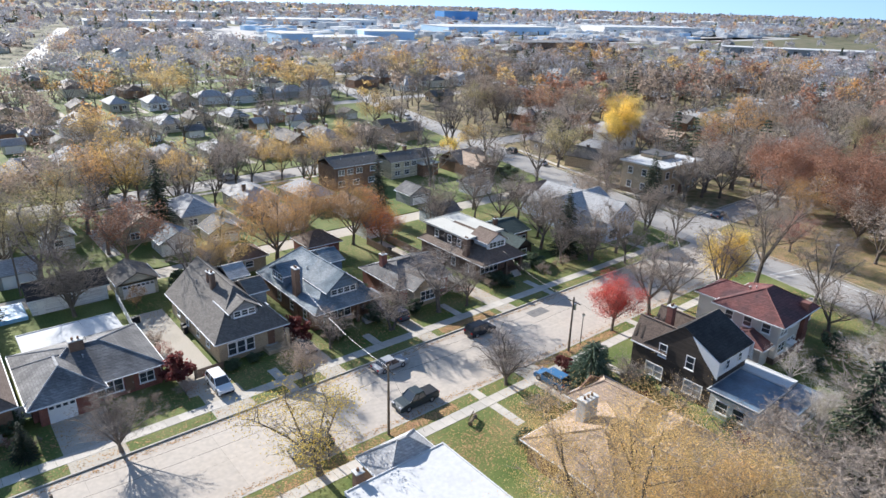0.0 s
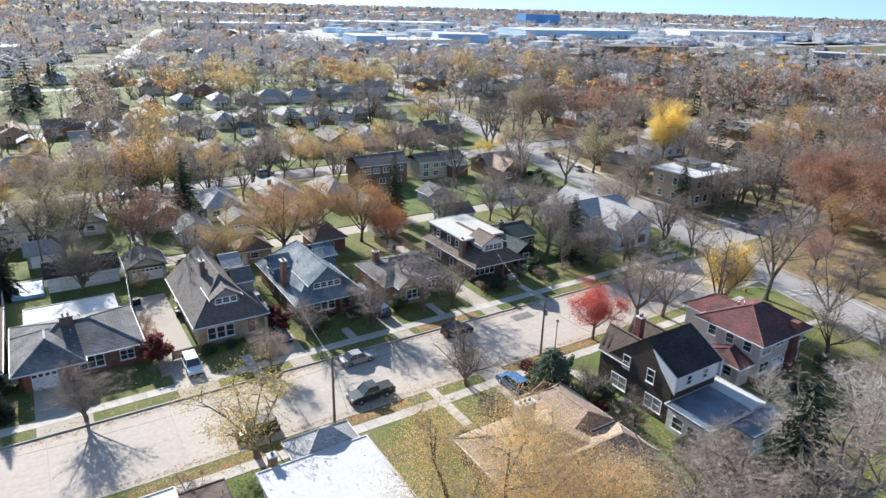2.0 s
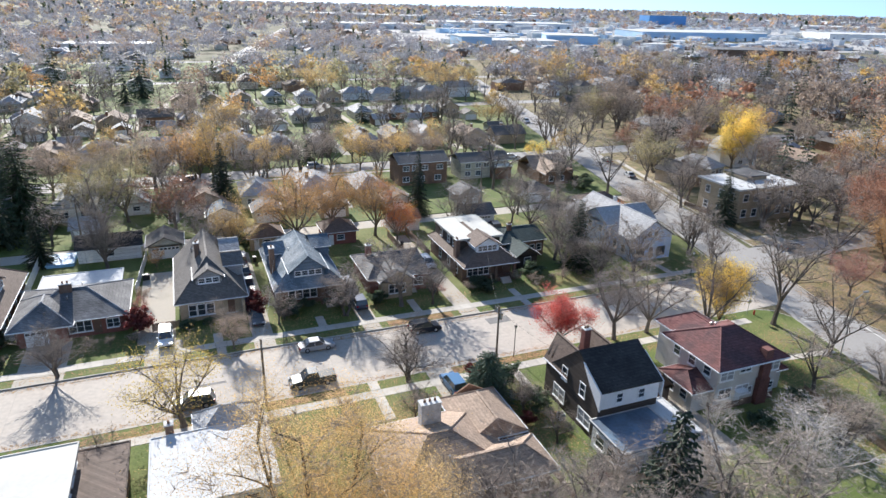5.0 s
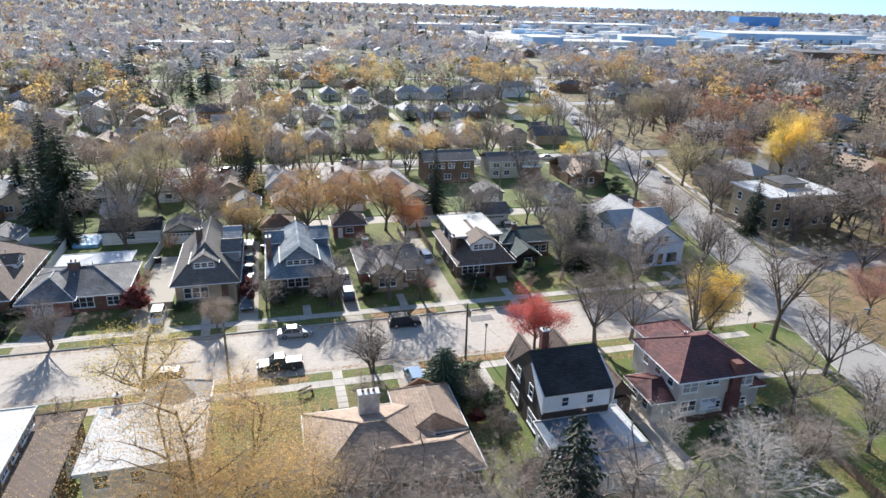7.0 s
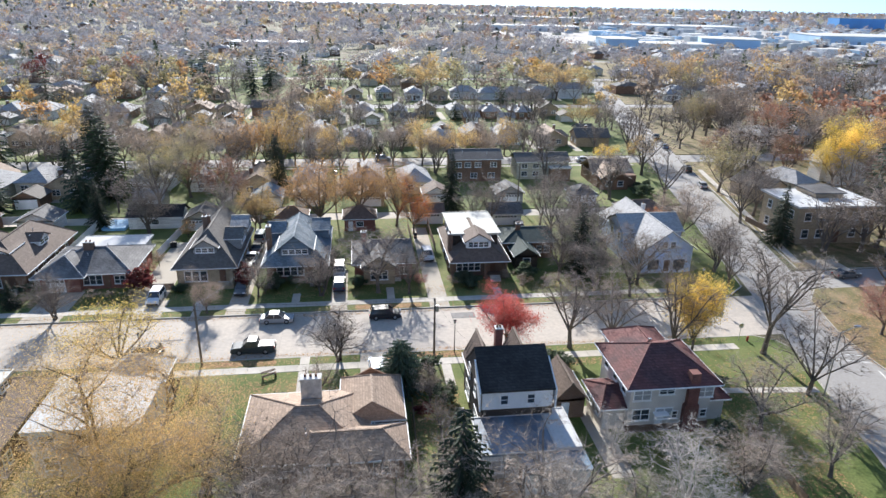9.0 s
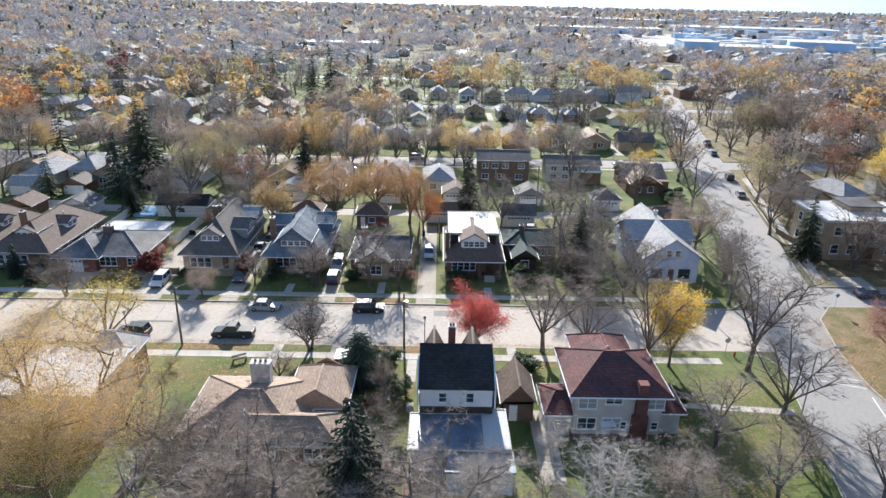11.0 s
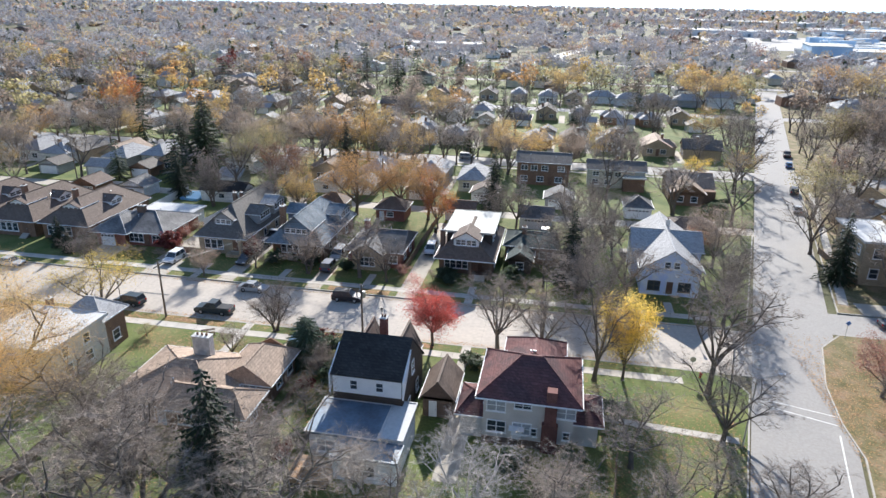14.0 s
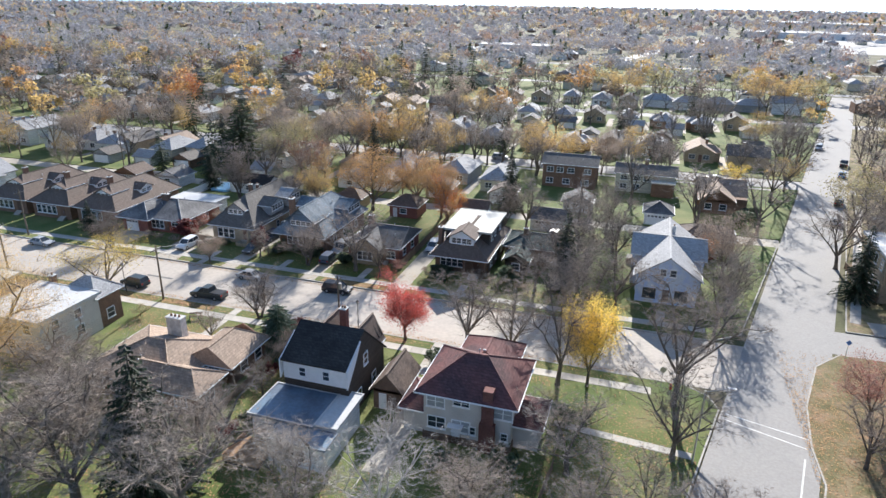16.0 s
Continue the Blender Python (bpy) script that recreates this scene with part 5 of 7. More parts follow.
def tree_parts(kind, variant, near):
    """Meshes of one sort of tree: name and mesh of each part, and the height at which they were drawn."""
    key = (kind, variant, near)
    if key in TREE_CACHE:
        return TREE_CACHE[key]
    raw = (kind if kind in ("spruce", "pine", "blue_pine", "bare", "pale", "shrub", "bush", "sparse") else "leafy", variant, near, {"tan": 1, "red": 2, "yellow": 3, "rust": 4}.get(kind, 0))
    if raw not in TREE_CACHE:
        sd = 11 + variant * 17 + (500 if near else 0)
        if kind in ("spruce", "pine", "blue_pine"):
            TREE_CACHE[raw] = (conifer_meshes(sd, 10.0, 3.0 if kind == "spruce" else 5.2 if kind == "blue_pine" else 3.4, 34 if near else 17, (30 if kind == "blue_pine" else 16) if near else 9, (0.3 if kind == "blue_pine" else 0.24) if near else 0.5, 0.42 if kind == "blue_pine" else 0.0), None)
        elif kind in ("shrub", "bush"):
            TREE_CACHE[raw] = (tree_meshes(sd, 10.0, 1.1, (5, 5, 4), (1, 14), 0.5, 0.05, 0.06, stems=1), None)
        elif kind in ("bare", "pale"):
            TREE_CACHE[raw] = (tree_meshes(sd, 10.0, 0.55 + 0.14 * (variant % 3), (6, 9, 7) if near else (5, 6, 4), (13, 0) if near else (8, 0), 0.1, 0.0065 if near else 0.018, 0.2 + 0.04 * (variant % 3), stems=1 + (variant == 3)), None)
        elif kind == "sparse":
            TREE_CACHE[raw] = (tree_meshes(sd, 10.0, 0.95, (6, 7, 5), (5, 15), 0.062, 0.011, 0.2), None)
        else:
            TREE_CACHE[raw] = (tree_meshes(sd, 10.0, (0.62 if kind in ("red", "yellow") else 0.85) + 0.1 * (variant % 2), (7, 8, 6) if near else (5, 6, 4), ((4, 42) if kind == "rust" else (5, 20) if kind not in ("tan", "red", "yellow") else (8, 260) if kind == "tan" else (3, 36)) if near else (6, 16), (0.02 if kind == "tan" else 0.075 if kind in ("red", "yellow", "rust") else 0.06) if near else 0.11, 0.01 if near else 0.02, 0.27 if kind == "red" else 0.2), None)
    geo = TREE_CACHE[raw][0]
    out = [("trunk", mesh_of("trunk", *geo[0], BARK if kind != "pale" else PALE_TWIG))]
    if kind in ("spruce", "pine", "blue_pine"):
        out.append(("crown", mesh_of("crown", *geo[1], LEAF[kind])))
    else:
        (a, b), (c, d) = geo[1], geo[2]
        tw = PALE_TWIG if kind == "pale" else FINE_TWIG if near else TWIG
        lf = LEAF.get({"sparse": "yellow", "bush": "maroon"}.get(kind, kind))
        if len(c):
            o = len(a)
            me = mesh_of("crown", np.vstack((a, c)), list(b) + [tuple(i + o for i in f) for f in d], [tw, lf], [0] * len(b) + [1] * len(d))
        else:
            me = mesh_of("crown", a, b, tw)
        out.append(("crown", me))
    TREE_CACHE[key] = out
    return out


WORDS = {"orange": "tree with thinning orange autumn leaves", "gold": "tree with golden-brown autumn leaves", "yellow": "tree in bright yellow leaf", "red": "rounded maple in bright red leaf", "fire": "tree with orange-red autumn leaves", "rust": "large oak with rust-brown leaves", "pink": "small tree with pinkish-brown leaves", "maroon": "tree with dark maroon leaves", "olive": "willow-like tree with olive-yellow leaves", "tan": "broad tree with thin tan-yellow leaves", "brown": "tree with dry brown leaves", "spruce": "tall dark green spruce", "pine": "green pine with layered boughs", "blue_pine": "broad blue-green pine on a front lawn", "bare": "leafless tree with fine grey-brown twigs", "pale": "leafless tree with pale sunlit twigs", "shrub": "dense dark green garden shrub", "bush": "maroon-leaved garden shrub beside a house", "sparse": "crooked tree with only a few yellow leaves"}
rng = random.Random(21)


def plant(kind, x, y, height, width=1.0, near=False, variant=None, z=0.0, words=""):
    v = rng.randrange(4) if variant is None else variant
    name = {"spruce": "spruce", "pine": "pine_tree", "blue_pine": "pine_tree", "shrub": "shrub", "bush": "shrub", "red": "maple_tree", "rust": "oak_tree"}.get(kind, "tree")
    root = thing(name, x, y, words or WORDS[kind], "shrub" if name == "shrub" else "tree", "street and garden trees", z=z, rz=rng.uniform(0, 6.28))
    k = height / 10.0
    root.scale = (k * width, k * width, k)
    for nm, me in tree_parts(kind, v, near):
        child(nm, me, root)
    return root


# single trees that stand out, nearest first
NEAR = [
    ("tan", 33.2, 16.6, 20.5, 0.9), ("bare", 43.5, 19.0, 12.5, 1.1), ("bare", 49.5, 15.0, 13.5, 1.25), ("spruce", 60.2, 12.8, 16.2, 1.0),
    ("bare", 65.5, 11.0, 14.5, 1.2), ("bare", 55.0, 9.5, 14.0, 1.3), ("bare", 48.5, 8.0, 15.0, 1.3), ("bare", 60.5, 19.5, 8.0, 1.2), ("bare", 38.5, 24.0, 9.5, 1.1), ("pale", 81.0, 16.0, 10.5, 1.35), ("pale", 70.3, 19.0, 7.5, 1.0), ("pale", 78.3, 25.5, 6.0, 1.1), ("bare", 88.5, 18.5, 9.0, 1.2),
    ("bare", 95.9, 27.8, 9.5, 1.15), ("bare", 105.7, 33.6, 13.5, 0.95), ("bare", 103.2, 24.5, 8.0, 1.0), ("bare", 106.0, 43.2, 18.0, 0.8), ("bare", 112.5 - 4, 20.0, 9.0, 1.1),
    ("bare", 92.8, 43.2, 17.5, 0.75), ("yellow", 96.2, 44.0, 11.5, 0.6), ("bare", 80.5, 47.3, 12.0, 1.0), ("bare", 86.2, 47.4, 13.5, 1.0), ("red", 71.8, 47.5, 10.0, 0.95), ("bare", 50.0, 46.8, 8.2, 1.2),
    ("sparse", 24.0, 46.4, 10.5, 1.25), ("bare", 10.0, 61.8, 8.2, 1.1), ("brown", 30.6, 61.9, 7.4, 0.85), ("bare", 55.6, 66.9, 12.0, 1.15), ("bare", 60.6, 36.8, 5.5, 1.0), ("blue_pine", 57.3, 39.9, 6.6, 0.95),
    ("bare", 46.8, 66.4, 9.5, 1.0), ("bare", 37.2, 67.0, 7.5, 1.0), ("bare", 60.4, 66.0, 8.0, 1.0), ("bare", 88.0, 76.0, 12.5, 1.0), ("bare", 92.5, 81.0, 12.0, 1.0), ("bare", 96.0, 90.0, 12.0, 0.9), ("bare", 98.0, 66.2, 11.5, 0.9), ("bare", 90.0, 89.0, 13.0, 1.0), ("bare", 85.5, 69.0, 10.0, 1.0),
    ("bare", 16.5, 41.0, 5.0, 1.0), ("bare", 61.0, 30.0, 5.5, 0.9), ("bush", 59.5, 34.0, 2.0, 1.0), ("bare", 48.0, 38.5, 5.5, 0.9), ("bare", 75.0, 13.0, 9.0, 1.0), ("bare", 98.5, 20.0, 10.0, 1.0), ("bare", 112.5, 10.0, 9.0, 1.0), ("pink", 126.2, 46.6, 8.5, 0.9), ("bare", 124.0, 38.0, 8.0, 1.0),
    ("bare", 111.5, 62.3, 12.5, 0.85), ("bare", 113.8, 70.5, 12.0, 0.9), ("bare", 91.0, 66.5, 11.0, 1.15), ("bare", 95.0, 62.0, 10.0, 0.9), ("spruce", 89.6, 71.5, 13.0, 0.8), ("bare", 92.5, 76.0, 11.0, 1.0),
    ("bare", 97.0, 84.0, 10.0, 0.9), ("fire", 112.3, 91.0, 6.0, 0.8), ("brown", 114.0, 84.0, 12.0, 0.9), ("spruce", 133.5, 82.5, 12.5, 0.85), ("bare", 33.0, 95.0, 9.0, 0.6),
    ("gold", 33.8, 95.5, 14.5, 0.75), ("orange", 45.0, 98.5, 14.5, 0.95), ("orange", 53.0, 104.0, 14.5, 0.9), ("orange", 60.5, 98.5, 15.0, 0.85), ("fire", 63.5, 93.5, 12.5, 0.75), ("bare", 13.0, 97.0, 13.0, 0.9),
    ("bare", 29.0, 93.5, 13.5, 0.8), ("bare", 75.0, 93.0, 13.0, 0.8), ("bare", 79.0, 95.0, 12.0, 0.8), ("bare", 90.0, 97.0, 13.0, 0.8), ("bare", 94.0, 102.0, 12.0, 0.8), ("spruce", 73.0, 105.0 + 3.5, 14.5, 0.7),
    ("spruce", 34.0, 125.5, 15.0, 0.85), ("spruce", -8.0, 132.0, 20.0, 1.0), ("spruce", -13.0, 128.5, 13.0, 0.9), ("spruce", 2.5, 101.5, 10.5, 0.9), ("pine", -3.0, 123.0, 19.0, 1.15), ("olive", 15.0, 121.5, 18.0, 0.85), ("olive", 8.0, 120.0, 14.0, 0.9),
    ("gold", 33.0, 146.5, 17.5, 0.85), ("orange", 26.0, 143.0, 16.0, 0.8), ("gold", 46.0, 149.0 - 2, 13.0, 0.8), ("yellow", 174.0, 121.5, 17.5, 0.85), ("yellow", 180.5, 125.0, 17.5, 0.85), ("bare", 133.5, 95.5, 15.0, 1.0), ("bare", 139.0, 99.5, 15.5, 1.0),
    ("rust", 128.5, 20.0, 15.0, 1.1), ("rust", 137, 24, 16, 1.1), ("rust", 148, 38, 16.5, 1.1), ("rust", 158, 50, 17.5, 1.1), ("rust", 154, 62, 15.0, 1.0), ("rust", 168, 68, 17.0, 1.1), ("orange", 142.0, 52.0, 13.0, 1.1), ("rust", 180, 55, 17, 1.1), ("rust", 150, 24, 16, 1.1),
    ("spruce", -1.5, 68.5, 6.0, 1.0), ("spruce", 2.2, 66.2, 4.5, 1.1), ("fire", -75.0, 192.3, 15.0, 1.0), ("spruce", 116.0, 258.6, 14.0, 0.9), ("spruce", -19.6, 284.0, 19.0, 0.9), ("spruce", -13.0, 281.0, 16.0, 0.9), ("spruce", -26.0, 340.0, 20.0, 0.9), ("spruce", 6.5, 284.0, 19.0, 0.9), ("spruce", 12.0, 302.0, 21.0, 0.9), ("spruce", 190.0, 165.0, 15.0, 1.0), ("orange", 201.0, 142.0, 15.0, 1.1), ("gold", 86.0, 284.8, 16.0, 1.1), ("fire", -90.0, 212.0, 14.0, 0.9), ("gold", -52.0, 112.0, 9.0, 0.9), ("gold", 146.0, 287.0, 15.5, 1.2), ("gold", 155.0, 283.0, 15.0, 1.1), ("gold", 221.0, 306.0, 17.0, 1.2), ("gold", 133.0, 146.5, 9.0, 1.0), ("yellow", 120.5, 141.0, 7.5, 0.9), ("gold", -62.0, 128.0, 13.0, 1.0),
]
for kind, x, y, hgt, wd in NEAR:
    if hgt < 1:
        continue
    plant(kind, x, y, hgt, wd, near=(y < 135 and kind not in ("shrub", "sparse")))
    KEEP_OUT.append((x - 1.5, x + 1.5, y - 1.5, y + 1.5))

# street trees along the first street behind the alley
for x in np.arange(-66.0, 112.0, 8.6):
    for y in (147.9, 160.4):
        px, py = float(x) + rng.uniform(-2, 2), y + rng.uniform(-0.4, 0.4)
        if not blocked(px, py, 0.0):
            plant(rng.choice(("bare", "bare", "bare", "gold", "brown")), px, py, rng.uniform(9, 13.5), rng.uniform(0.75, 0.95))
            KEEP_OUT.append((px - 1.5, px + 1.5, py - 1.5, py + 1.5))

# garden shrubs and low hedges
for kind, x, y, s, w in (("bush", 19.0, 71.5, 3.4, 1.0), ("bush", 34.6, 71.0, 3.4, 0.8), ("orange", 20.6, 94.5, 3.6, 0.9), ("shrub", 46.0, 70.0, 2.8, 1.0), ("shrub", 48.9, 79.0, 2.5, 1.0), ("shrub", 39.5, 70.0, 2.0, 1.3), ("shrub", 60.0, 41.8, 3.0, 1.1), ("shrub", 62.0, 36.0, 2.6, 1.1), ("bush", 57.6, 44.0, 2.2, 1.0), ("shrub", 43.0, 37.0, 2.0, 1.2), ("olive", 33.6, 41.8, 1.8, 1.5), ("shrub", 78.0, 43.0, 1.6, 1.8), ("shrub", 90.0, 25.0, 3.4, 0.7), ("shrub", 84.0, 24.5, 1.8, 1.4), ("bush", 61.5, 22.0, 2.0, 1.0), ("shrub", 63.0, 25.0, 1.6, 1.2), ("shrub", 52.0, 69.3, 1.8, 1.2), ("shrub", 80.5, 71.5, 2.4, 1.4), ("shrub", 120.5, 116.0, 3.0, 1.6), ("shrub", 123.0, 121.0, 2.6, 1.6), ("shrub", 28.5, 97.0, 3.0, 1.2), ("shrub", 2.0, 72.0, 2.2, 1.0), ("pink", 18.6, 76.5, 3.2, 0.8), ("brown", 19.0, 80.5, 2.8, 0.9), ("shrub", 24.8, 69.6, 1.4, 1.3), ("shrub", 28.0, 70.0, 1.2, 1.6), ("shrub", 42.0, 71.3, 1.3, 1.6), ("shrub", 70.2, 70.9, 1.2, 1.5), ("shrub", 36.0, 99.0, 3.4, 1.1), ("shrub", -4.0, 70.5, 1.6, 1.3), ("pine", 33.5, 93.0, 0.5, 1.0), ("brown", 11.0, 25.0, 3.0, 1.2), ("bush", 112.0, 92.0, 2.4, 1.0), ("shrub", 94.5, 36.0, 2.0, 1.2), ("olive", 92.5, 39.5, 1.6, 1.6)):
    plant(kind, x, y, s, w)

rb = random.Random(44)
for x in np.arange(1.0, 92.0, 2.9):
    if any(p - 1.2 < x < q + 1.2 for p, q in ((5.2, 10.6), (19.6, 24.2), (33.2, 36), (48.3, 50.8), (63.2, 66.2), (28.2, 29.4), (42.4, 43.6), (57, 58), (74, 75))):
        continue
    plant(rb.choice(("brown", "shrub", "brown", "pink")), float(x) + rb.uniform(-0.6, 0.6), rb.uniform(67.2, 69.6), rb.uniform(1.2, 2.6), rb.uniform(0.9, 1.5))

# trees scattered over the further blocks
def mix(x, y):
    east = x > cross(y) + 4
    u = rng.random()
    if east and y < 200:
        return "bare" if u < 0.55 else "rust" if u < 0.68 else "brown" if u < 0.86 else "orange" if u < 0.9 else "olive" if u < 0.93 else "spruce" if u < 0.97 else "maroon"
    if x < -10:
        return "bare" if u < 0.67 else "brown" if u < 0.77 else "olive" if u < 0.84 else "gold" if u < 0.89 else "orange" if u < 0.92 else "maroon" if u < 0.93 else "spruce" if u < 0.99 else "rust"
    if 50 < x and y < 270:
        return "bare" if u < 0.84 else "gold" if u < 0.9 else "spruce" if u < 0.95 else "brown"
    return "bare" if u < 0.74 else "gold" if u < 0.79 else "orange" if u < 0.82 else "brown" if u < 0.89 else "olive" if u < 0.91 else "spruce" if u < 0.98 else "yellow" if u < 0.99 else "rust"


placed = [(a, b) for _, a, b, _, _ in NEAR]
joined = {}
count = tries = 0


def low_tree(kind, v):
    """A plain tree for the joined woods."""
    key = ("low", kind in ("spruce", "pine"), kind == "bare", v)
    if key not in TREE_CACHE:
        if kind in ("spruce", "pine"):
            a, c = conifer_meshes(77 + v, 10.0, 2.9, 12, 8, 0.6)
            TREE_CACHE[key] = (a, ([], []), c)
        else:
            TREE_CACHE[key] = tree_meshes(300 + v, 10.0, 0.95, (4, 4, 3), (4, 0) if kind == "bare" else (1, 4), 0.38, 0.04, 0.2, lite=True)
    return TREE_CACHE[key]


def join_tree(kind, x, y, height, width):
    k, a = height / 10.0, rng.uniform(0, 6.28)
    m = np.array(((math.cos(a), -math.sin(a), 0), (math.sin(a), math.cos(a), 0), (0, 0, 1))) * k
    m[:2] *= width
    for (V, F), mat in zip(low_tree(kind, rng.randrange(4)), (BARK, TWIG, LEAF.get(kind, TWIG))):
        if not len(V):
            continue
        vs, fs = joined.setdefault(mat.name, ([], []))
        o = len(vs)
        vs.extend((np.array(V) @ m.T + (x, y, 0)).tolist())
        fs.extend(tuple(i + o for i in f) for f in F)


singles = 0
spots = []
while count < 1150 and tries < 90000:
    tries += 1
    x, y = rng.uniform(-330, 430), rng.uniform(66, 350)
    if not in_view(x, y) or on_road(x, y, 1.2) or blocked(x, y, 0.5):
        continue
    if y < 110 and -35 < x < 118 or y < 122 and cross(y) < x < 156:
        continue
    if x < cross(y) and 110 < y < 320 and 50 < x and rng.random() < 0.5:
        continue
    gap = 5.0 if (x > cross(y) and y < 190) or x < 0 else 6.2
    if any((x - a) ** 2 + (y - b) ** 2 < gap * gap for a, b in placed):
        continue
    placed.append((x, y))
    spots.append((x, y))
    count += 1
for x, y in sorted(spots, key=lambda p: (p[0] - 70) ** 2 + p[1] ** 2):
    kind = mix(x, y)
    hgt, wd = rng.uniform(9.5, 16.5) * (1.0 if x < cross(y) else 1.1), rng.uniform(0.8, 1.1)
    if singles < 165:
        plant(kind, x, y, hgt, wd)
        singles += 1
    else:
        join_tree(kind, x, y, hgt, wd)
for nm, (vs, fs) in joined.items():
    ob = new("garden_woods", mesh_of("garden_woods", vs, fs, bpy.data.materials[nm]))
    tagged(ob, "joined crowns and trunks of autumn trees in further gardens", "woods", kind="stuff")

# woods on the east corner, nearer the camera
for x, y, kind in ((116, -8, "bare"), (135, 8, "rust"), (133, 34, "bare"), (140, 40, "brown"), (136, 58, "bare"), (150, 74, "bare"), (160, 30, "bare"), (150, 12, "brown"), (170, 44, "rust"), (186, 70, "brown"), (176, 84, "bare"), (133, 106, "bare"), (141, 118, "olive"), (138, 130, "brown"), (160, 76, "bare"), (118.5, 104, "brown"), (140, 78, "bare"), (147, 77, "bare"), (152, 79, "bare"), (143, 105, "bare")):
    if not on_road(x, y, 0.5):
        plant(kind, x, y, rng.uniform(11, 15), 1.0)


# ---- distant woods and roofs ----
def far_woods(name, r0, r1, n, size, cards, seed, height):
    rr = random.Random(seed)
    V, F, I = [], [], []
    done = 0
    while done < n:
        r = math.sqrt(rr.uniform(r0 * r0, r1 * r1))
        a = radians(rr.uniform(-56, 80))
        x, y = 60 + r * math.sin(a), r * math.cos(a) - 10
        done += 1
        if on_road(x, y, 2.0) and r < 900:
            continue
        ang = math.degrees(a)
        if 18 < ang < 62 and 520 < r < 1500 and rr.random() < 0.72:
            continue
        if any(p < x < q and s < y < t for p, q, s, t in YARDS):
            continue
        u = rr.random()
        k = 0 if u < 0.66 else 1 if u < 0.71 else 2 if u < 0.78 else 3 if u < 0.9 else 4 if u < 0.95 else 5
        H = rr.uniform(0.8, 1.2) * height
        W = H * rr.uniform(0.4, 0.6)
        for i in range(cards):
            if k == 4:
                t = rr.random()
                c = np.array((x + rr.gauss(0, 1) * W * 0.35 * (1 - t), y + rr.gauss(0, 1) * W * 0.35 * (1 - t), H * (0.1 + 0.95 * t)))
            else:
                th, ph = rr.uniform(0, 6.28), math.acos(rr.uniform(-0.6, 1))
                q = rr.uniform(0.45, 1.0)
                c = np.array((x + W * q * math.sin(ph) * math.cos(th), y + W * q * math.sin(ph) * math.sin(th), H * 0.58 + H * 0.4 * q * math.cos(ph)))
            b = np.array([rr.gauss(0, 1) for _ in range(3)])
            b *= size * rr.uniform(0.5, 1.3) / (np.linalg.norm(b) + 1e-6)
            e = np.array([rr.gauss(0, 1) for _ in range(3)])
            e *= size * rr.uniform(0.5, 1.3) / (np.linalg.norm(e) + 1e-6)
            o = len(V)
            V += [c - b, c + b, c + e]
            F.append((o, o + 1, o + 2))
            I.append(k)
    # all but the spruce carry the haze of distance in their base colour
    ob = new(name, mesh_of(name, V, F, [HAZE_TWIG, LEAF["far_orange"], LEAF["far_gold"], LEAF["far_brown"], LEAF["spruce"], LEAF["far_rust"]], I))
    return tagged(ob, "far canopy of bare, orange and brown autumn trees", "woods", kind="stuff")


YARDS = [(250, 520, 560, 800), (470, 560, 400, 440), (560, 1100, 560, 900), (640, 830, 255, 330), (820, 1150, 330, 520)]
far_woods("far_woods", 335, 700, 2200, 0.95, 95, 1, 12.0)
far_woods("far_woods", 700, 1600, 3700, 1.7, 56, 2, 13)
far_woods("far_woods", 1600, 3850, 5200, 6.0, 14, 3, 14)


def far_roofs(name, r0, r1, n, seed):
    rr = random.Random(seed)
    V, F, I = [], [], []
    for _ in range(n):
        r = math.sqrt(rr.uniform(r0 * r0, r1 * r1))
        a = radians(rr.uniform(-56, 80))
        x, y = 60 + r * math.sin(a), r * math.cos(a) - 10
        if on_road(x, y, 6) or any(p < x < q and s < y < t for p, q, s, t in YARDS):
            continue
        w, d, e, z = rr.uniform(4, 5.5), rr.uniform(5, 8), rr.uniform(2.8, 4.2), 2.2
        if rr.random() < 0.4:
            w, d = d, w
        o = len(V)
        V += [(x + i, y + j, k) for k in (-0.1, e) for i, j in ((-w, -d), (w, -d), (w, d), (-w, d))]
        V += [(x, y - d * 0.5, e + z), (x, y + d * 0.5, e + z)]
        F += [tuple(o + i for i in f) for f in ((0, 1, 5, 4), (1, 2, 6, 5), (2, 3, 7, 6), (3, 0, 4, 7), (4, 5, 8), (5, 6, 9, 8), (6, 7, 9), (7, 4, 8, 9))]
        wm, rm = rr.randrange(3), rr.choice((3, 4, 5, 5, 5, 6))
        I += [wm] * 4 + [rm] * 4
    ob = new(name, mesh_of(name, V, F, [WHITE_SIDING, BROWN_BRICK, CREAM_SIDING, ROOF_GREY, ROOF_BROWNGREY, ROOF_PALE, ROOF_BROWN], I))
    return tagged(ob, "roofs of far houses among the trees", "houses", kind="stuff")


far_roofs("far_roofs", 318, 800, 900, 5)
far_roofs("far_roofs", 800, 1900, 900, 6)


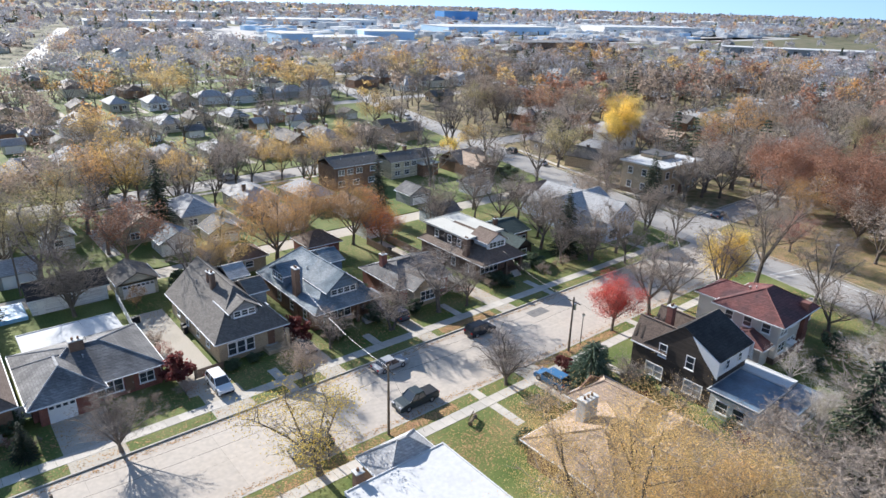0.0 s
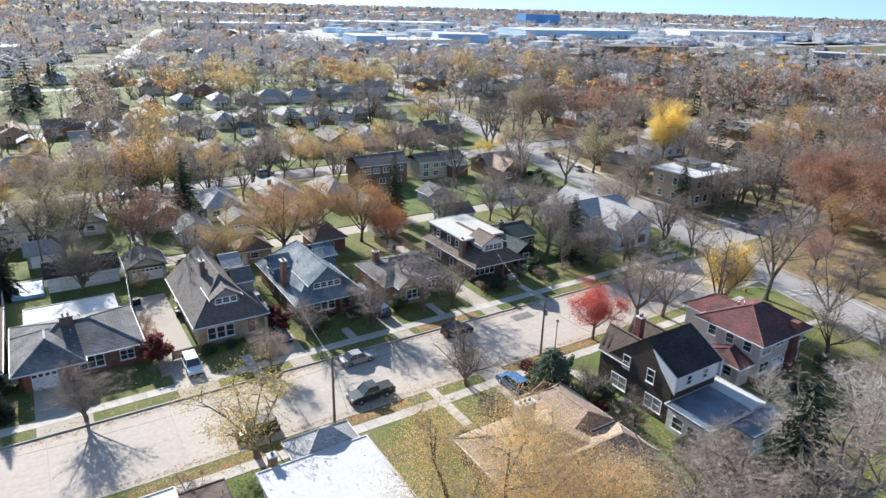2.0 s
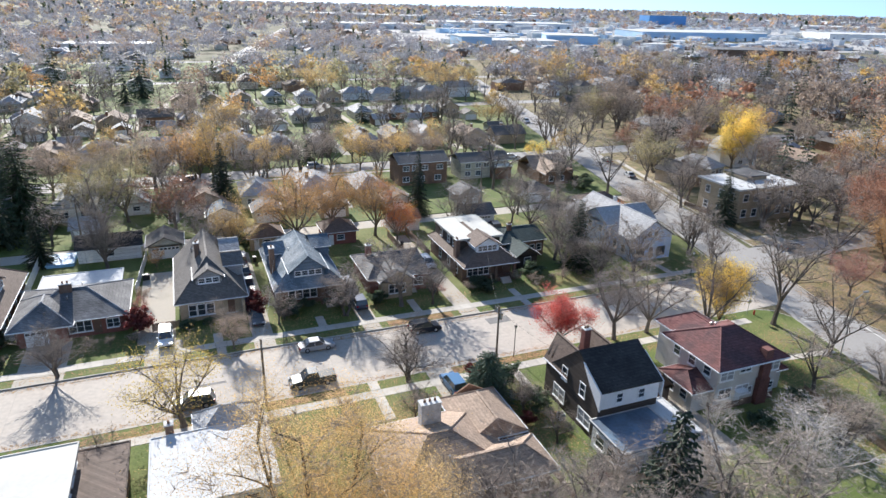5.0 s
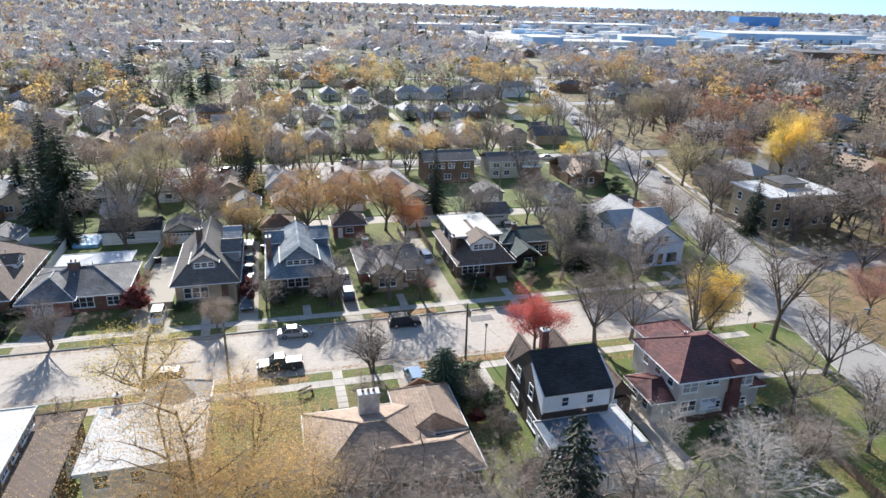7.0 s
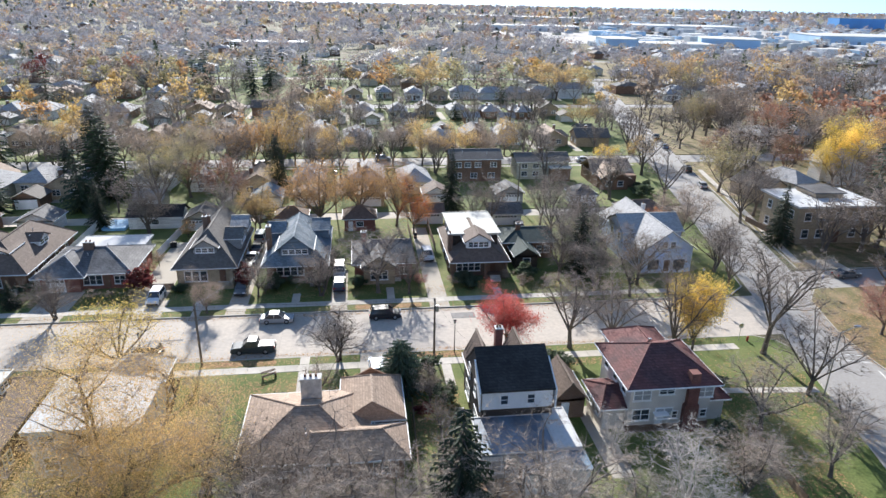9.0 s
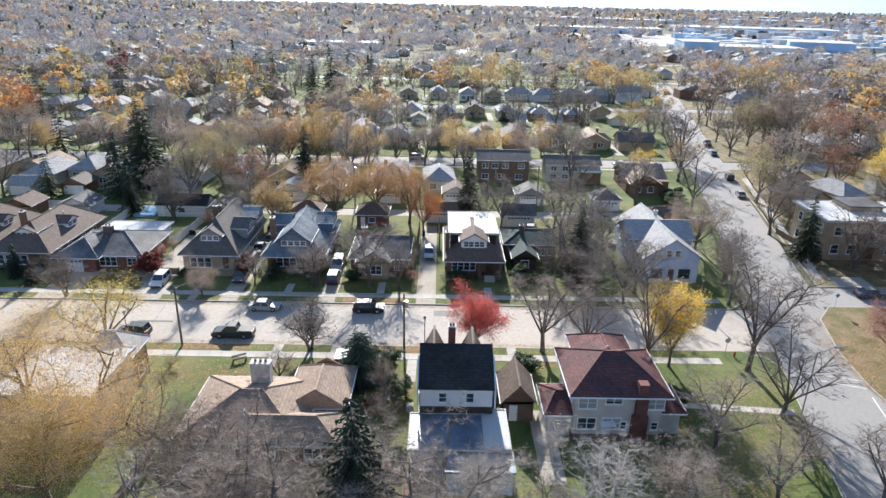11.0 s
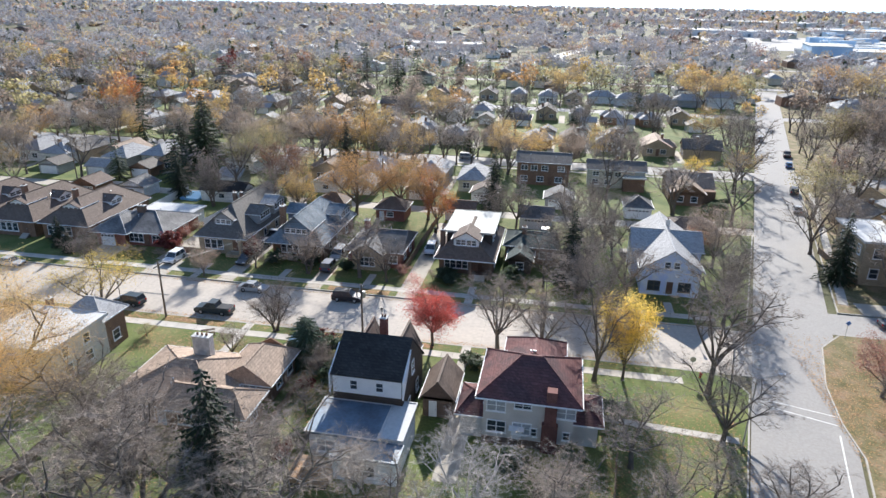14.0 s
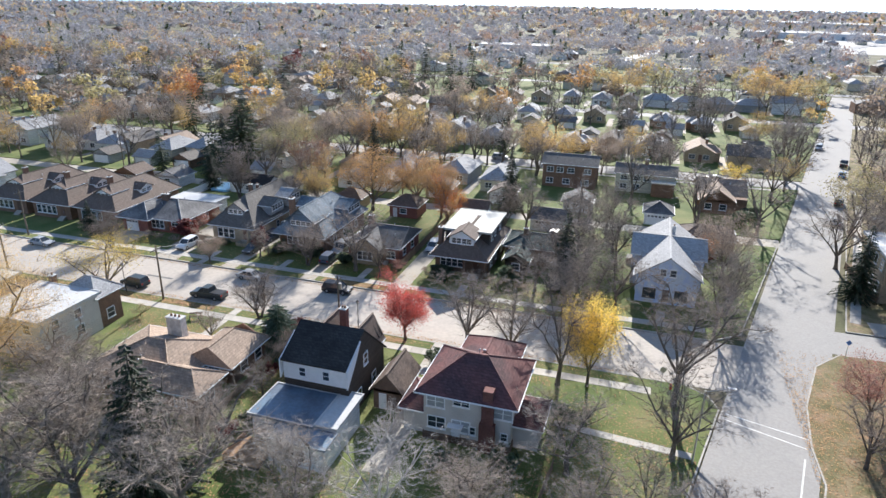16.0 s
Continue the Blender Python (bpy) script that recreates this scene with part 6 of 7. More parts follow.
def warehouse(x, y, w, d, hgt, rz, label, wall=None, roofm=None):
    t = thing("warehouse", x, y, label, "warehouse", "distant warehouses", rz=radians(rz))
    part("wall", boxes((-w / 2, w / 2, -d / 2, d / 2, -0.15, hgt)), wall or WHITE_SIDING, t)
    part("roof", boxes((-w / 2 - 0.5, w / 2 + 0.5, -d / 2 - 0.5, d / 2 + 0.5, hgt, hgt + 0.6)), roofm or MEMBRANE, t)
    n = max(3, int(w / 12))
    for i in range(min(n, 14)):
        c = -w / 2 + (i + 0.5) * w / min(n, 14)
        part("loading_door", boxes((c - 1.8, c + 1.8, -d / 2 - 0.15, -d / 2, 0.2, min(4.2, hgt - 1.5))), DARK_TRIM if i % 3 else BLUE_SIDING, t)
    return t


warehouse(426, 616, 54, 50, 11, -24, "white industrial building with pale blue front", BLUE_CLAD)
warehouse(350, 596, 84, 44, 7, -8, "low white industrial building with flat roof")
warehouse(300, 594, 30, 44, 11, -8, "white industrial block with pale blue front", BLUE_CLAD)
warehouse(518, 446, 92, 36, 8, -17, "long dark low school building", DARK_BRICK, ROOF_GREY)
warehouse(720, 300, 150, 26, 6, -55, "long low building with white window band", GREY_SIDING, MEMBRANE)
warehouse(694, 735, 182, 84, 10, -11, "very large pale blue warehouse with long flat roof", BLUE_CLAD)
warehouse(1030, 705, 190, 80, 9, -22, "very large white warehouse with long flat roof")
warehouse(1000, 1168, 82, 50, 22, -14, "blue-clad office block near the horizon", BLUE_GLASS, ROOF_BLUE)
warehouse(1400, 1000, 260, 110, 8, -40, "distant pale flat-roofed warehouse")
warehouse(560, 1060, 240, 90, 8, -12, "distant pale flat-roofed warehouse")
warehouse(300, 1000, 180, 70, 7, -10, "distant pale flat-roofed warehouse")
warehouse(-19, 566, 62, 26, 6, -4, "low pale commercial building")
for i, (x, y, w) in enumerate(((900, 1600, 380), (1500, 1500, 420), (1700, 950, 380), (420, 1500, 300), (1100, 1900, 400), (1900, 1300, 350))):
    warehouse(x, y, w, 110, 8, -14 - 5 * i, "hazy distant warehouse roof")
for x0, x1, y0, y1 in ((560, 1120, 545, 640), (480, 1250, 860, 1120), (1000, 1500, 560, 850), (250, 560, 760, 980), (760, 1900, 1320, 1480)):
    structure("parking_lot", boxes((x0, x1, y0, y1, -0.2, -0.07)), FAR_ROAD, "pale paved yard between warehouses", "yard")
rr = random.Random(9)
V, F, I = [], [], []
for i in range(1500):
    x, y = rr.uniform(300, 1900), rr.uniform(520, 1700)
    if not 20 < math.degrees(math.atan2(x - 60, y)) < 66:
        continue
    w, d, e = rr.uniform(3, 14), rr.uniform(3, 9), rr.uniform(2.5, 7)
    o = len(V)
    V += [(x + p, y + q, z) for z in (-0.1, e) for p, q in ((-w, -d), (w, -d), (w, d), (-w, d))]
    F += [tuple(o + k for k in f) for f in ((0, 1, 5, 4), (1, 2, 6, 5), (2, 3, 7, 6), (3, 0, 4, 7), (4, 5, 6, 7))]
    I += [0 if i % 5 else 1] * 4 + [2]
tagged(new("far_yard_sheds", mesh_of("far_yard_sheds", V, F, [WHITE_SIDING, BLUE_CLAD, STONE], I)), "trailers, sheds and low white buildings of distant yards", "sheds", kind="stuff")
t = thing("water_tower", 738, 1378, "slender white water tower on the horizon", "tower")
part("shaft", rod(bmesh.new(), (0, 0, 0), (0, 0, 24), 1.8, 1.4, 12), TRIM, t)
b = bmesh.new()
bmesh.ops.create_uvsphere(b, u_segments=16, v_segments=10, radius=5.0, matrix=Matrix.Translation((0, 0, 27)) @ Matrix.Diagonal((1, 1, 0.75, 1)))
part("tank", b, TRIM, t)
for x0, x1, y0, y1 in ((400, 760, 520, 545), (560, 1100, 500, 545), (250, 420, 690, 760), (640, 1000, 690, 760), (900, 1150, 480, 540)):
    structure("parking_lot", boxes((x0, x1, y0, y1, -0.2, -0.06)), FAR_ROAD, "pale open yard between warehouses", "yard")


# ---- vehicles ----
def car(x, y, rz, color_mat, label, kind="sedan", category="car"):
    """A parked car, nose towards local +x."""
    L, W, H = {"sedan": (4.7, 1.8, 1.45), "suv": (4.6, 1.85, 1.7), "pickup": (5.6, 1.95, 1.85), "van": (5.0, 1.95, 1.85)}[kind]
    t = thing("pickup_truck" if kind == "pickup" else category, x, y, label, "truck" if kind == "pickup" else "car", "parked cars", z=ROAD_Z if ROAD_S < y < ROAD_N else 0.015, rz=radians(rz))
    b = bmesh.new()
    hw, h1, h2 = W / 2, H * 0.34, H * 0.6
    prof = [(-L / 2, 0.42), (-L / 2 + 0.05, h2 - 0.05), (-L / 2 + 0.3, h2 + 0.02), (L * 0.2, h2), (L / 2 - 0.35, h2 - 0.14), (L / 2 - 0.02, h1 + 0.1), (L / 2, 0.4), (L / 2 - 0.2, 0.22), (-L / 2 + 0.2, 0.22)]
    rows = []
    for s, k in ((-1, 1.0), (1, 1.0)):
        rows.append([b.verts.new((px * 1.0, s * hw * (0.96 if pz > h2 - 0.1 else 1.0), pz)) for px, pz in prof])
    b.faces.new(rows[0])
    b.faces.new(rows[1][::-1])
    for i in range(len(prof)):
        j = (i + 1) % len(prof)
        b.faces.new((rows[0][i], rows[0][j], rows[1][j], rows[1][i]))
    bmesh.ops.recalc_face_normals(b, faces=b.faces)
    bmesh.ops.bevel(b, geom=list(b.edges), offset=0.05, segments=2, affect="EDGES")
    part("body", b, color_mat, t)
    lo, hi, wl, wh = {"sedan": ((-1.75, 1.1), (-1.0, 0.35), 0.93, 0.72), "suv": ((-2.15, 1.15), (-1.9, 0.45), 0.94, 0.78), "van": ((-2.4, 1.5), (-2.2, 0.7), 0.94, 0.8), "pickup": ((-0.75, 1.35), (-0.55, 0.6), 0.93, 0.78)}[kind]

    def cabin(z0, z1, grow):
        v = []
        for (a, c), w, z in ((lo, wl, z0), (hi, wh, z1)):
            v += [b.verts.new(p) for p in ((a - grow, -hw * w - grow, z), (c + grow, -hw * w - grow, z), (c + grow, hw * w + grow, z), (a - grow, hw * w + grow, z))]
        for f in ((0, 1, 5, 4), (1, 2, 6, 5), (2, 3, 7, 6), (3, 0, 4, 7), (4, 5, 6, 7), (3, 2, 1, 0)):
            b.faces.new([v[i] for i in f])

    b = bmesh.new()
    cabin(h2 - 0.03, H - 0.06, 0.0)
    part("cabin_glass", b, GLASS, t)
    b = boxes((hi[0] - 0.03, hi[1] + 0.03, -hw * wh - 0.03, hw * wh + 0.03, H - 0.09, H), bevel=0.035)
    part("car_roof", b, color_mat, t)
    for s in (-1, 1):
        for a, c in ((lo[0], hi[0]), (lo[1], hi[1]), ((lo[0] + lo[1]) / 2, (hi[0] + hi[1]) / 2)):
            part("pillar", rod(bmesh.new(), (a, s * hw * wl, h2), (c, s * hw * wh, H - 0.04), 0.045, 0.04, 5), color_mat, t)
    if kind == "pickup":
        part("cargo_bed", boxes((-L / 2 + 0.12, -0.85, -hw + 0.14, hw - 0.14, h2 + 0.0, h2 + 0.06), bevel=0.02), BLACK, t)
    for wx in (-L * 0.29, L * 0.3):
        for s in (-1, 1):
            r = 0.33 if kind in ("sedan",) else 0.37
            b = rod(bmesh.new(), (wx, s * (hw - 0.2), r), (wx, s * (hw + 0.02), r), r, r, 16)
            wheel = part("wheel", b, RUBBER, t)
            part("rim", rod(bmesh.new(), (wx, s * (hw + 0.0), r), (wx, s * (hw + 0.035), r), r * 0.62, r * 0.55, 12), METAL, wheel)
    for s in (-1, 1):
        part("headlight", boxes((L / 2 - 0.16, L / 2 - 0.01, s * hw * 0.72 - 0.2, s * hw * 0.72 + 0.2, h1 + 0.12, h1 + 0.28), bevel=0.02), LAMP_CLEAR, t)
        part("tail_light", boxes((-L / 2 - 0.01, -L / 2 + 0.1, s * hw * 0.78 - 0.16, s * hw * 0.78 + 0.16, h2 - 0.3, h2 - 0.08), bevel=0.02), LAMP_RED, t)
        part("mirror", boxes((lo[1] - 0.35, lo[1] - 0.2, s * (hw + 0.08) - 0.08, s * (hw + 0.08) + 0.08, h2 + 0.02, h2 + 0.16), bevel=0.02), color_mat, t)
    for e in (L / 2 - 0.04, -L / 2 + 0.04):
        part("bumper", boxes((e - 0.08, e + 0.08, -hw + 0.12, hw - 0.12, 0.3, 0.5), bevel=0.03), BLACK, t)
    return t


ROAD_Z = -0.12
WHITE_P, SILVER_P, BLACK_P, BLUE_P, GREY_P, TEAL_P, DARKBLUE_P = paint("white_car_paint", (0.78, 0.78, 0.78)), paint("silver_car_paint", (0.38, 0.39, 0.4)), paint("black_car_paint", (0.02, 0.02, 0.024)), paint("blue_car_paint", (0.05, 0.17, 0.34)), paint("grey_car_paint", (0.14, 0.145, 0.15)), paint("teal_black_paint", (0.03, 0.045, 0.05)), paint("dark_blue_paint", (0.03, 0.05, 0.1))
car(40.9, 58.6, 0, SILVER_P, "silver sedan parked at the kerb")
car(38.8, 50.4, 180, TEAL_P, "dark pickup truck parked at the kerb", "pickup")
car(56.3, 58.5, 0, BLACK_P, "black suv parked among leaves at the kerb", "suv")
car(22.2, 66.9, -90, WHITE_P, "white suv on a concrete driveway", "suv")
car(54.6, 43.6, 92, BLUE_P, "blue suv on a short driveway", "suv")
car(34.4, 69.2, -90, GREY_P, "dark grey sedan in a narrow driveway")
car(34.3, 75.3, -90, DARKBLUE_P, "dark blue suv in a narrow driveway", "suv")
car(34.3, 81.0, 90, WHITE_P, "white pickup truck in a narrow driveway", "pickup")
car(34.4, 87.2, 90, GREY_P, "grey sedan in a narrow driveway")
car(34.3, 92.6, 90, SILVER_P, "silver van in a narrow driveway", "van")
car(49.5, 69.3, 90, DARKBLUE_P, "dark blue suv beside a brick house", "suv")
car(49.4, 74.6, -90, SILVER_P, "silver van beside a brick house", "van")
car(64.8, 80.6, -88, WHITE_P, "white suv on a long driveway", "suv")
car(25.2, 50.3, 175, TEAL_P, "black suv parked under a yellow tree", "suv")
car(-3.6, 59.3, 0, SILVER_P, "silver sedan parked at the kerb")
car(-19.0, 59.3, 0, GREY_P, "grey sedan parked at the kerb")
for x, y, a, m, k in ((cross(123) + 3.9, 123, 76, SILVER_P, "sedan"), (cross(139) + 3.9, 139, 76, BLACK_P, "suv"), (cross(168) + 3.9, 168, 76, BLUE_P, "sedan"), (cross(182) + 3.9, 182, 76, BLACK_P, "pickup"), (cross(205) - 3.7, 205, 256, WHITE_P, "suv"), (85.0, 95.0, 80, BLACK_P, "suv"), (118.0, 152.0, 0, WHITE_P, "sedan"), (60.0, 156.0, 0, SILVER_P, "suv"), (27.0, 151.0, 180, BLACK_P, "sedan"), (-40, 59.3, 0, BLUE_P, "sedan"), (136, 66.5, 5, GREY_P, "sedan")):
    o = car(x, y, a, m, "parked car along a residential road", k)
    o.location.z = -0.11 if on_road(x, y, 0) else 0.015


# ---- poles, wires, lamps, signs ----
def utility_pole(x, y, hgt, label="weathered wooden utility pole with wires", transformer=False):
    t = thing("utility_pole", x, y, label, "utility pole", "utility poles")
    part("post", rod(bmesh.new(), (0, 0, -0.15), (0, 0, hgt), 0.16, 0.11, 10), POLE_WOOD, t)
    part("crossarm", boxes((-0.06, 0.06, -1.1, 1.1, hgt - 0.7, hgt - 0.58), bevel=0.01), POLE_WOOD, t)
    for o in (-1.0, -0.5, 0.5, 1.0):
        part("insulator", rod(bmesh.new(), (0, o, hgt - 0.58), (0, o, hgt - 0.42), 0.05, 0.03, 8), STONE, t)
    if transformer:
        part("transformer", rod(bmesh.new(), (0.32, 0, hgt - 1.9), (0.32, 0, hgt - 1.0), 0.22, 0.22, 12), METAL, t)
    return t


utility_pole(32.9, 47.4, 8.6)
utility_pole(62.2, 47.4, 8.0, transformer=True)
utility_pole(-9.8, 62.0, 9.0)
utility_pole(2.5, 47.4, 8.6)
for x in (-30, 8, 48, 88):
    utility_pole(x, 108.8, 10.0, "weathered alley utility pole", transformer=x == 48)


def wire(p, q, sag, r=0.012, mat=None):
    p, q = Vector(p), Vector(q)
    side = Vector((q.y - p.y, p.x - q.x, 0)).normalized() * r
    V, F = [], []
    for i in range(13):
        k = i / 12
        c = p.lerp(q, k) - Vector((0, 0, 4 * sag * k * (1 - k)))
        V += [c - side, c + Vector((0, 0, r)), c + side, c - Vector((0, 0, r))]
        if i:
            F += [(4 * i - 4 + j, 4 * i - 4 + (j + 1) % 4, 4 * i + (j + 1) % 4, 4 * i + j) for j in range(4)]
    me = mesh_of("overhead_wire", V, F, mat or BLACK)
    return tagged(new("overhead_wire", me), "thin sagging overhead wire between poles", "wire", "overhead wires")


for o in (-1.0, 1.0):
    wire((2.5, 47.4 + o, 8.1), (32.9, 47.4 + o, 8.1), 0.5)
    wire((32.9, 47.4 + o, 8.1), (62.2, 47.4 + o, 7.5), 0.5)
    for a, c in ((-30, 8), (8, 48), (48, 88)):
        wire((a, 108.8 + o, 9.5), (c, 108.8 + o, 9.5), 0.7)
wire((32.9, 47.4, 8.3), (38.2, 77.0, 6.0), 1.2, 0.016, METAL)
wire((32.9, 47.4, 8.3), (31.6, 39.5, 5.6), 0.5)
wire((62.2, 47.4, 7.6), (66.0, 38.6, 5.6), 0.5, 0.012)
wire((62.2, 47.4, 7.6), (72.0, 71.5, 5.6), 0.9, 0.012)
wire((48, 108.8, 9.3), (45.0, 88.5, 5.5), 0.7)
wire((8, 108.8, 9.3), (12.0, 83.5, 4.0), 0.7)
wire((8, 108.8, 9.3), (28.0, 89.5, 5.5), 0.7)


def lamp_post(x, y, hgt=4.2):
    t = thing("street_lamp", x, y, "dark post-top street lamp on the verge", "street lamp", "street lamps")
    part("post", rod(bmesh.new(), (0, 0, -0.1), (0, 0, hgt), 0.07, 0.05, 8), DARK_TRIM, t)
    part("lantern", rod(bmesh.new(), (0, 0, hgt), (0, 0, hgt + 0.4), 0.12, 0.2, 8), STONE, t)
    part("cap", rod(bmesh.new(), (0, 0, hgt + 0.4), (0, 0, hgt + 0.55), 0.24, 0.04, 8), DARK_TRIM, t)


for x, y in ((64.9, 47.6), (25.8, 47.7), (cross(100) + 6.4, 100), (106.6, 61.6)):
    lamp_post(x, y)
t = thing("road_lamp", 107.6, 33.3, "tall leaning road lamp with an overhanging arm", "street lamp", "street lamps")
part("post", rod(bmesh.new(), (0, 0, -0.1), (0, 0, 8.5), 0.1, 0.07, 8), METAL, t)
part("arm", rod(bmesh.new(), (0, 0, 8.4), (2.2, 0.4, 8.9), 0.05, 0.04, 6), METAL, t)
part("lamp_head", boxes((1.9, 2.7, 0.25, 0.6, 8.82, 8.98), bevel=0.03), METAL, t)


def sign(x, y, mat, label, hgt=2.3, sides=8, rz=0.0):
    t = thing("road_sign", x, y, label, "road sign", "road signs", rz=rz)
    part("post", rod(bmesh.new(), (0, 0, -0.1), (0, 0, hgt + 0.3), 0.035, 0.035, 6), METAL, t)
    b = rod(bmesh.new(), (0, -0.05, hgt), (0, -0.08, hgt), 0.38, 0.38, sides)
    part("plate", b, mat, t)


sign(104.6, 46.9, METAL, "octagonal road sign seen from its bare metal back")
sign(127.4, 61.5, SIGN_BLUE, "blue square sign on a metal post", sides=4)
t = thing("fire_hydrant", 105.7, 46.6, "small red fire hydrant on the corner verge", "hydrant")
part("barrel", rod(bmesh.new(), (0, 0, -0.05), (0, 0, 0.6), 0.14, 0.13, 10), YELLOW_PAINT, t)
part("bonnet", rod(bmesh.new(), (0, 0, 0.6), (0, 0, 0.78), 0.16, 0.05, 10), YELLOW_PAINT, t)
part("nozzle", rod(bmesh.new(), (-0.24, 0, 0.45), (0.24, 0, 0.45), 0.06, 0.06, 8), YELLOW_PAINT, t)
for i, (p, q) in enumerate((((111.6, 43.6), (119.6, 41.4)), ((111.4, 42.4), (119.2, 39.6)), ((118.6, 37.8), (115.6, 25.0)), ((120.4, 36.8), (117.4, 24.0)))):
    a, c = Vector(p), Vector(q)
    d = (c - a).normalized()
    nn = Vector((-d.y, d.x)) * 0.08
    structure("road_marking", prism(bmesh.new(), [tuple(a - nn), tuple(c - nn), tuple(c + nn), tuple(a + nn)], -0.15, -0.105), LINE, "worn white painted line on the road", "road marking")


# ---- fences, deck, garden things ----
def fence(p, q, hgt, mat, label, board=0.28, solid=True):
    p, q = Vector((*p, 0)), Vector((*q, 0))
    L = (q - p).length
    t = thing("fence", p.x, p.y, label, "fence", "fences", rz=math.atan2(q.y - p.y, q.x - p.x))
    n = max(1, round(L / 2.4))
    for i in range(n + 1):
        part("post", boxes((i * L / n - 0.06, i * L / n + 0.06, -0.06, 0.06, -0.1, hgt + 0.1)), mat, t)
    me = bpy.data.meshes.new("board")
    m = max(1, round(L / n / board)) if not solid else 1
    w = (L / n - 0.12) / m
    b = boxes((-w / 2 + 0.01, w / 2 - 0.01, -0.02, 0.02, 0.08, hgt), bevel=0.008)
    b.to_mesh(me)
    b.free()
    me.materials.append(mat)
    for i in range(n):
        for j in range(m):
            child("board", me, t, (i * L / n + 0.06 + (j + 0.5) * w, 0, 0))
    part("rail", boxes((0, L, 0.025, 0.06, 0.35, 0.43), (0, L, 0.025, 0.06, hgt - 0.3, hgt - 0.22)), mat, t)
    return t


fence((2.6, 84.0), (2.2, 105.0), 1.8, FENCE_WHITE, "white vinyl panel fence")
fence((17.9, 84.0), (19.0, 99.0), 1.6, FENCE_WHITE, "white vinyl panel fence beside a driveway")
fence((2.0, 73.5), (3.8, 73.5), 1.7, FENCE_WHITE, "white vinyl gate panel")
fence((-6.0, 105.0), (-18.0, 104.0), 1.8, FENCE_WHITE, "white vinyl panel fence")
fence((20.5, 70.2), (24.0, 70.2), 1.3, FENCE_WOOD, "low weathered wooden gate fence", solid=False)
fence((62.4, 70.0), (62.6, 97.0), 1.4, FENCE_WOOD, "weathered wooden board fence", solid=False)
fence((66.6, 84.0), (66.6, 98.0), 1.5, FENCE_WOOD, "dark wooden board fence", solid=False)
fence((58.0, 22.0), (58.4, 36.0), 1.0, FENCE_WOOD, "low wooden board fence", solid=False)
fence((38.0, 8.0), (38.0, 26.0), 1.5, FENCE_WOOD, "weathered board fence between gardens", solid=False)
fence((135.0, 96.0), (136.0, 81.0), 1.2, FENCE_WOOD, "pale low picket fence", solid=False)
fence((93.0, 12.0), (94.5, 28.0), 1.2, FENCE_WOOD, "dark board fence at the garden's edge", solid=False)
t = thing("garden_deck", 66.0, 20.6, "brown timber garden deck with low railing", "deck")
for i in range(16):
    part("board", boxes((-2.4, 1.5, -1.9 + i * 0.25, -1.9 + i * 0.25 + 0.235, 0.28, 0.36)), DECK, t)
part("deck_frame", boxes((-2.3, 1.4, -1.85, 2.0, -0.05, 0.279)), DARK_TRIM, t)
part("railing", boxes((-2.45, -2.35, -1.9, 2.1, 0.36, 1.05), (-2.4, 0.2, -1.98, -1.9, 0.36, 1.05)), DECK, t)
t = thing("garden_bench", 41.6, 43.6, "weathered wooden bench on the front lawn", "bench", rz=0.5)
for y in (-0.22, -0.07, 0.08):
    part("seat_slat", boxes((-0.9, 0.9, y, y + 0.12, 0.42, 0.46), bevel=0.008), FENCE_WOOD, t)
for z in (0.6, 0.76):
    part("back_slat", boxes((-0.9, 0.9, 0.24, 0.28, z, z + 0.12), bevel=0.008), FENCE_WOOD, t)
for x in (-0.8, 0.8):
    part("leg", boxes((x - 0.05, x + 0.05, -0.2, 0.28, -0.02, 0.42)), FENCE_WOOD, t)
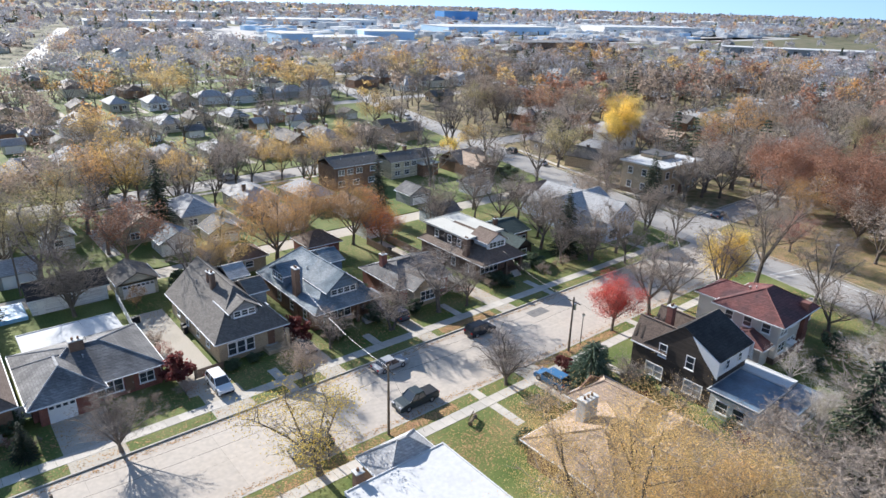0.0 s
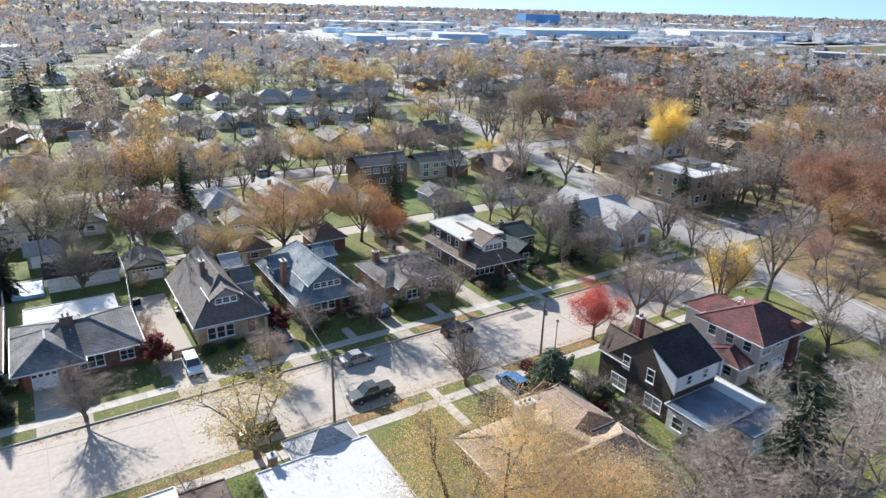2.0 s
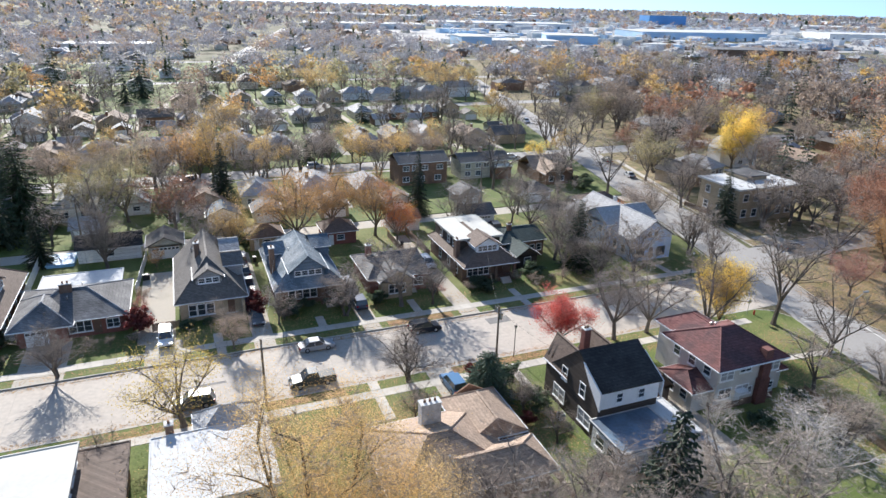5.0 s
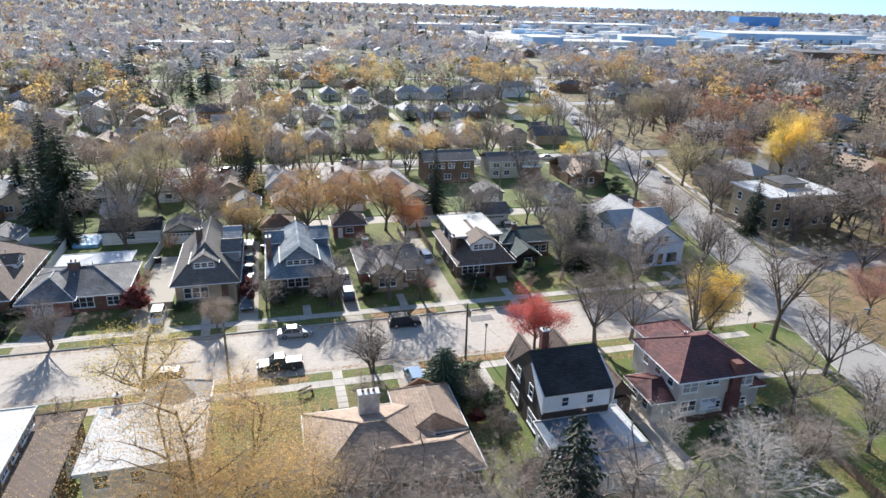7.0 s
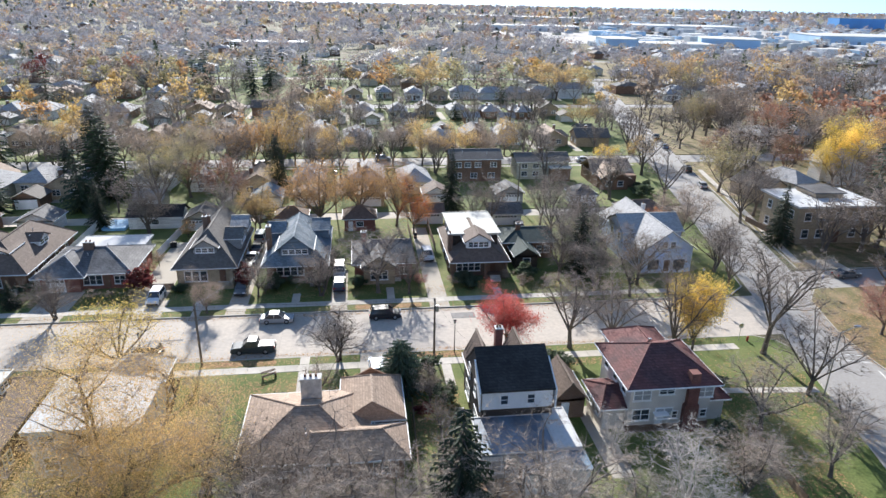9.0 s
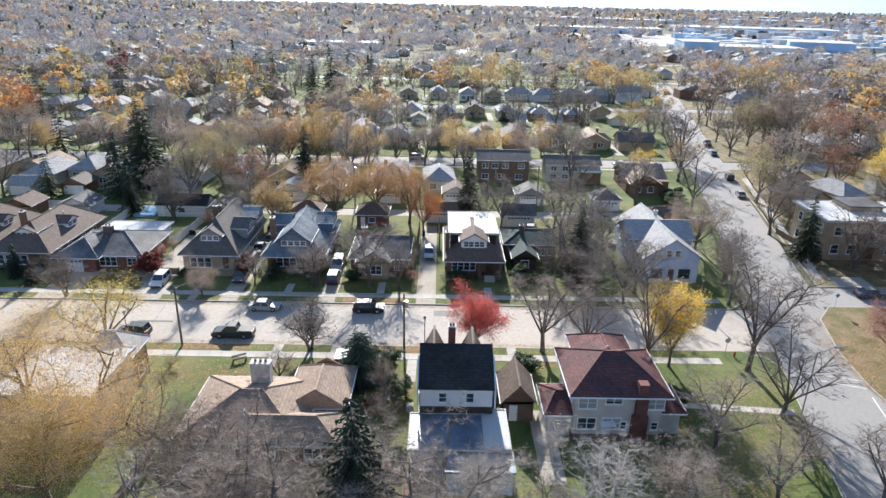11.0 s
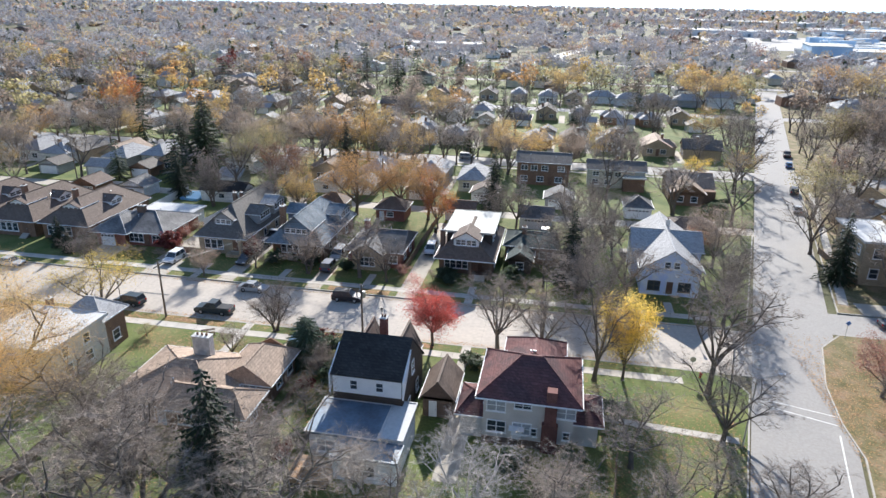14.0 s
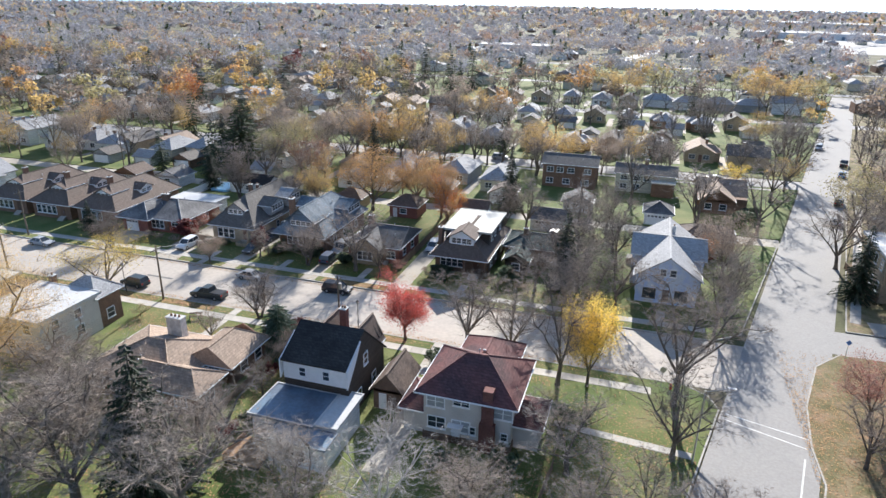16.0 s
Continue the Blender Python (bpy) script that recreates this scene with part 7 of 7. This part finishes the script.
for i, (x, y) in enumerate(((18.9, 89.5), (19.4, 89.6), (63.6, 91.0), (36.6, 92.0), (107.0, 103.0), (106.2, 103.0), (23.6, 82.5), (23.7, 83.6))):
    t = thing("wheelie_bin", x, y, "dark plastic wheeled rubbish bin", "bin", "rubbish bins")
    part("tub", boxes((-0.28, 0.28, -0.3, 0.3, 0.0, 0.95), bevel=0.04), BLACK, t)
    part("lid", boxes((-0.31, 0.31, -0.33, 0.33, 0.951, 1.03), bevel=0.02), BLACK, t)
t = thing("air_conditioner", 63.6, 33.6, "pale grey outdoor air conditioner unit", "air conditioner")
part("casing", boxes((-0.4, 0.4, -0.4, 0.4, 0.05, 0.85), bevel=0.04), STONE, t)
part("fan_grille", rod(bmesh.new(), (0, 0, 0.85), (0, 0, 0.89), 0.32, 0.3, 14), DARK_TRIM, t)


# ---- fallen leaves ----
def litter(name, patches, seed):
    rr = random.Random(seed)
    V, F = [], []
    for x0, x1, y0, y1, n, z in patches:
        for _ in range(n):
            x, y, s, a = rr.uniform(x0, x1), rr.gauss((y0 + y1) / 2, (y1 - y0) / 4), rr.uniform(0.05, 0.13), rr.uniform(0, 6.28)
            if not y0 < y < y1:
                continue
            o = len(V)
            for k in range(4):
                q = s * (1.0 if k % 2 else 0.6)
                V.append((x + q * math.cos(a + k * 1.57), y + q * math.sin(a + k * 1.57), z + rr.uniform(0.006, 0.035)))
            F.append((o, o + 1, o + 2, o + 3))
    ob = new(name, mesh_of(name, V, F, LITTER))
    return tagged(ob, "drifts of fallen brown and orange leaves", "leaves", kind="stuff")


litter("fallen_leaves", [
    (33, 42, 46.2, 48.0, 1600, 0.0), (56, 72, 46.2, 48.0, 2600, 0.0), (52, 62, 60.9, 62.8, 2400, 0.0), (0, 103, 46.2, 48.1, 2000, 0.0), (0, 104, 60.9, 62.8, 2200, 0.0),
    (12, 32, 44.6, 48.0, 2600, 0.0), (0, 100, 48.2, 49.4, 2200, -0.12), (0, 100, 59.6, 60.7, 2200, -0.12), (33, 58, 36, 44.5, 4200, 0.0), (93, 108, 22, 44, 4200, 0.0),
    (119, 145, 28, 61.5, 15000, 0.0), (58, 64, 24, 44, 2200, 0.0), (0, 110, 64.5, 70.5, 7000, 0.0), (20, 66, 84, 103, 5000, 0.0), (66, 100, 88, 103, 4000, 0.0), (88, 100, 12, 28, 2500, 0.0), (40, 80, 8, 23, 5000, 0.0), (76, 92, 42.5, 44.6, 900, 0.0),
], 3)
